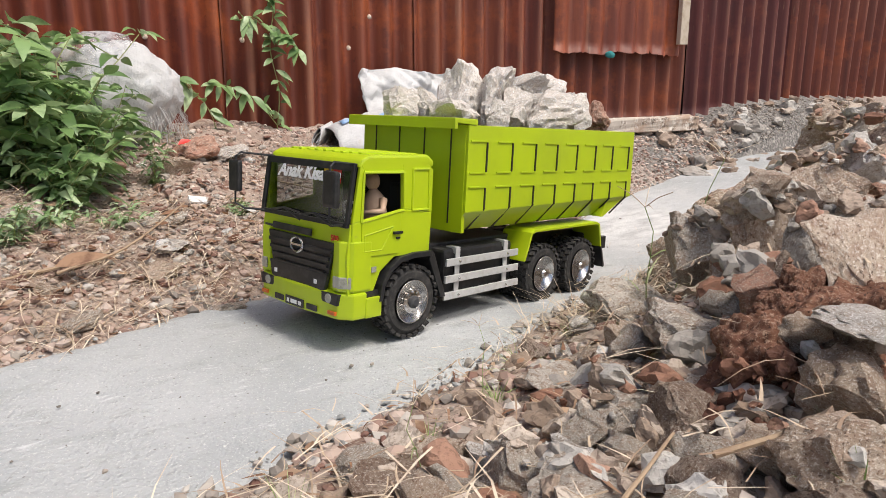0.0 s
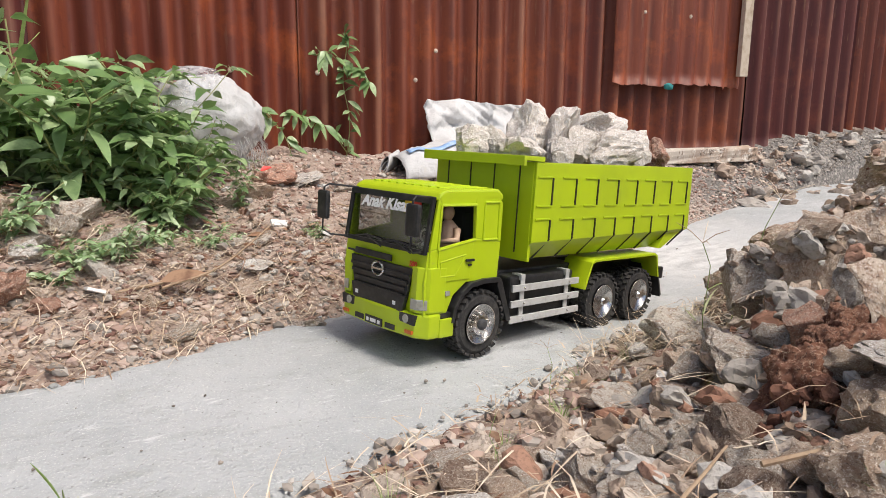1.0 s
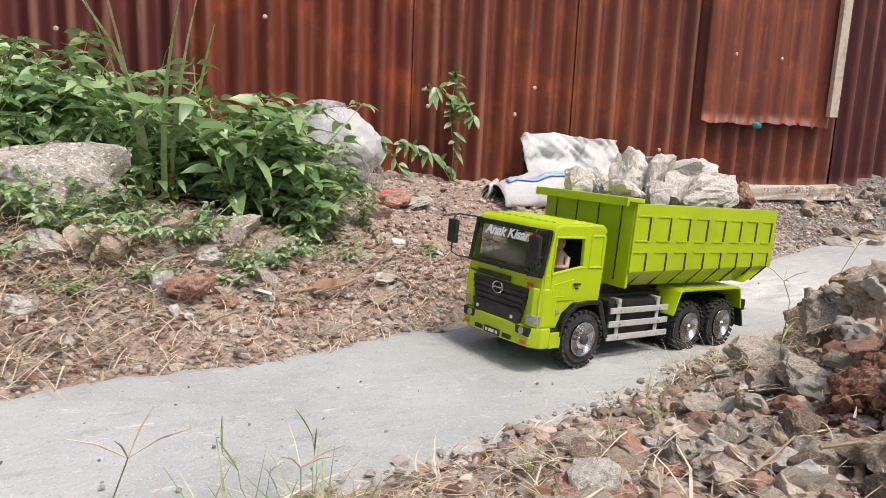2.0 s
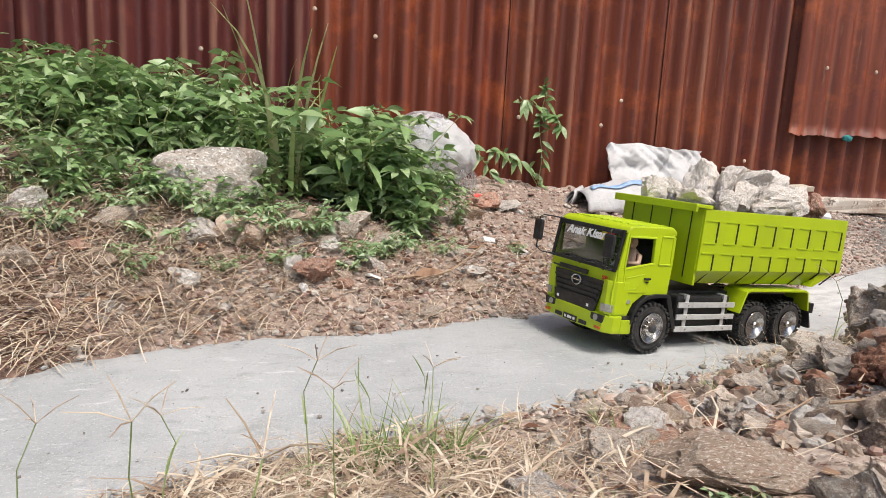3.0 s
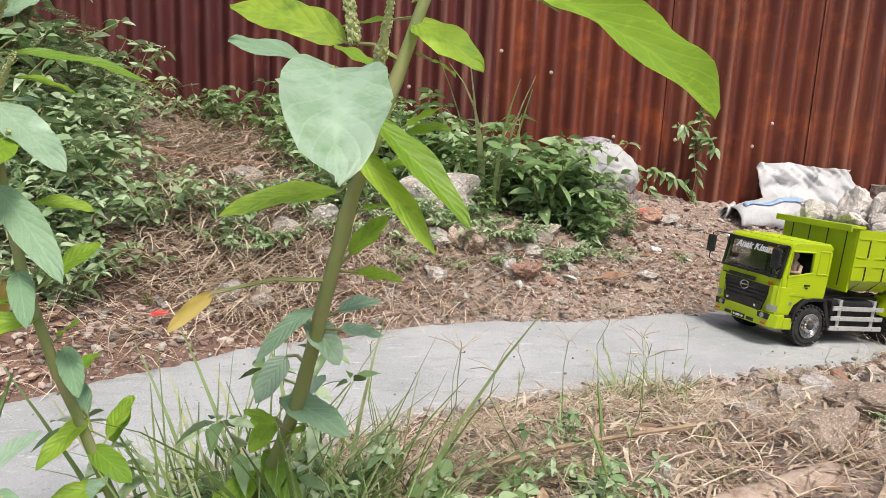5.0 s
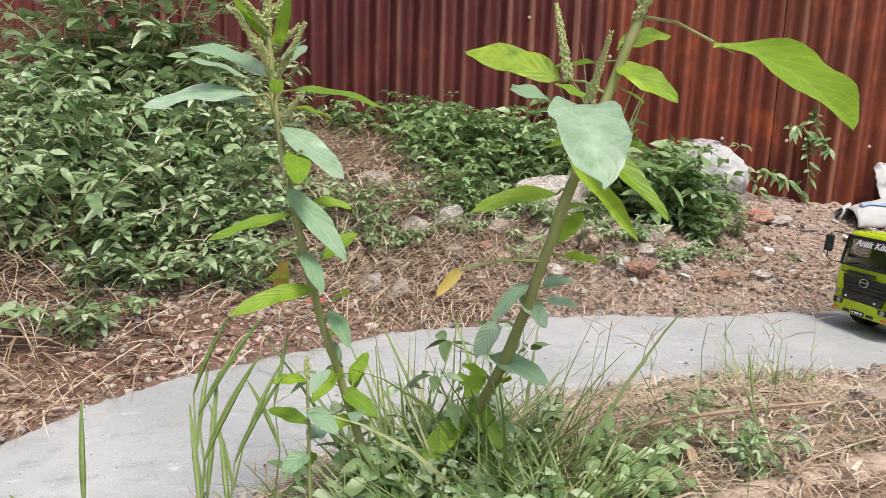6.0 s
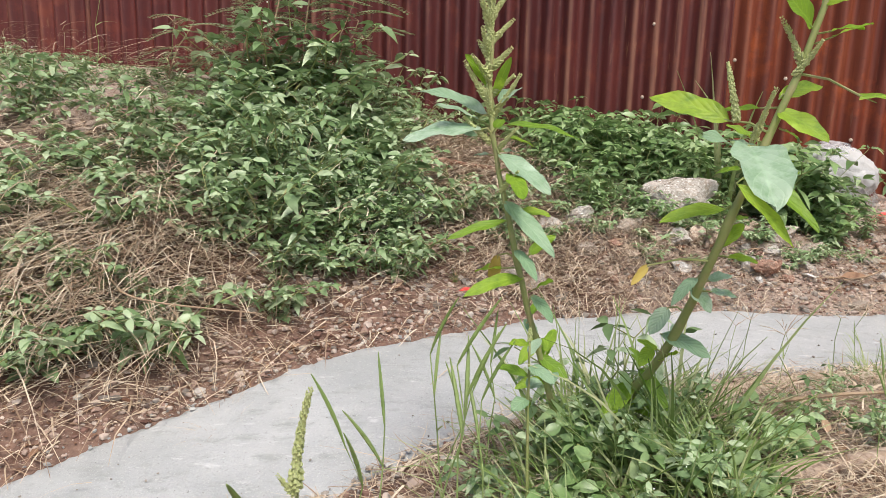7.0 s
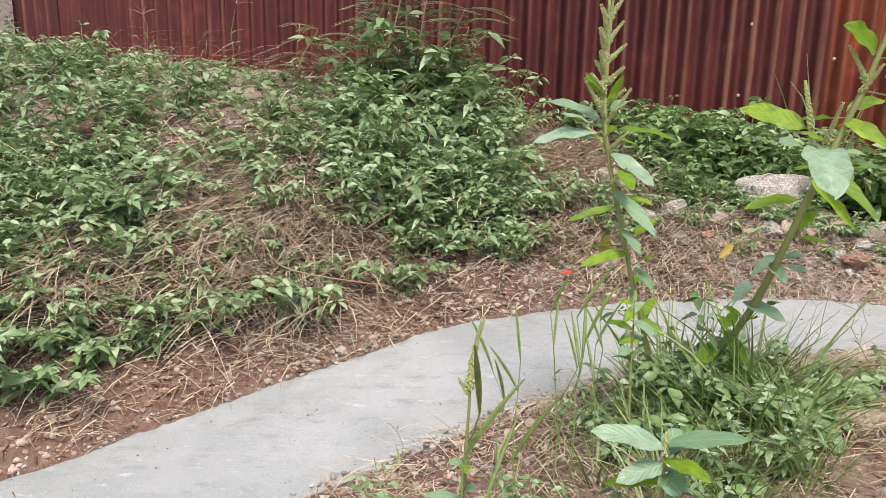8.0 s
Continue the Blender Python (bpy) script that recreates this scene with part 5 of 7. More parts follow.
        for (xa, za), (xb, zb) in zip(((0.07, 0.106), (0.046, 0.106), (0.03, 0.13), (0.07, 0.123)), ((0.046, 0.106), (0.03, 0.13), (0.07, 0.123), (0.07, 0.106))):
            add_tube(f, [(xa, s * (hw + 0.0012), za), (xb, s * (hw + 0.0012), zb)], 0.0007, 4)
        part("door_crease", f, LIME, dr)
        h = bmesh.new()
        add_box(h, 0.018, 0.031, s * (hw + 0.003) - 0.0015, s * (hw + 0.003) + 0.0015, 0.1215, 0.1245, 0.0006)
        add_box(h, 0.02, 0.026, s * (hw + 0.0015) - 0.001, s * (hw + 0.0015) + 0.001, 0.116, 0.118, 0.0004)
        part("door_handle", h, BLACK, dr)
        q = bmesh.new()
        for (xa, za), (xb, zb) in zip(((0.002, 0.146), (0.002, 0.191), (-0.023, 0.191), (-0.024, 0.146)), ((0.002, 0.191), (-0.023, 0.191), (-0.024, 0.146), (0.002, 0.146))):
            add_tube(q, [(xa, s * (hw + 0.0003), za), (xb, s * (hw + 0.0003), zb)], 0.0014, 6)
        part("quarter_panel", q, LIME, t)
        q = bmesh.new()
        add_box(q, 0.053, 0.06, s * (hw + 0.001) - 0.0008, s * (hw + 0.001) + 0.0008, 0.0825, 0.0885, 0.0003)
        part("side_marker", q, LENS, t)
        fd = bmesh.new()
        arc = [(0.05, 0.05), (0.047, 0.068), (0.036, 0.085), (0.02, 0.0955), (-0.002, 0.0985), (-0.03, 0.098)]
        inner = [(0.045, 0.05), (0.042, 0.066), (0.032, 0.081), (0.018, 0.09), (-0.002, 0.0925), (-0.03, 0.092)]
        add_prism(fd, arc + inner[::-1], s * (hw - 0.034), s * (hw + 0.005), "y", 0.0008)
        add_prism(fd, [(-0.028, 0.1), (-0.034, 0.094), (-0.052, 0.05), (-0.056, 0.04), (-0.048, 0.04), (-0.026, 0.088)], s * (hw - 0.034), s * (hw + 0.004), "y", 0.0008)
        add_box(fd, 0.045, 0.07, s * (hw - 0.006) - 0.006, s * (hw - 0.006) + 0.006, 0.056, 0.062, 0.0005)
        part("fender", fd, BLACK, t, "black wheel arch")
    # inside of the cab
    ins = bmesh.new()
    add_box(ins, -0.026, 0.08, -hw + 0.005, hw - 0.005, 0.098, 0.108)
    add_box(ins, 0.06, 0.084, -hw + 0.006, hw - 0.006, 0.108, 0.136, 0.004)
    for y in (-0.042, 0.042):
        add_box(ins, -0.02, 0.012, y - 0.018, y + 0.018, 0.108, 0.122, 0.004)
        add_box(ins, -0.024, -0.014, y - 0.018, y + 0.018, 0.118, 0.172, 0.004)
    add_box(ins, -0.0275, -0.0255, -hw + 0.005, hw - 0.005, 0.1, 0.19)
    add_box(ins, -0.0255, 0.07, -hw + 0.005, hw - 0.005, 0.1905, 0.1925)
    part("cab_inside", ins, DARK, t, "dark cab lining with seats and dashboard")
    st = bmesh.new()
    add_tube(st, [(0.05 + 0.004 * math.sin(a), 0.035 + 0.013 * math.cos(a), 0.143 + 0.011 * math.sin(a)) for a in np.linspace(0, 6.2832, 21)], 0.0013, 5, False)
    add_tube(st, [(0.05, 0.035, 0.143), (0.064, 0.035, 0.13)], 0.002, 6)
    part("steering_wheel", st, WHITE, t)
    # mirrors on bent wire
    for s in (1, -1):
        arm = bmesh.new()
        add_tube(arm, [(0.078, s * 0.072, 0.196), (0.114, s * 0.084, 0.199), (0.12, s * 0.086, 0.195), (0.1205, s * 0.086, 0.142), (0.112, s * 0.08, 0.136), (0.09, s * 0.07, 0.134)], 0.0012, 6)
        a = part("mirror_arm", arm, BLACK, t)
        hd = bmesh.new()
        add_box(hd, 0.116, 0.123, s * 0.087 - 0.0105, s * 0.087 + 0.0105, 0.155, 0.191, 0.0034)
        part("mirror", hd, BLACK, a)
    # side rails of three bars with the tank behind
    for s in (1, -1):
        tk = bmesh.new()
        add_box(tk, -0.195, -0.062, s * 0.055 - 0.018, s * 0.055 + 0.018, 0.04, 0.094, 0.004)
        part("tank", tk, BLACK, t)
        posts = []
        for x in (-0.083, -0.178):
            gd = bmesh.new()
            posts.append(gd)
            add_box(gd, x - 0.004, x + 0.004, s * 0.076 - 0.001, s * 0.076 + 0.001, 0.034, 0.091, 0.0005)
            add_prism(gd, [(x - 0.004, 0.088), (x + 0.004, 0.088), (x + 0.004, 0.096), (x - 0.004, 0.096)], s * 0.06, s * 0.077, "y", 0.0005)
        gg = part("side_guard", posts[0], SILVER, t, "silver guard of three bars")
        part("post", posts[1], SILVER, gg)
        for k in range(3):
            z = 0.038 + 0.0205 * k
            bar = bmesh.new()
            add_box(bar, -0.205 + 0.002 * k, -0.058 - 0.001 * k, s * 0.079 - 0.0015, s * 0.079 + 0.0015, z - 0.0045, z + 0.0045, 0.0006)
            bb = part("bar", bar, SILVER, gg)
            bo = bmesh.new()
            for x in (-0.083, -0.178):
                bmesh.ops.create_uvsphere(bo, u_segments=8, v_segments=5, radius=0.0018, matrix=Matrix.Translation((x, s * 0.0808, z)))
            part("bolt_pair", bo, CHROME, bb)
        mg = bmesh.new()
        ol = [(-0.205, 0.066), (-0.219, 0.104), (-0.228, 0.108), (-0.39, 0.108), (-0.399, 0.104), (-0.409, 0.068)]
        il = [(-0.209, 0.066), (-0.222, 0.1015), (-0.23, 0.104), (-0.388, 0.104), (-0.396, 0.1015), (-0.405, 0.068)]
        add_prism(mg, ol + il[::-1], s * 0.04, s * 0.088, "y", 0.0008)
        part("rear_mudguard", mg, LIME, t, "green rear mudguard")
        mf = bmesh.new()
        add_prism(mf, [(-0.408, 0.07), (-0.411, 0.07), (-0.424, 0.036), (-0.42, 0.034)], s * 0.042, s * 0.087, "y")
        part("mud_flap", mf, BLACK, t)
    # ---- tipper bed
    B = 0.092
    xf, xr = -0.074, -0.478
    zt, zk, zb = 0.2415, 0.14, 0.115
    bo = part("dump_bed", box_mesh(xr + 0.07, xf, -B + 0.024, B - 0.024, zb, zb + 0.005), LIME, t, "green steel tipper bed")
    for s in (1, -1):
        bed = bmesh.new()
        add_prism(bed, [(xf, zk), (xf, zt), (xr + 0.004, zt + 0.004), (xr, zk + 0.005)], s * (B - 0.004), s * B, "y", 0.0006)
        part("side_panel", bed, LIME, bo)
        # the lower part leans in to the floor
        bed = bmesh.new()
        lo = [Vector((xf, s * B, zk)), Vector((xr, s * B, zk + 0.005)), Vector((xr + 0.075, s * (B - 0.024), zb)), Vector((xf, s * (B - 0.024), zb))]
        vs = [bed.verts.new(v) for v in lo]
        vi = [bed.verts.new(v - Vector((0, s * 0.004, -0.003))) for v in lo]
        bed.faces.new(vs), bed.faces.new(vi[::-1])
        for k in range(4):
            bed.faces.new((vs[k], vi[k], vi[(k + 1) % 4], vs[(k + 1) % 4]))
        bmesh.ops.recalc_face_normals(bed, faces=bed.faces[:])
        part("lower_panel", bed, LIME, bo)
    part("headboard", add_prism(bmesh.new(), [(xf + 0.001, zb), (xf + 0.001, zt), (xf - 0.004, zt), (xf - 0.004, zb)], -B + 0.004, B - 0.004, "y"), LIME, bo)
    part("tailgate", add_prism(bmesh.new(), [(xr + 0.003, zk + 0.005), (xr + 0.007, zt - 0.006), (xr + 0.012, zt - 0.006), (xr + 0.078, zb), (xr + 0.072, zb)], -B + 0.005, B - 0.005, "y"), LIME, bo)
    lip = bmesh.new()
    add_prism(lip, [(xf - 0.014, zt), (xf + 0.026, zt + 0.002), (xf + 0.026, zt + 0.0075), (xf - 0.014, zt + 0.007)], -B - 0.001, B + 0.001, "y", 0.001)
    add_prism(lip, [(xf + 0.021, zt - 0.005), (xf + 0.026, zt - 0.005), (xf + 0.026, zt + 0.003), (xf + 0.021, zt + 0.003)], -B - 0.001, B + 0.001, "y", 0.0006)
    part("canopy_lip", lip, LIME, bo)
    for k in range(4):
        y = -0.066 + 0.044 * k
        sm = bmesh.new()
        add_box(sm, xf + 0.0005, xf + 0.0022, y - 0.0007, y + 0.0007, zb + 0.01, zt - 0.004)
        part("front_seam", sm, BLACK, bo)
    step = (xr + 0.022 - (xf - 0.03)) / 7.0
    for s in (1, -1):
        for k in range(8):
            x = xf - 0.034 + step * k
            # raised black strips stand in for the shading along the green panel ribs
            rb = bmesh.new()
            for z0, z1 in ((zt - 0.054, zt - 0.019), (zk + 0.004, zt - 0.073)):
                add_box(rb, x - 0.0009, x + 0.0011, s * B - 0.0006, s * B + 0.0016, z0, z1)
            vs = [Vector((x, s * (B + 0.0008), zk + 0.005)), Vector((x + 0.004, s * (B - 0.0232), zb + 0.001))]
            add_tube(rb, [v + Vector((0, s * 0.0008, -0.0008)) for v in vs], 0.0013, 4)
            part("dark_groove", rb, BLACK, bo)
            for z in (zt - 0.018, zt - 0.055, zt - 0.072):
                part("raised_rib", box_mesh(x, x + 0.03, s * B - 0.0006, s * B + 0.0013, z - 0.0009, z + 0.0009), LIME, bo)
    # the driver doll
    bm = bmesh.new()
    bmesh.ops.create_icosphere(bm, subdivisions=3, radius=0.0085, matrix=Matrix.Translation((0.034, 0.05, 0.176)) @ Matrix.Diagonal((1, 0.9, 1.15, 1)))
    add_tube(bm, [(0.03, 0.05, 0.12), (0.03, 0.05, 0.14), (0.032, 0.05, 0.158), (0.033, 0.05, 0.168)], [0.012, 0.014, 0.012, 0.004], 12)
    add_tube(bm, [(0.03, 0.063, 0.157), (0.036, 0.07, 0.145), (0.052, 0.058, 0.143)], [0.005, 0.0042, 0.003], 8)
    d = new("driver_doll", bpy.data.meshes.new("driver_doll"))
    bm.to_mesh(d.data)
    bm.free()
    d.data.materials.append(SKIN)
    d.data.shade_smooth()
    d.matrix_world = m
    tagged(d, "small plain beige doll seated in the truck's cab", "doll")
    # ---- the load
    load = bmesh.new()
    n = 24
    for i in range(n):
        for j in range(10):
            load.verts.new((xf - 0.008 - 0.37 * i / (n - 1), -B + 0.008 + (2 * B - 0.016) * j / 9, 0.2 + 0.012 * noise.noise((i * 0.9, j * 0.9, 1))))
    load.verts.ensure_lookup_table()
    for i in range(n - 1):
        for j in range(9):
            a = i * 10 + j
            load.faces.new([load.verts[q] for q in (a, a + 1, a + 11, a + 10)])
    bmesh.ops.solidify(load, geom=load.faces[:], thickness=0.05)
    lb = new("stone_dust", bpy.data.meshes.new("stone_dust"))
    load.to_mesh(lb.data)
    load.free()
    lb.data.materials.append(TAN)
    lb.matrix_world = m
    tagged(lb, "earthy stone dust filling the dump bed", "stone dust", kind="stuff")
    for k, x, y, z, sx, sy, sz, rz in [("l", -0.1, -0.06, 0.252, 0.055, 0.05, 0.04, 10), ("l", -0.13, -0.03, 0.252, 0.05, 0.045, 0.042, 60), ("l", -0.115, 0.025, 0.25, 0.065, 0.055, 0.045, 110), ("l", -0.16, -0.01, 0.275, 0.045, 0.05, 0.06, 20),
                                   ("l", -0.19, 0.03, 0.275, 0.06, 0.045, 0.075, 80), ("l", -0.205, 0.06, 0.256, 0.05, 0.04, 0.05, 140), ("l", -0.165, 0.068, 0.246, 0.05, 0.036, 0.034, 0), ("l", -0.23, -0.04, 0.275, 0.08, 0.05, 0.05, 45),
                                   ("l", -0.26, 0.01, 0.29, 0.085, 0.05, 0.045, 160), ("l", -0.285, 0.058, 0.255, 0.095, 0.05, 0.044, 5), ("l", -0.3, -0.05, 0.27, 0.06, 0.06, 0.055, 70), ("l", -0.33, 0.015, 0.278, 0.06, 0.05, 0.06, 130),
                                   ("l", -0.37, 0.05, 0.256, 0.075, 0.055, 0.05, 30), ("l", -0.36, -0.03, 0.27, 0.08, 0.05, 0.05, 100), ("b", -0.43, 0.06, 0.252, 0.04, 0.036, 0.045, 10), ("l", -0.42, 0.0, 0.25, 0.06, 0.05, 0.04, 60),
                                   ("l", -0.42, -0.06, 0.25, 0.06, 0.045, 0.04, 150), ("l", -0.22, -0.075, 0.25, 0.05, 0.03, 0.04, 150)]:
        p = m @ Vector((x, 0.84 * y, z + 0.006))
        stone(k, p, (0.95 * sx, 0.9 * sy, sz), (8 * math.sin(x * 90), 9 * math.cos(y * 80), rz), "truck load")
    return t


build_truck()


# ---------------------------------------------------------------- plants
def add_leaf(V, F, base, d, n, length, width, droop=0.3, fold=0.25, segs=4, peak=0.4, wave=0.0):
    """A leaf folded along its midrib: base, the way it grows, the way its face looks."""
    d = d.normalized()
    s = d.cross(n)
    s = s.normalized() if s.length > 1e-5 else Vector((1, 0, 0))
    n = s.cross(d).normalized()
    k0 = len(V)
    for i in range(segs + 1):
        t = i / segs
        w = width / 2 * (math.sin(math.pi * min(1.0, (t / peak) * 0.5)) if t < peak else math.cos(math.pi / 2 * (t - peak) / (1 - peak)) ** 0.85)
        w = max(w, width * 0.02)
        p = base + d * (length * t) + Vector((0, 0, -droop * length * t * t))
        lift = n * (fold * w)
        rip = n * (wave * width * math.sin(t * 9))
        V += [p - s * w + lift + rip, p, p + s * w + lift - rip]
    for i in range(segs):
        a = k0 + 3 * i
        F += [(a, a + 1, a + 4, a + 3), (a + 1, a + 2, a + 5, a + 4)]


def add_blade(V, F, base, d, length, width, bend, segs=4):
    """A grass blade or straw: a tapering ribbon."""
    d = d.normalized()
    s = d.cross(Vector((0.2, 0.1, 1)))
    s = s.normalized() if s.length > 1e-5 else Vector((1, 0, 0))
    k0 = len(V)
    for i in range(segs + 1):
        t = i / segs
        w = width / 2 * (1 - 0.85 * t ** 1.5)
        p = base + d * (length * t) + bend * (length * t * t)
        V += [p - s * w, p + s * w]
    for i in range(segs):
        a = k0 + 2 * i
        F.append((a, a + 1, a + 3, a + 2))


def curve_points(base, lean, height, n, rng, wob=0.02):
    pts, p = [], Vector(base)
    for i in range(n + 1):
        t = i / n
        pts.append(Vector(base) + Vector((lean[0] * t * t, lean[1] * t * t, height * t)) + Vector((rng.uniform(-wob, wob), rng.uniform(-wob, wob), 0)) * t * height)
    return pts


def weed(name, seed, height, stems, leaf_len, material, label, ratio=0.42, spread=0.5, blossom=False, bushy=0.8):
    """A bushy weed: branching stems with leaves in opposite pairs."""
    rng = random.Random(seed)
    t = thing(name, pose(0, 0, -50), label, "weed")
    bm, V, F = bmesh.new(), [], []
    BV, BF = [], []
    for k in range(stems):
        a = 6.283 * (k + rng.random() * 0.7) / stems
        r = spread * height * rng.uniform(0.3, 1.0)
        h = height * rng.uniform(0.65, 1.05)
        pts = curve_points((0.008 * math.cos(a), 0.008 * math.sin(a), -0.02), (r * math.cos(a), r * math.sin(a)), h, 6, rng, 0.08)
        add_tube(bm, pts, [0.0022 - 0.0002 * i for i in range(len(pts))], 4, False)
        turn = rng.random() * 3
        for i, p in enumerate(pts[1:], 1):
            for q in range(2 if i < 6 else 5):
                ang = turn + i * 1.57 + (3.14159 * q if i < 6 else 1.2566 * q)
                up = rng.uniform(-0.15, 0.4) if i < 6 else rng.uniform(0.0, 0.6)
                d = Vector((math.cos(ang), math.sin(ang), up))
                ll = leaf_len * rng.uniform(0.6, 1.15) * (0.75 if i == 6 else 1)
                b = p + d.normalized() * leaf_len * 0.12
                add_leaf(V, F, b, d, Vector((0, 0, 1)) + 1.0 * Vector((rng.uniform(-1, 1), rng.uniform(-1, 1), 0)), ll, ll * ratio * rng.uniform(0.85, 1.2), rng.uniform(0.15, 0.8), rng.uniform(0.05, 0.3), 4, 0.4)
            if i in (2, 3, 4, 5) and rng.random() < bushy:
                ang = rng.random() * 6.28
                side = Vector((math.cos(ang), math.sin(ang), 0.6))
                tip = p + side * height * 0.22
                add_tube(bm, [p, p + side * height * 0.12, tip], [0.0014, 0.0012, 0.001], 3, False)
                for q in range(6):
                    ang2 = q * 1.05 + rng.random()
                    d = Vector((math.cos(ang2), math.sin(ang2), rng.uniform(-0.1, 0.5)))
                    ll = leaf_len * rng.uniform(0.5, 0.95)
                    add_leaf(V, F, tip - side * height * 0.03 * (q % 3), d, Vector((rng.uniform(-0.9, 0.9), rng.uniform(-0.9, 0.9), 1)), ll, ll * ratio, rng.uniform(0.15, 0.7), 0.2, 4, 0.4)
                if blossom:
                    for q in range(1):
                        c = tip + Vector((rng.uniform(-0.012, 0.012), rng.uniform(-0.012, 0.012), rng.uniform(0.006, 0.02)))
                        k0, s = len(BV), 0.0019
                        BV += [c + Vector(o) * s for o in ((1, 0, 0), (-1, 0, 0), (0, 1, 0), (0, -1, 0), (0, 0, 1), (0, 0, -1))]
                        BF += [tuple(k0 + j for j in f) for f in ((0, 2, 4), (2, 1, 4), (1, 3, 4), (3, 0, 4), (2, 0, 5), (1, 2, 5), (3, 1, 5), (0, 3, 5))]
    tagged(part("stem", bm, STEM, t), kind="stuff")
    tagged(part("foliage", mesh("foliage", V, F, material, True), material, t), kind="stuff")
    if blossom:
        tagged(part("blossom", mesh("blossom", BV, BF, WHITE), WHITE, t, "tiny white flowers"), kind="stuff")
    return t


def tuft(name, seed, blades, length, width, material, label, lean=0.6, category="grass"):
    rng = random.Random(seed)
    t = thing(name, pose(0, 0, -50), label, category)
    V, F = [], []
    for k in range(blades):
        a, r = rng.random() * 6.283, rng.random() ** 0.5 * length * 0.18
        d = Vector((math.cos(a) * rng.uniform(0.1, lean), math.sin(a) * rng.uniform(0.1, lean), 1))
        ll = length * rng.uniform(0.45, 1.1)
        add_blade(V, F, Vector((r * math.cos(a), r * math.sin(a), -0.015)), d, ll, width * rng.uniform(0.6, 1.2), Vector((math.cos(a) * rng.uniform(0, 0.5), math.sin(a) * rng.uniform(0, 0.5), -rng.uniform(0, 0.5))), 5)
    part("foliage", mesh("foliage", V, F, material), material, t)
    return t


def seed_grass(seed, height, thick=1.0, label="thin grass stalk with fingered seed head"):
    rng = random.Random(seed)
    t = thing("grass_stalk", pose(0, 0, -50), label, "grass")
    bm = bmesh.new()
    pts = curve_points((0, 0, -0.02), (rng.uniform(-0.03, 0.03), rng.uniform(-0.03, 0.03)), height, 5, rng, 0.06)
    add_tube(bm, pts, [k * thick for k in (0.0007, 0.0007, 0.0006, 0.0006, 0.0005, 0.0005)], 5)
    part("stalk", bm, GRASS, t)
    bm = bmesh.new()
    for k in range(4 if thick < 1.5 else 2):
        a = k * 1.7 + rng.random()
        if thick < 1.5:
            d = Vector((math.cos(a), math.sin(a), rng.uniform(0.2, 1.2))).normalized()
            add_tube(bm, [pts[-1], pts[-1] + d * 0.02, pts[-1] + d * 0.042 + Vector((0, 0, -0.006))], [0.0004, 0.0006, 0.0003], 4)
        else:
            d = Vector((math.cos(a), math.sin(a), 2.6)).normalized()
            root, n = pts[-1 - k], 16
            spine = [root + d * (0.075 * j / n) + Vector((math.cos(a), math.sin(a), 0)) * 0.012 * (j / n) ** 2 for j in range(n + 1)]
            add_tube(bm, spine, [0.0006] + [0.0022 * math.sin(math.pi * (0.12 + 0.8 * j / n)) * (1.06 if j % 2 else 0.95) for j in range(1, n)] + [0.0004], 6)
    part("seed_head", bm, STRAW if thick < 1.5 else GRASS, t)
    V, F = [], []
    for i in (1, 2, 3):
        a = rng.random() * 6.28
        add_blade(V, F, pts[i], Vector((math.cos(a), math.sin(a), 1.2)), height * 0.35, 0.003, Vector((math.cos(a) * 0.5, math.sin(a) * 0.5, -0.5)), 4)
    part("foliage", mesh("foliage", V, F, GRASS), GRASS, t)
    return t


def plant_copies(sorts, spots, group, lift=0.0):
    """Sets copies of several sorts on the ground; spots are x, y, scale, tilt."""
    for i, (x, y, s) in enumerate(spots):
        rng = random.Random(i * 31 + len(group))
        o = sorts[i % len(sorts)]
        c = copy_thing(o, pose(x, y, ground_at(x, y) + lift, rng.uniform(-9, 9), rng.uniform(-9, 9), rng.uniform(0, 360)) @ Matrix.Scale(s, 4))
        tagged(c, group=group)


def retire(sorts):
    for o in sorts:
        for c in list(o.children_recursive) + [o]:
            bpy.data.objects.remove(c)


def scatter(rng, count, inside, gap):
    out = []
    tries = 0
    while len(out) < count and tries < count * 60:
        tries += 1
        p = inside(rng)
        if p and all((p[0] - q[0]) ** 2 + (p[1] - q[1]) ** 2 > gap * gap for q in out):
            out.append(p)
    return out


# the bush by the sacks
BUSH = [weed("leafy_weed", 40 + i, 0.19 + 0.022 * i, 5, 0.066, LEAF_BRIGHT, "bushy green weed with pointed leaves by the fence", 0.41, 0.55, False, 0.45) for i in range(5)]


def in_bush(rng):
    x, y = rng.uniform(-0.76, 0.06), rng.uniform(1.24, 1.76)
    front = 1.32 if x > -0.2 else (1.44 if x > -0.52 else 1.34)
    return (x, y, rng.uniform(0.55, 1.05) * (0.95 if x < -0.45 else 0.9)) if y > front else None


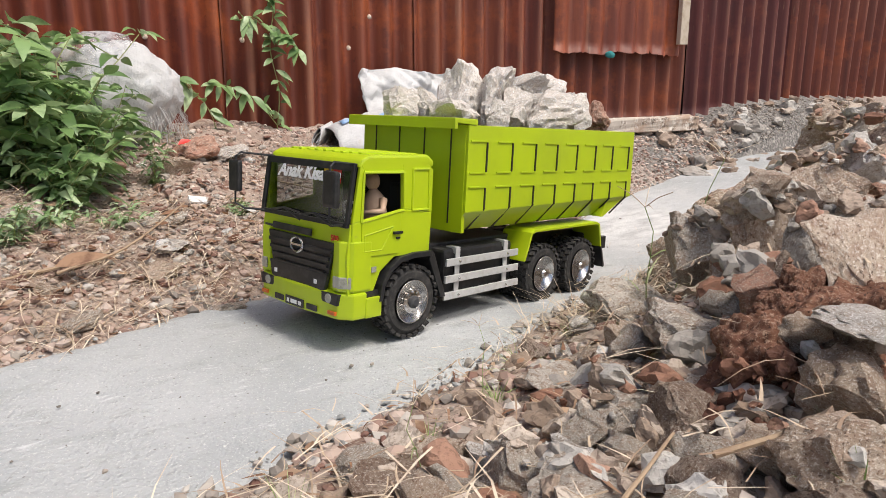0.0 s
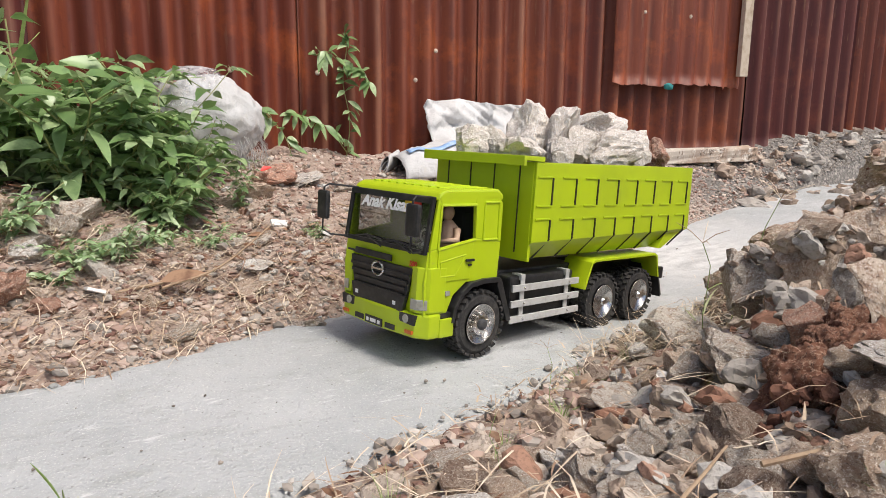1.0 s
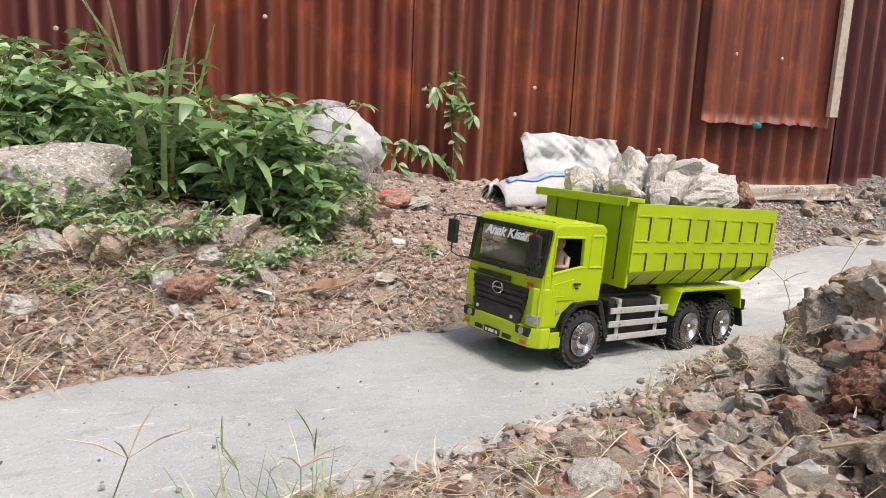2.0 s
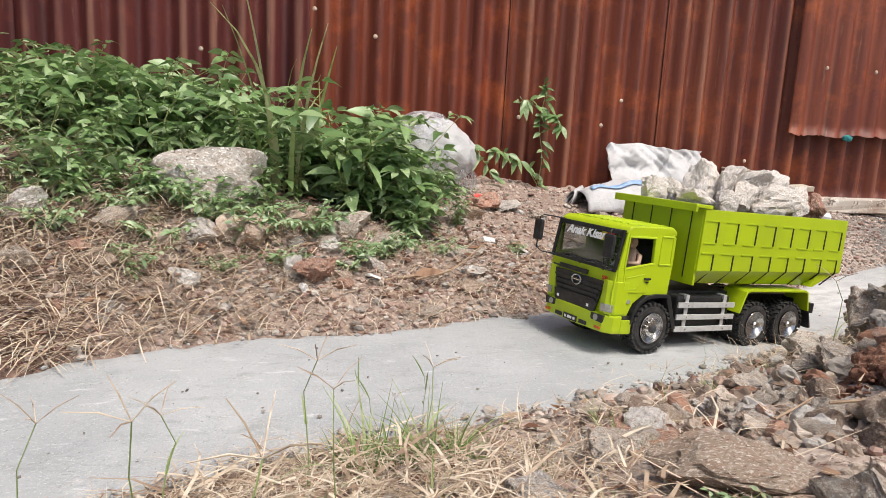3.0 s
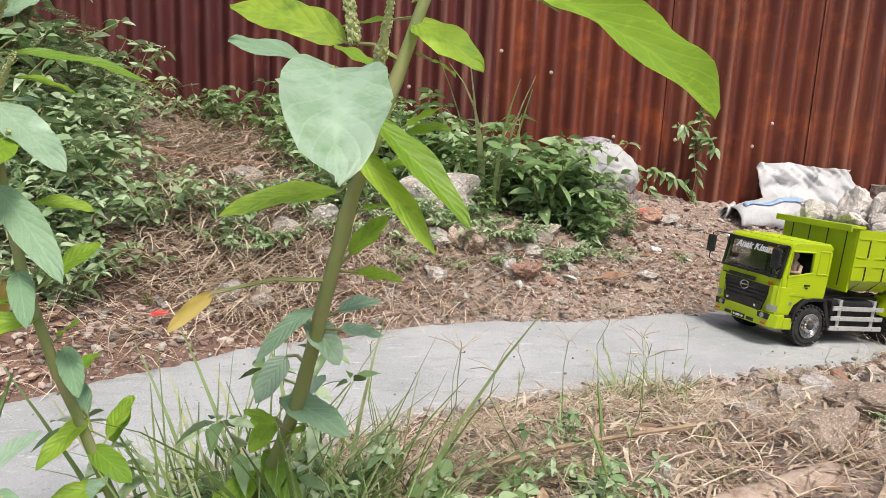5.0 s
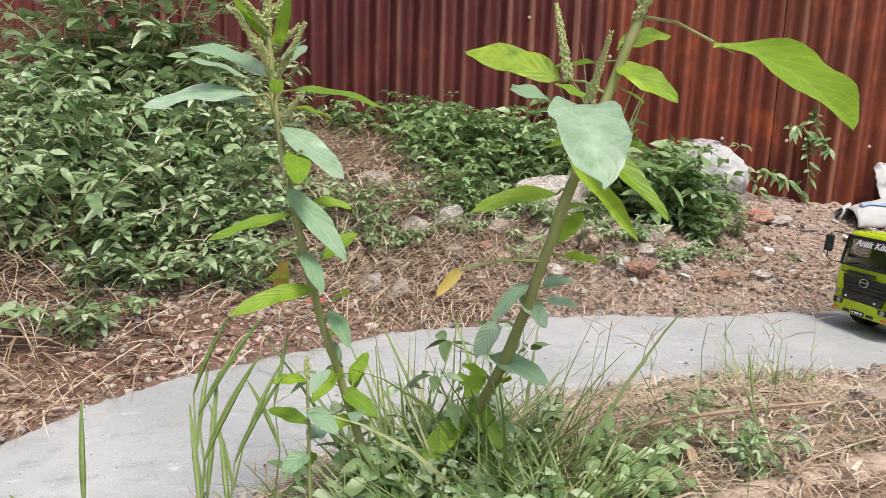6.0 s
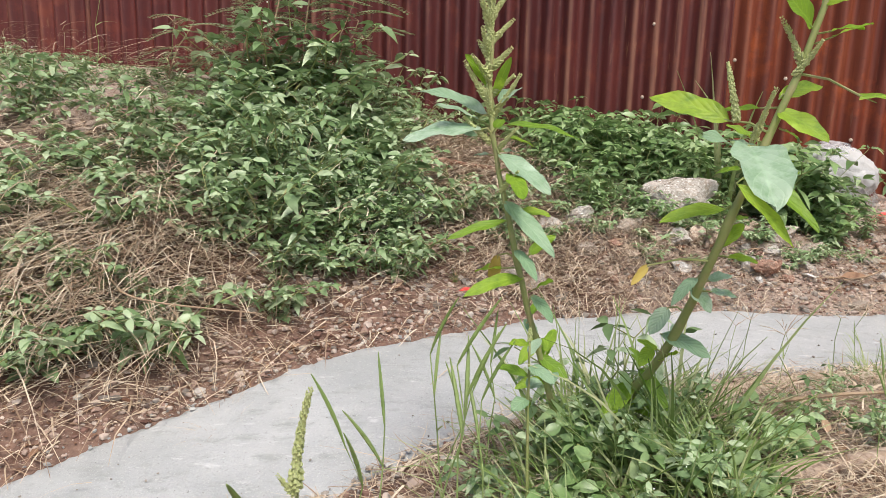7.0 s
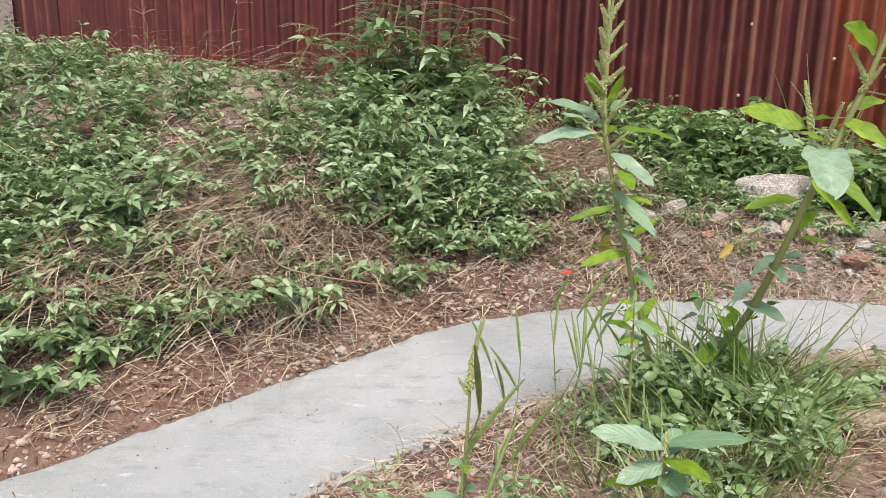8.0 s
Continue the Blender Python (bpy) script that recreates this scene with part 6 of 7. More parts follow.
plant_copies(BUSH, scatter(random.Random(8), 48, in_bush, 0.068), "bush weeds")
plant_copies(BUSH, [(-0.46, 1.47, 1.0), (-0.39, 1.5, 1.05), (-0.32, 1.46, 1.0), (-0.26, 1.42, 0.85), (-0.5, 1.41, 0.8), (-0.36, 1.43, 0.8), (-0.46, 1.19, 0.42), (-0.4, 1.17, 0.36), (-0.33, 1.17, 0.32), (-0.25, 1.2, 0.4), (-0.53, 1.19, 0.42), (-0.58, 1.12, 0.36), (-0.38, 1.3, 0.7), (-0.3, 1.32, 0.75), (-0.46, 1.31, 0.7), (0.05, 1.25, 0.55), (0.07, 1.31, 0.8), (0.1, 1.38, 0.75), (0.11, 1.46, 0.65), (0.05, 1.43, 0.95), (-0.06, 1.3, 0.6), (0.0, 1.32, 0.85), (0.02, 1.37, 1.0), (-0.06, 1.32, 1.15), (0.03, 1.47, 0.9), (-0.02, 1.55, 1.2), (-0.09, 1.44, 1.3), (-0.6, 1.15, 0.5),
                    (-0.64, 1.22, 0.6), (-0.56, 1.26, 0.5), (-0.98, 1.64, 0.8), (-1.0, 1.72, 0.7), (-0.84, 1.66, 0.9)], "bush weeds")
retire(BUSH)

# low weeds spread over the bank
HILL = [weed("low_weed", 60 + i, 0.12 + 0.022 * i, 5, 0.048, LEAF, "low green weed with small white flowers on the bank", 0.42, 0.85, True, 0.55) for i in range(6)]
BARE = [(-1.8, 0.63, 0.21), (-1.73, 0.78, 0.12), (-1.74, 0.41, 0.17), (-1.48, 0.46, 0.16), (-1.68, 0.48, 0.2), (-1.55, 0.58, 0.16), (-1.48, 0.42, 0.12), (-1.62, 0.3, 0.1), (-1.86, 0.14, 0.1), (-1.32, 0.5, 0.14), (-1.2, 0.62, 0.12), (-1.08, 1.0, 0.1), (-0.95, 1.25, 0.2), (-1.0, 1.5, 0.17), (-0.82, 1.05, 0.12)]


def in_hill(rng):
    x, y = rng.uniform(-3.7, -1.05), rng.uniform(-0.3, 1.76)
    d, side, _ = by_road(x, y)
    if side[0] < 0 or d[0] < 0.15:
        return None
    if any((x - a) ** 2 + (y - c) ** 2 < 1.3 * r * r for a, c, r in BARE) and rng.random() < 0.96:
        return None
    if d[0] < 0.34 and rng.random() < 0.6:
        return None
    return (x, y, rng.uniform(0.5, 1.1) * (0.5 if y > 1.1 and x < -1.8 else 1.0))


plant_copies(HILL, scatter(random.Random(9), 285, in_hill, 0.058), "bank weeds")
plant_copies(HILL, [(-1.12, 0.86, 0.9), (-1.2, 0.8, 0.9), (-1.22, 0.94, 1.1), (-1.3, 1.02, 1.2), (-1.4, 1.08, 1.3), (-1.46, 1.25, 1.7), (-1.34, 1.2, 1.4), (-1.56, 1.1, 1.6), (-1.6, 1.22, 1.8), (-1.5, 1.15, 1.7), (-1.42, 1.35, 1.5), (-1.66, 1.3, 1.6), (-1.3, 1.3, 1.3), (-1.24, 1.15, 1.2), (-0.78, 0.9, 0.4), (-1.3, 0.68, 0.7), (-0.45, 0.95, 0.3), (0.2, 1.4, 0.4), (-0.98, 0.9, 0.6)], "bank weeds")


def on_slope(rng):
    x, y = rng.uniform(-1.45, -1.06), rng.uniform(0.5, 0.95)
    d, side, _ = by_road(x, y)
    return (x, y, rng.uniform(0.7, 1.15)) if side[0] > 0 and 0.2 < d[0] < 0.48 else None


plant_copies(HILL, scatter(random.Random(29), 14, on_slope, 0.08), "bank weeds")
CREEP = [weed("creeping_weed", 160 + i, 0.075 + 0.012 * i, 7, 0.034, LEAF, "creeping green weed in dry straw on the bank", 0.45, 1.5, False, 0.5) for i in range(4)]


def in_fringe(rng):
    x, y = rng.uniform(-2.6, -0.55), rng.uniform(-0.5, 1.3)
    d, side, _ = by_road(x, y)
    if side[0] < 0 or d[0] < 0.13 or d[0] > 0.75 or (x > -0.95 and d[0] < 0.3) or (x > -1.14 and y > 0.93):
        return None
    if any((x - a) ** 2 + (y - c) ** 2 < r * r for a, c, r in BARE) and rng.random() < 0.8:
        return None
    return (x, y, rng.uniform(0.7, 1.3))


plant_copies(CREEP, scatter(random.Random(19), 160, in_fringe, 0.058), "creeping weeds")
plant_copies(CREEP, [(-0.78, 1.16, 0.8), (-0.88, 1.06, 0.8), (-0.62, 1.16, 1.0), (-0.8, 0.98, 0.8), (-0.72, 0.96, 0.8), (-1.0, 1.06, 0.9), (-0.66, 1.08, 0.7), (-0.58, 1.02, 0.5), (-0.5, 1.12, 0.7), (-0.43, 1.06, 0.6), (-0.36, 1.15, 0.7), (-0.28, 1.1, 0.6), (-0.22, 1.06, 0.5), (-0.15, 1.16, 0.7), (-0.72, 0.95, 0.6), (-0.82, 0.92, 0.6), (-0.32, 1.02, 0.4), (-0.07, 1.1, 0.5), (-0.45, 1.2, 0.5), (-0.3, 1.22, 0.45), (-0.18, 1.22, 0.6), (-0.55, 1.2, 0.6), (-0.25, 1.16, 0.6), (-0.02, 1.13, 0.5), (0.03, 1.18, 0.5), (-0.1, 1.06, 0.35), (0.12, 1.2, 0.35), (0.3, 1.24, 0.25)], "creeping weeds")
retire(CREEP)
# small ones on the near side
LOW = [weed("broad_weed", 260 + i, 0.07 + 0.015 * i, 5, 0.042, LEAF_BRIGHT, "low weed with broad oval leaves in the grass", 0.62, 0.9, False, 0.3) for i in range(3)]
plant_copies(LOW, [(-0.62, -0.12, 0.8), (-0.47, -0.12, 0.7), (-0.58, -0.06, 0.8), (-0.56, -0.28, 0.6), (-0.72, -0.34, 0.6), (-0.4, -0.02, 0.6), (-0.3, 0.06, 0.4), (-0.52, 0.02, 0.8)], "broad weeds")
retire(LOW)
plant_copies(HILL, [(-0.6, 0.0, 0.8), (-0.54, -0.06, 0.6), (-0.66, -0.04, 0.6), (-0.58, 0.05, 0.8), (-0.55, -0.22, 0.4), (-0.65, -0.4, 0.4), (-0.5, -0.4, 0.35), (-0.72, -0.06, 0.45), (-0.5, 0.04, 0.45), (-0.36, 0.05, 0.35), (-0.52, -0.12, 0.4), (-0.3, 0.0, 0.3), (-0.68, -0.16, 0.4), (-0.76, -0.3, 0.4), (-0.6, -0.3, 0.4), (-0.5, -0.22, 0.4), (-0.92, -0.32, 0.4), (-0.28, 0.2, 0.25), (0.05, 0.16, 0.22)], "near weeds")
retire(HILL)

# grass
GREEN = [tuft("grass_tuft", 80 + i, 42, 0.105 + 0.02 * i, 0.0044, GRASS, "tuft of long green grass beside the track", 0.7) for i in range(3)]


def near_bank(x0, x1, y0, y1, least):
    def inside(rng):
        x, y = rng.uniform(x0, x1), rng.uniform(y0, y1)
        d, side, _ = by_road(x, y)
        return (x, y, rng.uniform(0.5, 1.0)) if side[0] < 0 and d[0] > least else None
    return inside


plant_copies(GREEN, scatter(random.Random(10), 15, near_bank(-0.72, -0.46, -0.12, 0.12, 0.08), 0.05) + [(x, y, 0.36 * s) for x, y, s in scatter(random.Random(20), 16, near_bank(-0.2, 0.1, 0.0, 0.4, 0.05), 0.06)], "grass tufts")
plant_copies(GREEN, [(x, y, s) for x, y, s in ((-0.12, 0.4, 0.62), (-0.15, 0.4, 0.7), (-0.09, 0.4, 0.6), (-0.17, 0.42, 0.5), (-0.13, 0.43, 0.55), (-0.06, 0.44, 0.3), (-0.2, 0.28, 0.3), (0.1, 0.45, 0.25), (0.38, 0.6, 0.22), (0.52, 0.68, 0.25), (0.3, 0.53, 0.2), (0.29, 0.25, 0.35),
                                           (0.22, 0.5, 0.2), (-0.53, 0.02, 1.4), (-0.57, 0.06, 1.35), (-0.5, 0.06, 0.8), (-0.6, 0.02, 1.3), (-0.62, 0.09, 1.2), (-0.55, -0.03, 1.3), (-0.47, 0.02, 0.8), (-0.44, 0.08, 0.5), (-0.66, 0.04, 1.0), (-0.48, -0.06, 1.1), (-0.4, 0.1, 0.4), (-0.36, 0.08, 0.4), (-0.3, 0.14, 0.4), (-0.58, -0.1, 0.9), (-0.64, -0.08, 0.8), (-0.7, -0.2, 0.7), (-0.62, -0.24, 0.8), (-0.55, -0.2, 0.8), (-0.78, -0.4, 0.7), (-0.68, -0.36, 0.7), (-0.6, -0.4, 0.7), (-0.52, -0.34, 0.7), (-0.58, -0.3, 0.9), (-0.5, -0.26, 0.8), (-0.62, -0.32, 0.8), (-0.54, -0.14, 1.2), (-0.5, -0.18, 1.1), (-0.6, -0.16, 1.1), (-0.45, -0.06, 0.6), (-0.57, -0.02, 1.5), (-0.52, 0.0, 1.5), (-0.62, -0.02, 1.35), (-0.55, -0.08, 1.4), (-0.49, -0.12, 0.9), (-0.5, -0.04, 1.3), (-0.65, -0.12, 1.0), (-0.56, -0.25, 0.8), (-0.48, -0.22, 0.7), (-0.88, -0.35, 0.4), (-0.72, -0.42, 0.6), (0.3, 1.27, 0.22), (0.35, 1.2, 0.2), (-0.1, 1.12, 0.3), (-0.9, 0.74, 0.3), (-1.25, 0.55, 0.4))], "grass tufts")
retire(GREEN)
DRY = [tuft("dry_grass", 90 + i, 60, 0.055 + 0.012 * i, 0.0013, STRAW, "clump of dry straw coloured grass", 2.4) for i in range(3)]
plant_copies(DRY, scatter(random.Random(11), 70, near_bank(-0.75, 0.0, -0.1, 0.6, 0.04), 0.04), "dry grass clumps")
plant_copies(DRY, scatter(random.Random(12), 9, lambda r: (r.uniform(0.5, 0.75), r.uniform(0.62, 0.75), r.uniform(0.7, 1.1)), 0.03), "dry grass clumps")
plant_copies(DRY, scatter(random.Random(13), 60, lambda r: (r.uniform(-1.15, -0.6), r.uniform(0.85, 1.6), r.uniform(0.7, 1.2)), 0.05), "dry grass clumps")
plant_copies(DRY, scatter(random.Random(14), 70, lambda r: (r.uniform(-2.0, -1.2), r.uniform(0.2, 0.75), r.uniform(0.8, 1.4)), 0.05), "dry grass clumps")
plant_copies(DRY, scatter(random.Random(15), 34, lambda r: (r.uniform(-0.75, 0.05), r.uniform(0.95, 1.25), r.uniform(0.5, 0.9)), 0.05), "dry grass clumps")
plant_copies(DRY, scatter(random.Random(16), 34, near_bank(-0.72, -0.2, -0.35, 0.2, 0.06), 0.04), "dry grass clumps")
retire(DRY)
WISP = [tuft("dry_shrub", 190 + i, 26, 0.2, 0.003, TWIG, "tangle of dry brown stems against the fence", 1.1, "shrub") for i in range(2)]
plant_copies(WISP, [(-0.96, 1.66, 0.9), (-0.9, 1.62, 0.8), (-1.04, 1.6, 0.7), (-2.3, 1.55, 0.8), (-2.75, 1.6, 0.9)], "dry shrubs")
retire(WISP)
STALKS = [seed_grass(100 + i, 0.14 + 0.02 * i) for i in range(3)]
plant_copies(STALKS, [(-0.315, 0.31, 0.8), (-0.21, 0.32, 0.8), (-0.49, 0.27, 0.9), (-0.11, 0.435, 0.5), (-0.4, 0.28, 0.8), (-0.42, 0.2, 0.9), (0.18, 0.44, 0.5), (0.3, 0.55, 0.4),
                      (-0.95, -0.6, 0.95), (-0.935, -0.59, 0.85), (-0.87, -0.545, 0.7), (-0.85, -0.3, 0.8), (-0.95, -0.2, 0.8), (-0.9, -0.4, 0.7), (-0.3, 0.15, 0.8), (-0.25, 0.1, 0.9), (-0.2, 0.2, 0.7), (-0.13, 0.25, 0.6), (-0.35, 0.1, 0.9), (-2.9, 1.6, 1.6), (-2.5, 1.65, 1.8), (-2.2, 1.65, 1.7), (0.55, 0.6, 0.9), (0.62, 0.62, 1.0)], "seed grasses")
retire(STALKS)
CULMS = [seed_grass(300 + i, 0.22, 1.6, "green grass stalk with narrow upright seed spikes") for i in range(4)]
plant_copies(CULMS, [(-0.783, -0.48, 1.1), (-0.77, -0.5, 0.9), (-0.75, -0.2, 0.92), (-0.735, -0.19, 0.95), (-0.707, -0.196, 0.8), (-0.813, -0.24, 0.85),
                     (-0.793, -0.23, 0.85), (-0.759, -0.1, 0.9), (-0.725, -0.09, 0.8), (-0.33, -0.06, 0.5), (-0.774, -0.12, 0.85), (-0.126, 0.48, 0.36), (-0.084, 0.475, 0.33)], "stout grasses")
retire(CULMS)
tall = tuft("tall_grass", 7, 11, 0.52, 0.012, GRASS, "tall arching green grass in the bush", 0.22)
tall.matrix_world = pose(-0.205, 1.43, ground_at(-0.205, 1.43) + 0.03, 0, 0, 40)
lone = tuft("tall_grass", 17, 4, 0.24, 0.006, GRASS, "few long green grass blades near the camera's way", 0.3)
lone.matrix_world = pose(-0.515, -0.05, ground_at(-0.515, -0.05), 0, 0, 200)


def straw(name, count, spots, length, label, seed, lift=0.016, thick=0.0014, material=STRAW):
    """Fallen straw lying criss-cross over the ground, one mesh."""
    rg = random.Random(seed)
    V, F = [], []
    xs, ys = [], []
    while len(xs) < count:
        x, y = spots(rg)
        xs.append(x)
        ys.append(y)
    d, side, zr = by_road(np.array(xs), np.array(ys))
    z = np.where(d < 0, zr + 0.006, land(np.array(xs), np.array(ys)))
    for x, y, h, dd in zip(xs, ys, z, d):
        if dd < 0.0 and rg.random() < 0.997:
            continue
        a = rg.random() * 6.283
        ll = length * rg.uniform(0.3, 1.3)
        dr = Vector((math.cos(a), math.sin(a), rg.uniform(-0.1, 0.35)))
        add_blade(V, F, Vector((x, y, h + lift * rg.random() ** 1.5 + 0.001)), dr, ll, thick * rg.uniform(0.5, 1.4), Vector((rg.uniform(-0.4, 0.4), rg.uniform(-0.4, 0.4), -rg.uniform(0.1, 0.5))), 3)
    return tagged(new(name, mesh(name, V, F, material)), label, "straw", kind="stuff")


def around(spots, spread):
    def pick(r):
        x, y, s = r.choice(spots)
        return x + r.gauss(0, s * spread), y + r.gauss(0, s * spread)
    return pick


straw("fallen_straw", 9500, lambda r: (r.triangular(-0.8, 0.22, -0.3), r.uniform(-0.15, 0.52)), 0.06, "dry straw strewn over the near bank", 1, 0.02)
straw("fallen_straw", 700, lambda r: (r.triangular(-0.6, 0.15, -0.2), r.uniform(-0.1, 0.46)), 0.09, "broad pale straw blades on the near bank", 41, 0.03, 0.0032)
straw("fallen_straw", 8000, lambda r: (r.uniform(-0.9, 1.3), r.uniform(0.85, 1.65)), 0.045, "thin dry straw strewn over the brown bank", 2, 0.012, 0.0014)
straw("fallen_straw", 9000, lambda r: (r.triangular(-1.0, -0.12, -0.75), r.uniform(0.74, 1.25)), 0.07, "thin dry straw strewn over the brown bank", 7, 0.025, 0.0022)
straw("fallen_straw", 9000, lambda r: (r.gauss(-0.95, 0.15), r.gauss(1.3, 0.26)), 0.09, "heap of dry straw on the bank", 3, 0.07, 0.0028)
straw("fallen_straw", 9000, lambda r: (r.uniform(-2.3, -0.6), r.uniform(-0.1, 1.05)), 0.08, "dry straw strewn between weeds", 4, 0.03, 0.0026)
straw("fallen_straw", 9000, around(BARE[:9], 0.6), 0.13, "tangle of dry straw on the bank", 8, 0.07, 0.003)
straw("bark_crumbs", 5500, lambda r: (r.uniform(-1.3, 1.2), r.uniform(0.72, 1.6)), 0.016, "dark crumbs of bark and dead stems on the bank", 31, 0.007, 0.0034, LITTER)
straw("bark_crumbs", 3500, lambda r: (r.uniform(-2.1, -0.9), r.uniform(-0.4, 0.9)), 0.022, "dark crumbs of bark and dead stems on the bank", 32, 0.008, 0.004, LITTER)
straw("bark_crumbs", 2500, lambda r: (r.uniform(-0.8, 0.9), r.uniform(-0.3, 0.65)), 0.016, "dark crumbs of dead stems in the near straw", 33, 0.012, 0.0032, LITTER)
straw("fallen_straw", 2600, lambda r: (r.uniform(-3.0, -1.05), r.uniform(0.1, 1.7)), 0.16, "long dry stems lying among the bank weeds", 10, 0.16, 0.0026)
straw("fallen_straw", 3500, lambda r: (r.uniform(-0.55, 0.5), r.uniform(0.88, 1.28)), 0.06, "thin dry straw before the bush", 11, 0.018, 0.0017)
straw("fallen_straw", 3200, lambda r: (r.uniform(-1.1, -0.3), r.uniform(-0.45, 0.2)), 0.07, "dry straw under the near plants", 5)
straw("fallen_straw", 800, lambda r: (r.gauss(0.62, 0.1), r.gauss(0.68, 0.05)), 0.06, "dry grass stems at the track's edge", 6, 0.035)
straw("fallen_straw", 900, lambda r: (r.uniform(0.1, 0.9), r.uniform(0.25, 0.65)), 0.04, "dry straw caught between the rubble", 9, 0.05)


def litter(count, spots, seed, label):
    rg = random.Random(seed)
    V, F = [], []
    for _ in range(count):
        x, y = spots(rg)
        d, _, zr = by_road(x, y)
        if d[0] < 0.01:
            continue
        a = rg.random() * 6.28
        ll = rg.uniform(0.01, 0.03)
        add_leaf(V, F, Vector((x, y, ground_at(x, y) + rg.uniform(0.003, 0.012))), Vector((math.cos(a), math.sin(a), rg.uniform(-0.2, 0.3))), Vector((rg.uniform(-0.5, 0.5), rg.uniform(-0.5, 0.5), 1)), ll, ll * 0.45, rg.uniform(-0.3, 0.3), rg.uniform(-0.2, 0.5), 3)
    return tagged(new("leaf_litter", mesh("leaf_litter", V, F, LITTER)), label, "dead leaves", kind="stuff")


litter(700, lambda r: (r.uniform(-1.3, 0.4), r.uniform(0.8, 1.4)), 1, "small dead brown leaves on the bank")
litter(900, lambda r: (r.uniform(-2.6, -0.9), r.uniform(0.0, 1.6)), 3, "dead brown leaves lying among the bank weeds")
litter(260, lambda r: (r.uniform(-0.9, 0.4), r.uniform(-0.2, 0.6)), 2, "small dead brown leaves in the straw")


def single_leaf(name, at, d, n, length, width, material, label, fold=0.2, droop=0.1):
    V, F = [], []
    add_leaf(V, F, Vector((0, 0, 0)), Vector(d), Vector(n), length, width, droop, fold, 8, 0.4, 0.01)
    ob = new(name, mesh(name, V, F, material, True))
    ob.location = at
    return tagged(ob, label, "leaf", "fallen leaves")


single_leaf("fallen_leaf", (0.02, 1.045, 0.075), (1, 0.1, 0.2), (0, -0.5, 1), 0.06, 0.026, LITTER, "curled dry brown leaf on the soil")

single_leaf("red_scrap", (-0.88, 0.68, ground_at(-0.88, 0.68) + 0.02), (1, 0.2, 0.2), (0, -0.5, 1), 0.035, 0.012, RED, "small red plastic scrap in the straw", 0.5)
single_leaf("red_scrap", (0.255, 1.47, ground_at(0.255, 1.47) + 0.03), (1, 0.1, 0.4), (0, -0.7, 1), 0.026, 0.013, RED, "small red plastic scrap beside the sack", 0.5)

# twigs and sticks
for pts, r, text in [([(0.24, 0.292, 0.124), (0.268, 0.28, 0.13), (0.3, 0.268, 0.137)], 0.0018, "pale dry stick across the rubble"), ([(0.2, 0.308, 0.104), (0.228, 0.317, 0.109), (0.255, 0.325, 0.115)], 0.0013, "pale dry stick across the rubble"),
                     ([(0.02, 1.03, 0.07), (0.1, 1.06, 0.085), (0.2, 1.17, 0.12)], 0.002, "thin dry twig on the bank"), ([(-0.1, 1.03, 0.06), (0.02, 1.06, 0.07), (0.08, 1.05, 0.078)], 0.003, "thin dry twig on the bank"),
                     ([(0.35, 1.28, 0.135), (0.5, 1.2, 0.1), (0.6, 1.19, 0.1)], 0.0018, "thin dry twig on the bank"), ([(-1.1, 1.28, max(0.3, ground_at(-1.1, 1.28) + 0.03)), (-0.95, 1.27, max(0.295, ground_at(-0.95, 1.27) + 0.03)), (-0.78, 1.255, max(0.288, ground_at(-0.78, 1.255) + 0.025))], 0.009, "rusty iron rod lying on the straw heap"),
                     ([(-1.5, 0.35, 0.12), (-1.4, 0.3, 0.1), (-1.22, 0.4, 0.06)], 0.0025, "dry branch hanging over the bank"), ([(-1.48, 0.5, 0.2), (-1.45, 0.36, 0.1), (-1.47, 0.25, 0.05)], 0.002, "dry branch hanging over the bank"),
                     ([(-0.42, 0.05, 0.115), (-0.3, 0.1, 0.12), (-0.18, 0.12, 0.13)], 0.003, "dry branch hanging over the bank")]:
    bm = bmesh.new()
    fine = spline([p for p in pts], 5)
    add_tube(bm, [Vector(p) + Vector((noise.noise(Vector(p) * 30), noise.noise(Vector(p) * 31 + Vector((3, 3, 3))), 0)) * r for p in fine], [r * (1 - 0.4 * i / len(fine)) for i in range(len(fine))], 6)
    ob = new("twig" if r < 0.008 else "iron_rod", bpy.data.meshes.new("twig"))
    bm.to_mesh(ob.data)
    bm.free()
    ob.data.materials.append(TWIG if r < 0.008 else BRICK)
    tagged(ob, text, "twig" if r < 0.008 else "rod", "twigs" if r < 0.008 else "")
# bare log near the camera's way
bm = bmesh.new()
lp = spline([(-0.43, -0.085, 0.092), (-0.35, -0.05, 0.094), (-0.24, 0.0, 0.1), (-0.08, 0.06, 0.108)], 8)
add_tube(bm, [Vector(p) + 0.003 * Vector((noise.noise(Vector(p) * 20), noise.noise(Vector(p) * 23), 0)) for p in lp], [0.0145 + 0.003 * noise.noise(Vector(p) * 40) for p in lp], 14)
log = new("bare_log", bpy.data.meshes.new("bare_log"))
bm.to_mesh(log.data)
bm.free()
log.data.materials.append(BARK)
log.data.shade_smooth()
tagged(log, "short bare pinkish brown log in the grass", "log")


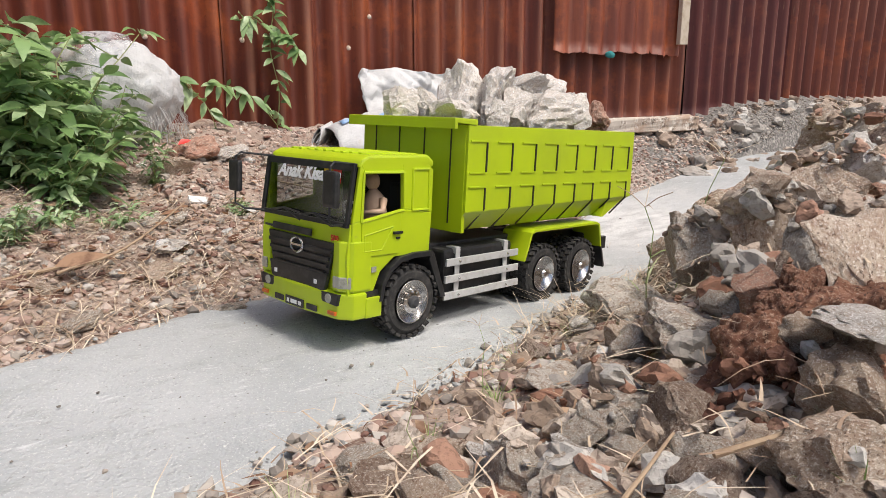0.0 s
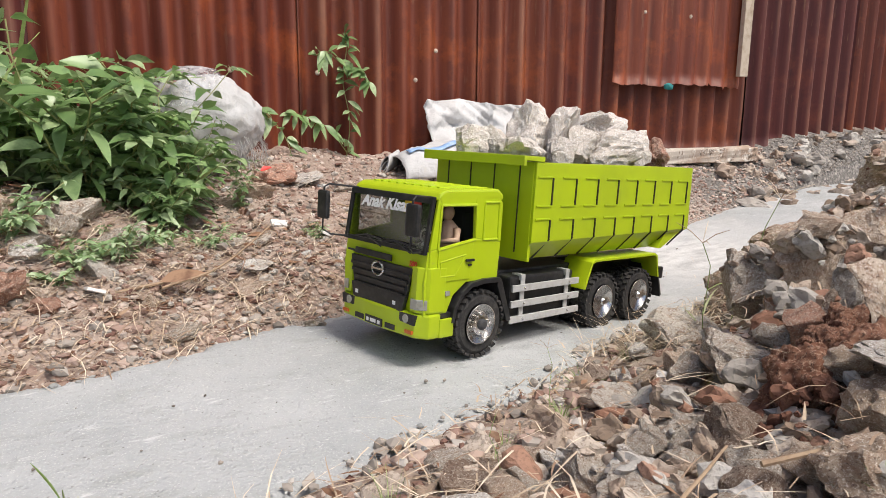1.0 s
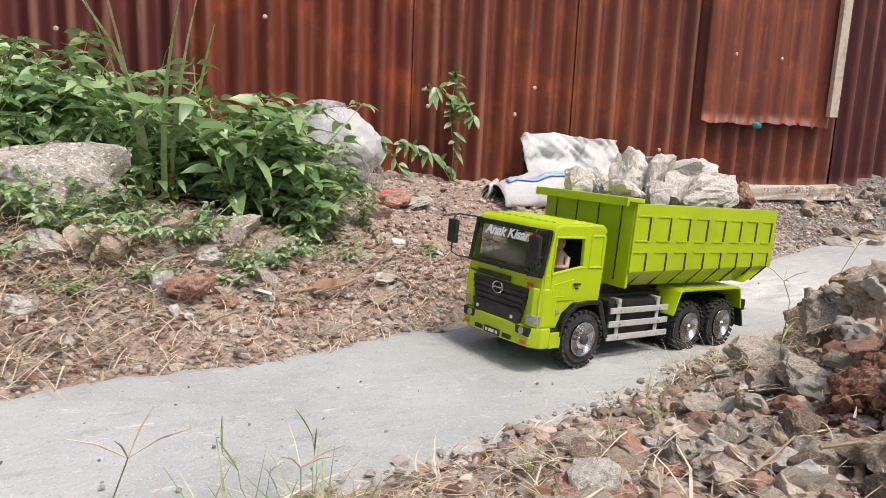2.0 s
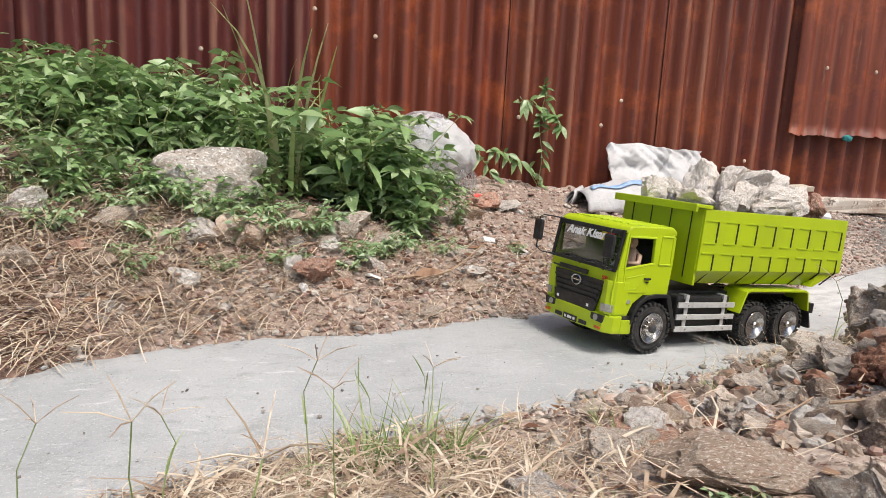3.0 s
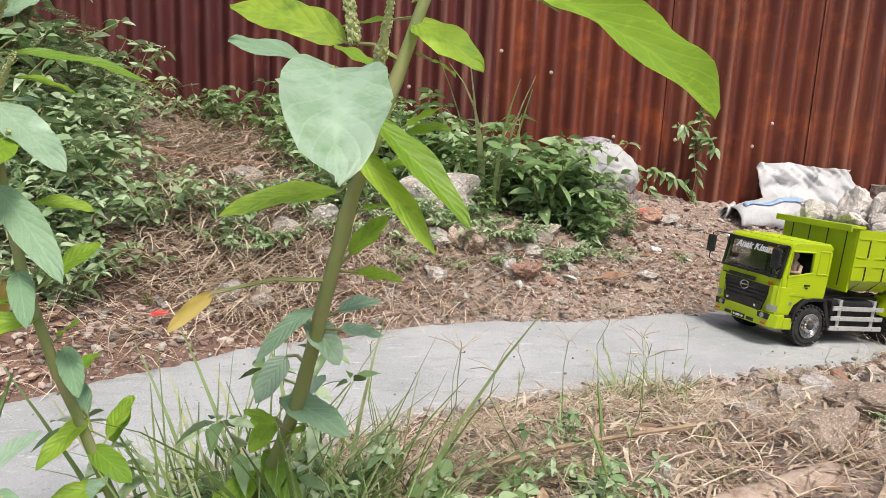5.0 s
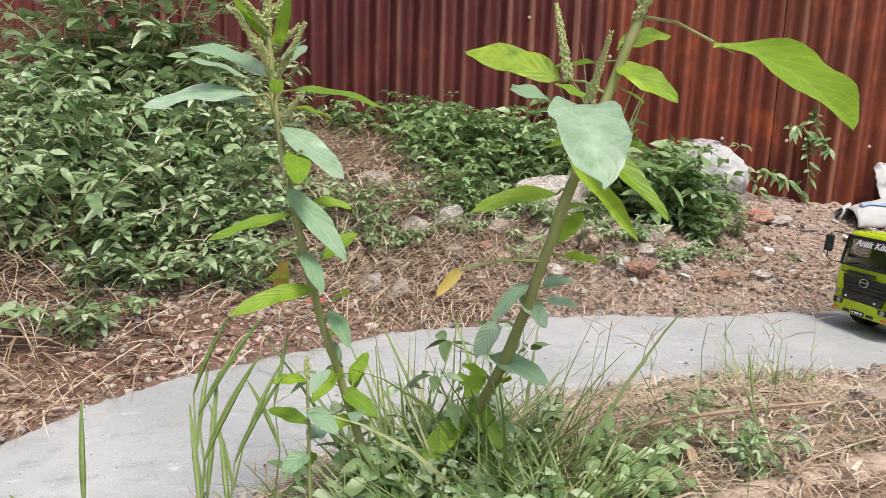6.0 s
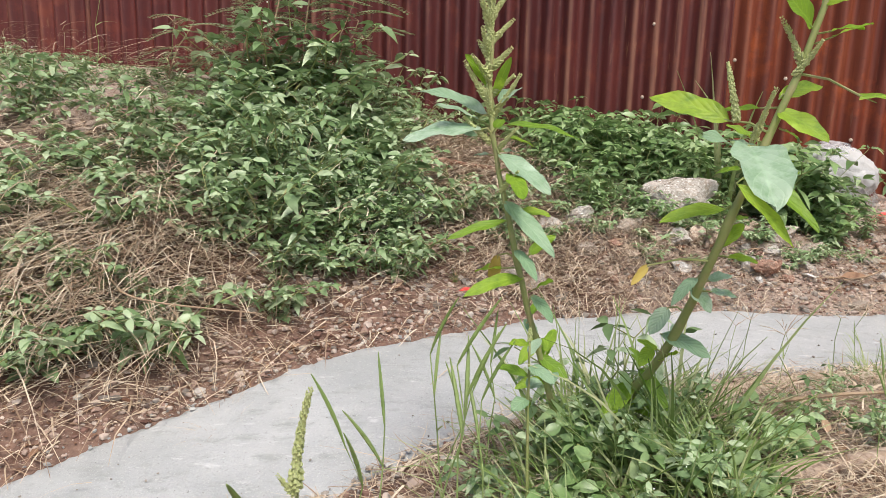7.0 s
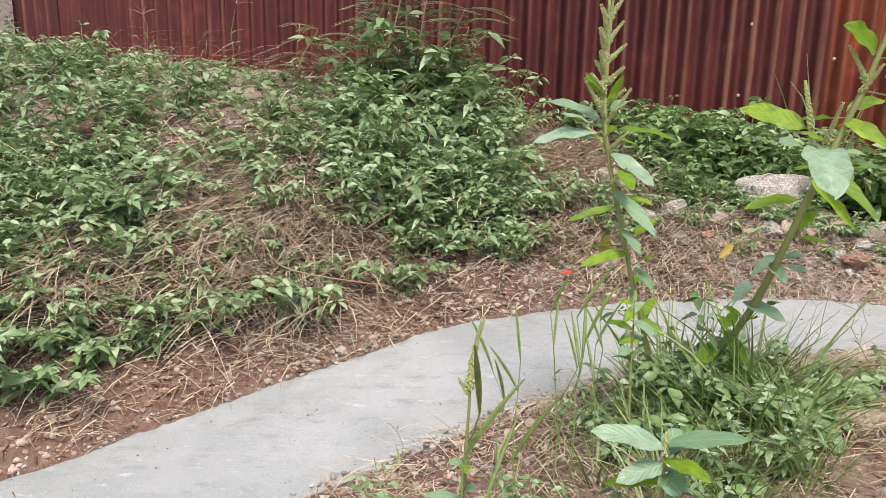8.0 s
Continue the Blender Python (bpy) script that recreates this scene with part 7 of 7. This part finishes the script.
# ---- the vine on the fence
def build_vine():
    t = thing("vine", pose(0, 0, 0), "small green vine climbing the rusty fence", "vine")
    rng = random.Random(4)
    V, F = [], []
    bm = bmesh.new()
    for pts in ([(0.55, 1.79, 0.17), (0.56, 1.78, 0.28), (0.545, 1.785, 0.38), (0.56, 1.79, 0.47), (0.55, 1.79, 0.5)], [(0.55, 1.78, 0.2), (0.5, 1.77, 0.26), (0.44, 1.76, 0.29), (0.38, 1.75, 0.3)],
                [(0.545, 1.785, 0.4), (0.58, 1.77, 0.41), (0.61, 1.77, 0.38)], [(0.545, 1.785, 0.42), (0.5, 1.77, 0.45), (0.47, 1.77, 0.44)], [(0.4, 1.74, 0.16), (0.38, 1.74, 0.24), (0.33, 1.73, 0.3), (0.3, 1.73, 0.31)]):
        fine = [Vector(p) for p in spline(pts, 4)]
        add_tube(bm, fine, 0.0014, 4)
        for i, p in enumerate(fine):
            for q in range(2 if i > 3 else 1):
                a = rng.random() * 6.28
                d = Vector((math.cos(a), -0.5, 0.7 * math.sin(a) - 0.2))
                ll = rng.uniform(0.024, 0.046)
                add_leaf(V, F, p + Vector((0, -0.01, 0)), d, Vector((rng.uniform(-0.7, 0.7), -0.8, 0.9)), ll, ll * 0.46, rng.uniform(0.1, 0.6), 0.2, 5)
    part("stem", bm, STEM, t)
    part("foliage", mesh("foliage", V, F, LEAF_BRIGHT, True), LEAF_BRIGHT, t)


build_vine()


# ---- the feathery shrub
def build_feather(x, y, height, seed):
    rng = random.Random(seed)
    t = thing("feathery_shrub", pose(x, y, ground_at(x, y)), "young shrub with fine feathery leaves on the bank", "shrub")
    bm, V, F = bmesh.new(), [], []
    pts = curve_points((0, 0, -0.02), (0.1, 0.03), height, 8, rng, 0.03)
    add_tube(bm, pts, [0.004 - 0.0003 * i for i in range(9)], 5)
    for i, p in enumerate(pts[2:]):
        for q in range(2):
            a = rng.random() * 6.28
            d = Vector((math.cos(a), math.sin(a) * 0.8, rng.uniform(0.1, 0.5))).normalized()
            n = 16
            length = rng.uniform(0.14, 0.24)
            rib = [p + d * length * k / n + Vector((0, 0, -0.35 * length * (k / n) ** 2)) for k in range(n + 1)]
            add_tube(bm, rib[::4], 0.0009, 3, False)
            s = d.cross(Vector((0, 0, 1))).normalized()
            for k in range(2, n + 1):
                for sd in (1, -1):
                    add_leaf(V, F, rib[k], s * sd + d * 0.5, Vector((0, 0, 1)), 0.034 * (1 - 0.4 * abs(k / n - 0.5)), 0.0125, 0.15, 0.1, 2)
    part("trunk", bm, TWIG, t)
    part("foliage", mesh("foliage", V, F, LEAF, True), LEAF, t)


build_feather(-1.62, 1.26, 0.72, 21)
build_feather(-1.68, 1.2, 0.45, 13)
build_feather(-1.4, 1.22, 0.36, 14)
build_feather(-1.6, 1.2, 0.55, 3)
build_feather(-1.5, 1.24, 0.62, 8)
build_feather(-1.44, 1.32, 0.42, 12)
build_feather(-2.1, 1.5, 0.24, 9)
build_feather(-1.95, 1.52, 0.22, 10)


# ---- the amaranths beside the camera's way
def flower_spike(bm, base, d, length, r, rng):
    """A knobbly spike of tiny buds round a core."""
    d = d.normalized()
    n = max(10, int(length / 0.0022))
    s = d.orthogonal().normalized()
    bend = Vector((rng.uniform(-0.15, 0.15), rng.uniform(-0.15, 0.15), 0)) * length
    core = []
    for k in range(n):
        t = k / n
        c = base + d * (length * t) + bend * t * t
        rr = r * (1 - 0.6 * t) * rng.uniform(0.7, 1.1)
        if k % 4 == 0:
            core.append(c)
        for q in range(4):
            a = q * 1.571 + k * 0.9 + rng.uniform(-0.3, 0.3)
            o = (Matrix.Rotation(a, 3, d) @ s) * rr * 0.75
            m = Matrix.Translation(c + o) @ Matrix.Rotation(a, 4, d)
            b = [bm.verts.new(m @ Vector(v)) for v in ((rr * 0.5, 0, 0), (-rr * 0.4, 0, 0), (0, rr * 0.45, 0), (0, -rr * 0.45, 0), (rr * 0.15, 0, rr * 0.75), (0, 0, -rr * 0.5))]
            for f in ((0, 2, 4), (2, 1, 4), (1, 3, 4), (3, 0, 4), (2, 0, 5), (1, 2, 5), (3, 1, 5), (0, 3, 5)):
                bm.faces.new([b[x] for x in f])
    if len(core) > 1:
        add_tube(bm, core, [r * (0.7 - 0.45 * i / len(core)) for i in range(len(core))], 5)


def broad_leaf(base, d, face, width, rng, material):
    """A broad pointed leaf with a hollow along its midrib, waving edges and a drooping tip."""
    length = d.length
    d = d.normalized()
    s = d.cross(face).normalized()
    n = s.cross(d).normalized()
    rows, cols = 14, 8
    ph, droop, curl = rng.random() * 6, rng.uniform(0.1, 0.3), rng.uniform(-0.1, 0.2)
    V, F, UV = [], [], []
    for i in range(rows + 1):
        t = i / rows
        w = width / 2 * 1.9 * (t ** 0.6) * ((1 - t) ** 0.72) + width * 0.015
        p = base + d * (length * t) + Vector((0, 0, droop * length * (0.6 * t - t * t)))
        for k in range(cols + 1):
            u = 2 * k / cols - 1
            out = 0.22 * w * abs(u) ** 1.4 - curl * w * u * u + 0.05 * width * math.sin(t * 13 + ph + u) * u * u
            out += 0.012 * width * math.sin(14 * t - 7 * abs(u))
            V.append(p + s * (w * u * (1 + 0.03 * math.sin(t * 31 + ph))) + n * out)
            UV.append(((u + 1) / 2, t))
    for i in range(rows):
        for k in range(cols):
            a = i * (cols + 1) + k
            F.append((a, a + 1, a + cols + 2, a + cols + 1))
    me = mesh("leaf", V, F, material, True)
    layer = me.uv_layers.new(name="leaf")
    for loop in me.loops:
        layer.data[loop.index].uv = UV[loop.vertex_index]
    return me


def amaranth(label, stem_pts, radius, leaves, spikes, seed):
    """stem points; leaves as (base, tip, width, face, grey or not); spikes as (base, tip, radius)."""
    t = thing("amaranth_plant", pose(*stem_pts[0]), label, "plant", "amaranths")
    o = Vector(stem_pts[0])
    rng = random.Random(seed)
    fine = [Vector(p) - o for p in spline(stem_pts, 6)]
    fine = [p + radius * 0.5 * Vector((noise.noise(p * 30), noise.noise(p * 30 + Vector((5, 5, 5))), 0)) for p in fine]
    bm = bmesh.new()
    add_tube(bm, [fine[0] - Vector((0, 0, 0.04))] + fine, [radius * 1.05] + [radius * (1 - 0.6 * i / len(fine)) * (1.14 if i % 6 == 0 else 1) for i in range(len(fine))], 10)
    part("stem", bm, STEM, t, "ridged pale green stem", True)
    for base, tip, width, face, sort in leaves:
        base, tip = Vector(base) - o, Vector(tip) - o
        if base.z + o.z < 0.36:
            bent = Vector((rng.uniform(-1, 1), rng.uniform(-1, 1), rng.uniform(-1.1, 0.5))) * (tip - base).length * 0.45
            tip, width = base + (tip - base + bent) * rng.uniform(0.42, 0.75), width * rng.uniform(0.45, 0.72)
        near = min(fine, key=lambda p: (p - base).length)
        d = tip - base
        m = {"g": LEAF_GREY, "b": LEAF_BROAD, "y": LEAF_YELLOW}[sort]
        lf = part("leaf", broad_leaf(base, d + Vector((0, 0, 0.06 * d.length)), Vector(face), width, rng, m), m, t)
        pb = bmesh.new()
        add_tube(pb, [near, (near + base) / 2 + Vector((0, 0, 0.004)), base, base + d * 0.12], [0.0013, 0.0011, 0.001, 0.0004], 5)
        part("leaf_stalk", pb, STEM, lf)
    for base, tip, width, face, sort in leaves[::2] if len(leaves) > 9 else []:
        for k in range(2):
            a = rng.random() * 6.28
            near = min(fine, key=lambda p: (p - (Vector(base) - o)).length) + Vector((0, 0, rng.uniform(-0.02, 0.02)))
            d = Vector((math.cos(a), math.sin(a), rng.uniform(-0.2, 0.9))).normalized() * rng.uniform(0.022, 0.04)
            root = near + d * 0.5
            m = LEAF_BROAD if rng.random() < 0.6 else LEAF_GREY
            lf = part("leaf", broad_leaf(root, d, Vector((rng.uniform(-0.4, 0.4), -0.5, 1)), d.length * 0.5, rng, m), m, t)
            pb = bmesh.new()
            add_tube(pb, [near, root, root + d * 0.1], [0.001, 0.0008, 0.0004], 4)
            part("leaf_stalk", pb, STEM, lf)
    for base, tip, r in spikes:
        bm = bmesh.new()
        base, tip = Vector(base) - o, Vector(tip) - o
        flower_spike(bm, base, tip - base, (tip - base).length, r, rng)
        tagged(part("flower_spike", bm, SPIKE, t, "pale green flower spike"), kind="stuff")
    return t


A_STEM = [(-0.64, -0.02, 0.085), (-0.655, -0.03, 0.13), (-0.698, -0.045, 0.29), (-0.733, -0.01, 0.42), (-0.74, -0.003, 0.52), (-0.742, 0.0, 0.6)]
A_LEAVES = [((-0.745, -0.02, 0.425), (-0.822, -0.06, 0.415), 0.034, (0, -0.6, 1), "g"), ((-0.75, -0.01, 0.435), (-0.79, -0.05, 0.45), 0.02, (0, -0.5, 1), "g"), ((-0.742, 0.0, 0.44), (-0.83, 0.03, 0.47), 0.03, (0, -0.4, 1), "g"),
            ((-0.72, -0.01, 0.43), (-0.64, 0.02, 0.42), 0.018, (0, -0.5, 1), "b"), ((-0.725, -0.02, 0.4), (-0.665, -0.06, 0.36), 0.03, (0.5, -0.8, 0.6), "g"), ((-0.71, -0.03, 0.38), (-0.69, -0.1, 0.36), 0.026, (0.3, -0.8, 0.8), "b"),
            ((-0.715, -0.04, 0.35), (-0.65, -0.08, 0.31), 0.036, (0.2, -0.7, 0.8), "g"), ((-0.71, -0.04, 0.33), (-0.78, -0.07, 0.31), 0.034, (0, -0.6, 1), "b"), ((-0.7, -0.05, 0.3), (-0.64, -0.09, 0.26), 0.028, (0.3, -0.7, 0.7), "g"),
            ((-0.69, -0.045, 0.27), (-0.75, -0.1, 0.25), 0.032, (0, -0.7, 0.9), "b"), ((-0.68, -0.04, 0.25), (-0.63, -0.1, 0.21), 0.03, (0.3, -0.8, 0.6), "g"), ((-0.67, -0.035, 0.2), (-0.72, -0.08, 0.19), 0.03, (0, -0.6, 1), "b"),
            ((-0.67, -0.035, 0.18), (-0.61, -0.09, 0.16), 0.034, (0.2, -0.7, 0.8), "b"), ((-0.72, -0.03, 0.29), (-0.77, -0.03, 0.225), 0.03, (-0.2, -0.9, 0.4), "y"), ((-0.735, 0.0, 0.46), (-0.715, -0.03, 0.5), 0.014, (0.3, -0.8, 0.5), "b"),
            ((-0.74, 0.0, 0.47), (-0.765, -0.02, 0.505), 0.016, (0, -0.8, 0.5), "b"), ((-0.66, -0.03, 0.15), (-0.72, -0.09, 0.13), 0.03, (0, -0.6, 1), "b")]
A_SPIKES = [((-0.741, -0.002, 0.48), (-0.742, 0.0, 0.6), 0.0046)] + [((-0.741, -0.002, 0.462 + 0.009 * k), (-0.741 + (0.031 - 0.0014 * k) * math.cos(k * 2.1), -0.002 + (0.031 - 0.0014 * k) * math.sin(k * 2.1), 0.484 + 0.0098 * k), 0.005) for k in range(13)] + \
           [((-0.737, -0.004, 0.45), (-0.77, -0.02, 0.498), 0.0046), ((-0.735, -0.004, 0.44), (-0.7, -0.02, 0.485), 0.0046), ((-0.735, -0.004, 0.435), (-0.745, -0.03, 0.47), 0.0042), ((-0.73, -0.01, 0.4), (-0.705, -0.03, 0.43), 0.004), ((-0.735, -0.01, 0.41), (-0.765, -0.03, 0.44), 0.004), ((-0.72, -0.03, 0.36), (-0.7, -0.05, 0.385), 0.0036)]
amaranth("tall amaranth weed with a pale flower spike", A_STEM, 0.0041, A_LEAVES, A_SPIKES, 1)

B_STEM = [(-0.585, 0.02, 0.08), (-0.572, 0.0, 0.12), (-0.53, -0.06, 0.23), (-0.502, -0.1, 0.345), (-0.478, -0.1, 0.42), (-0.462, -0.1, 0.47), (-0.44, -0.1, 0.55), (-0.43, -0.1, 0.62)]
B_LEAVES = [((-0.505, -0.16, 0.42), (-0.497, -0.23, 0.38), 0.056, (0.1, -0.75, 0.9), "g"), ((-0.5, -0.12, 0.41), (-0.545, -0.18, 0.43), 0.03, (0, -0.7, 0.9), "g"), ((-0.505, -0.08, 0.44), (-0.575, -0.045, 0.462), 0.034, (0.1, -0.9, 0.6), "b"),
            ((-0.415, -0.125, 0.463), (-0.245, 0.02, 0.42), 0.07, (-0.5, -0.5, 0.75), "b"), ((-0.47, -0.1, 0.45), (-0.435, -0.13, 0.425), 0.026, (0.2, -0.9, 0.5), "b"), ((-0.47, -0.1, 0.46), (-0.43, -0.08, 0.475), 0.02, (0, -0.8, 0.7), "b"),
            ((-0.49, -0.11, 0.4), (-0.44, -0.15, 0.35), 0.024, (0.5, -0.8, 0.5), "b"), ((-0.5, -0.11, 0.385), (-0.455, -0.14, 0.335), 0.02, (0.5, -0.8, 0.5), "b"), ((-0.505, -0.1, 0.36), (-0.565, -0.12, 0.35), 0.02, (0, -0.7, 0.9), "b"),
            ((-0.52, -0.08, 0.29), (-0.575, -0.13, 0.29), 0.03, (0, -0.6, 1), "g"), ((-0.525, -0.07, 0.28), (-0.47, -0.12, 0.24), 0.034, (0.3, -0.7, 0.8), "g"), ((-0.54, -0.05, 0.25), (-0.6, -0.1, 0.24), 0.034, (0, -0.7, 0.9), "g"),
            ((-0.545, -0.045, 0.22), (-0.49, -0.1, 0.19), 0.038, (0.3, -0.7, 0.8), "g"), ((-0.55, -0.03, 0.2), (-0.61, -0.09, 0.18), 0.036, (0, -0.7, 0.9), "b"), ((-0.56, -0.02, 0.17), (-0.5, -0.09, 0.15), 0.036, (0.3, -0.7, 0.8), "b"),
            ((-0.565, -0.01, 0.15), (-0.63, -0.08, 0.14), 0.04, (0, -0.7, 0.9), "b"), ((-0.45, -0.1, 0.52), (-0.49, -0.13, 0.55), 0.034, (0, -0.8, 0.6), "b"), ((-0.445, -0.1, 0.54), (-0.4, -0.12, 0.57), 0.036, (0.2, -0.8, 0.6), "b"),
            ((-0.57, -0.11, 0.305), (-0.593, -0.15, 0.265), 0.018, (0.2, -0.9, 0.2), "y"), ((-0.575, 0.0, 0.12), (-0.5, -0.07, 0.12), 0.045, (0.2, -0.7, 0.8), "b")]
B_SPIKES = [((-0.5, -0.085, 0.44), (-0.51, -0.075, 0.495), 0.0044), ((-0.487, -0.1, 0.425), (-0.478, -0.12, 0.47), 0.004), ((-0.46, -0.1, 0.48), (-0.44, -0.115, 0.51), 0.004), ((-0.455, -0.1, 0.49), (-0.475, -0.11, 0.53), 0.004), ((-0.43, -0.1, 0.6), (-0.425, -0.1, 0.68), 0.006)]
amaranth("tall amaranth weed with broad grey green leaves", B_STEM, 0.0054, B_LEAVES, B_SPIKES, 2)
gz = ground_at(-0.82, -0.36)
amaranth("young amaranth with a thin flower spike", [(-0.83, -0.35, gz), (-0.82, -0.355, gz + 0.08), (-0.815, -0.36, 0.2)], 0.0028,
         [((-0.82, -0.355, gz + 0.06), (-0.86, -0.39, gz + 0.09), 0.024, (0, -0.6, 1), "g"), ((-0.82, -0.355, gz + 0.07), (-0.775, -0.38, gz + 0.09), 0.026, (0, -0.6, 1), "g"), ((-0.818, -0.357, gz + 0.1), (-0.845, -0.395, gz + 0.12), 0.022, (0, -0.6, 1), "g"),
          ((-0.818, -0.357, gz + 0.1), (-0.79, -0.4, gz + 0.12), 0.022, (0.2, -0.6, 1), "b"), ((-0.83, -0.35, gz + 0.03), (-0.87, -0.33, gz + 0.05), 0.024, (0, -0.6, 1), "b")], [((-0.816, -0.36, 0.185), (-0.813, -0.362, 0.262), 0.005), ((-0.817, -0.36, 0.18), (-0.829, -0.37, 0.2), 0.003)], 3)
gz = ground_at(-0.655, -0.47)
amaranth("low amaranth with pale broad leaves", [(-0.655, -0.47, gz), (-0.655, -0.47, gz + 0.05), (-0.65, -0.475, gz + 0.1)], 0.003,
         [((-0.65, -0.475, gz + 0.09 + 0.01 * (k % 3)), (-0.65 + 0.075 * math.cos(k * 1.1 + 0.4), -0.475 + 0.075 * math.sin(k * 1.1 + 0.4), gz + 0.1 + 0.02 * (k % 2)), 0.036, (0.1, -0.3, 1), "b" if k % 2 else "g") for k in range(7)], [((-0.65, -0.475, gz + 0.1), (-0.65, -0.475, gz + 0.13), 0.004)], 4)

gz = ground_at(-0.672, -0.14)
amaranth("leafy amaranth seedling beside a taller stem", [(-0.668, -0.14, gz), (-0.672, -0.138, gz + 0.08), (-0.675, -0.135, 0.232)], 0.002,
         [((-0.675, -0.135, 0.16 + 0.011 * k), (-0.675 + 0.042 * math.cos(k * 2.4 + 2), -0.135 + 0.042 * math.sin(k * 2.4 + 2), 0.165 + 0.011 * k), 0.03, (0.1 * math.cos(k), -0.5, 1), "b" if k % 3 == 0 else "g") for k in range(7)], [((-0.675, -0.135, 0.23), (-0.675, -0.135, 0.245), 0.003)], 6)
gz = ground_at(-0.63, -0.385)
amaranth("low amaranth with pale broad leaves", [(-0.63, -0.385, gz), (-0.63, -0.385, gz + 0.06), (-0.632, -0.388, 0.165)], 0.003,
         [((-0.632, -0.388, 0.135 + 0.005 * k), (-0.632 + 0.082 * math.cos(k * 2.25 + 0.5), -0.388 + 0.07 * math.sin(k * 2.25 + 0.5), 0.125 + 0.009 * k), 0.042, (0.25 * math.cos(k), -0.45, 1), "b" if k % 4 == 1 else "g") for k in range(9)], [((-0.632, -0.388, 0.165), (-0.632, -0.388, 0.185), 0.004)], 7)
stub = part("cut_stem", add_tube(bmesh.new(), [(-0.615, -0.41, ground_at(-0.615, -0.41) - 0.01), (-0.613, -0.408, 0.08), (-0.612, -0.408, 0.142)], [0.005, 0.0048, 0.0046], 10), BRICK, None, smooth=True)
tagged(stub, "short cut brown stem standing in the grass", "stem")

# ---- odds and ends
bm = bmesh.new()
bmesh.ops.create_icosphere(bm, subdivisions=3, radius=0.014)
for v in bm.verts:
    v.co *= 1 + 0.35 * noise.noise(v.co * 120)
ob = new("blue_wrapper", bpy.data.meshes.new("blue_wrapper"))
bm.to_mesh(ob.data)
bm.free()
ob.data.materials.append(BLUE)
ob.location = (-0.734, 1.2, ground_at(-0.734, 1.2) + 0.012)
tagged(ob, "crumpled blue plastic wrapper among weeds", "wrapper")
bm = bmesh.new()
bmesh.ops.create_icosphere(bm, subdivisions=3, radius=0.016, matrix=Matrix.Diagonal((1.3, 0.5, 0.7, 1)))
for v in bm.verts:
    v.co *= 1 + 0.4 * noise.noise(v.co * 90)
ob = new("teal_rag", bpy.data.meshes.new("teal_rag"))
bm.to_mesh(ob.data)
bm.free()
ob.data.materials.append(TEAL)
ob.location = (1.685, FENCE_Y - 0.035, 0.395)
tagged(ob, "small teal rag caught under the patch sheet", "rag")
bm = bmesh.new()
add_box(bm, -0.045, 0.045, -0.045, 0.045, -0.6, 0.75, 0.004)
ob = new("white_post", bpy.data.meshes.new("white_post"))
bm.to_mesh(ob.data)
bm.free()
ob.data.materials.append(PALE)
ob.location = (-3.934, 1.74, 0.75)
tagged(ob, "whitewashed concrete post before the fence", "post")
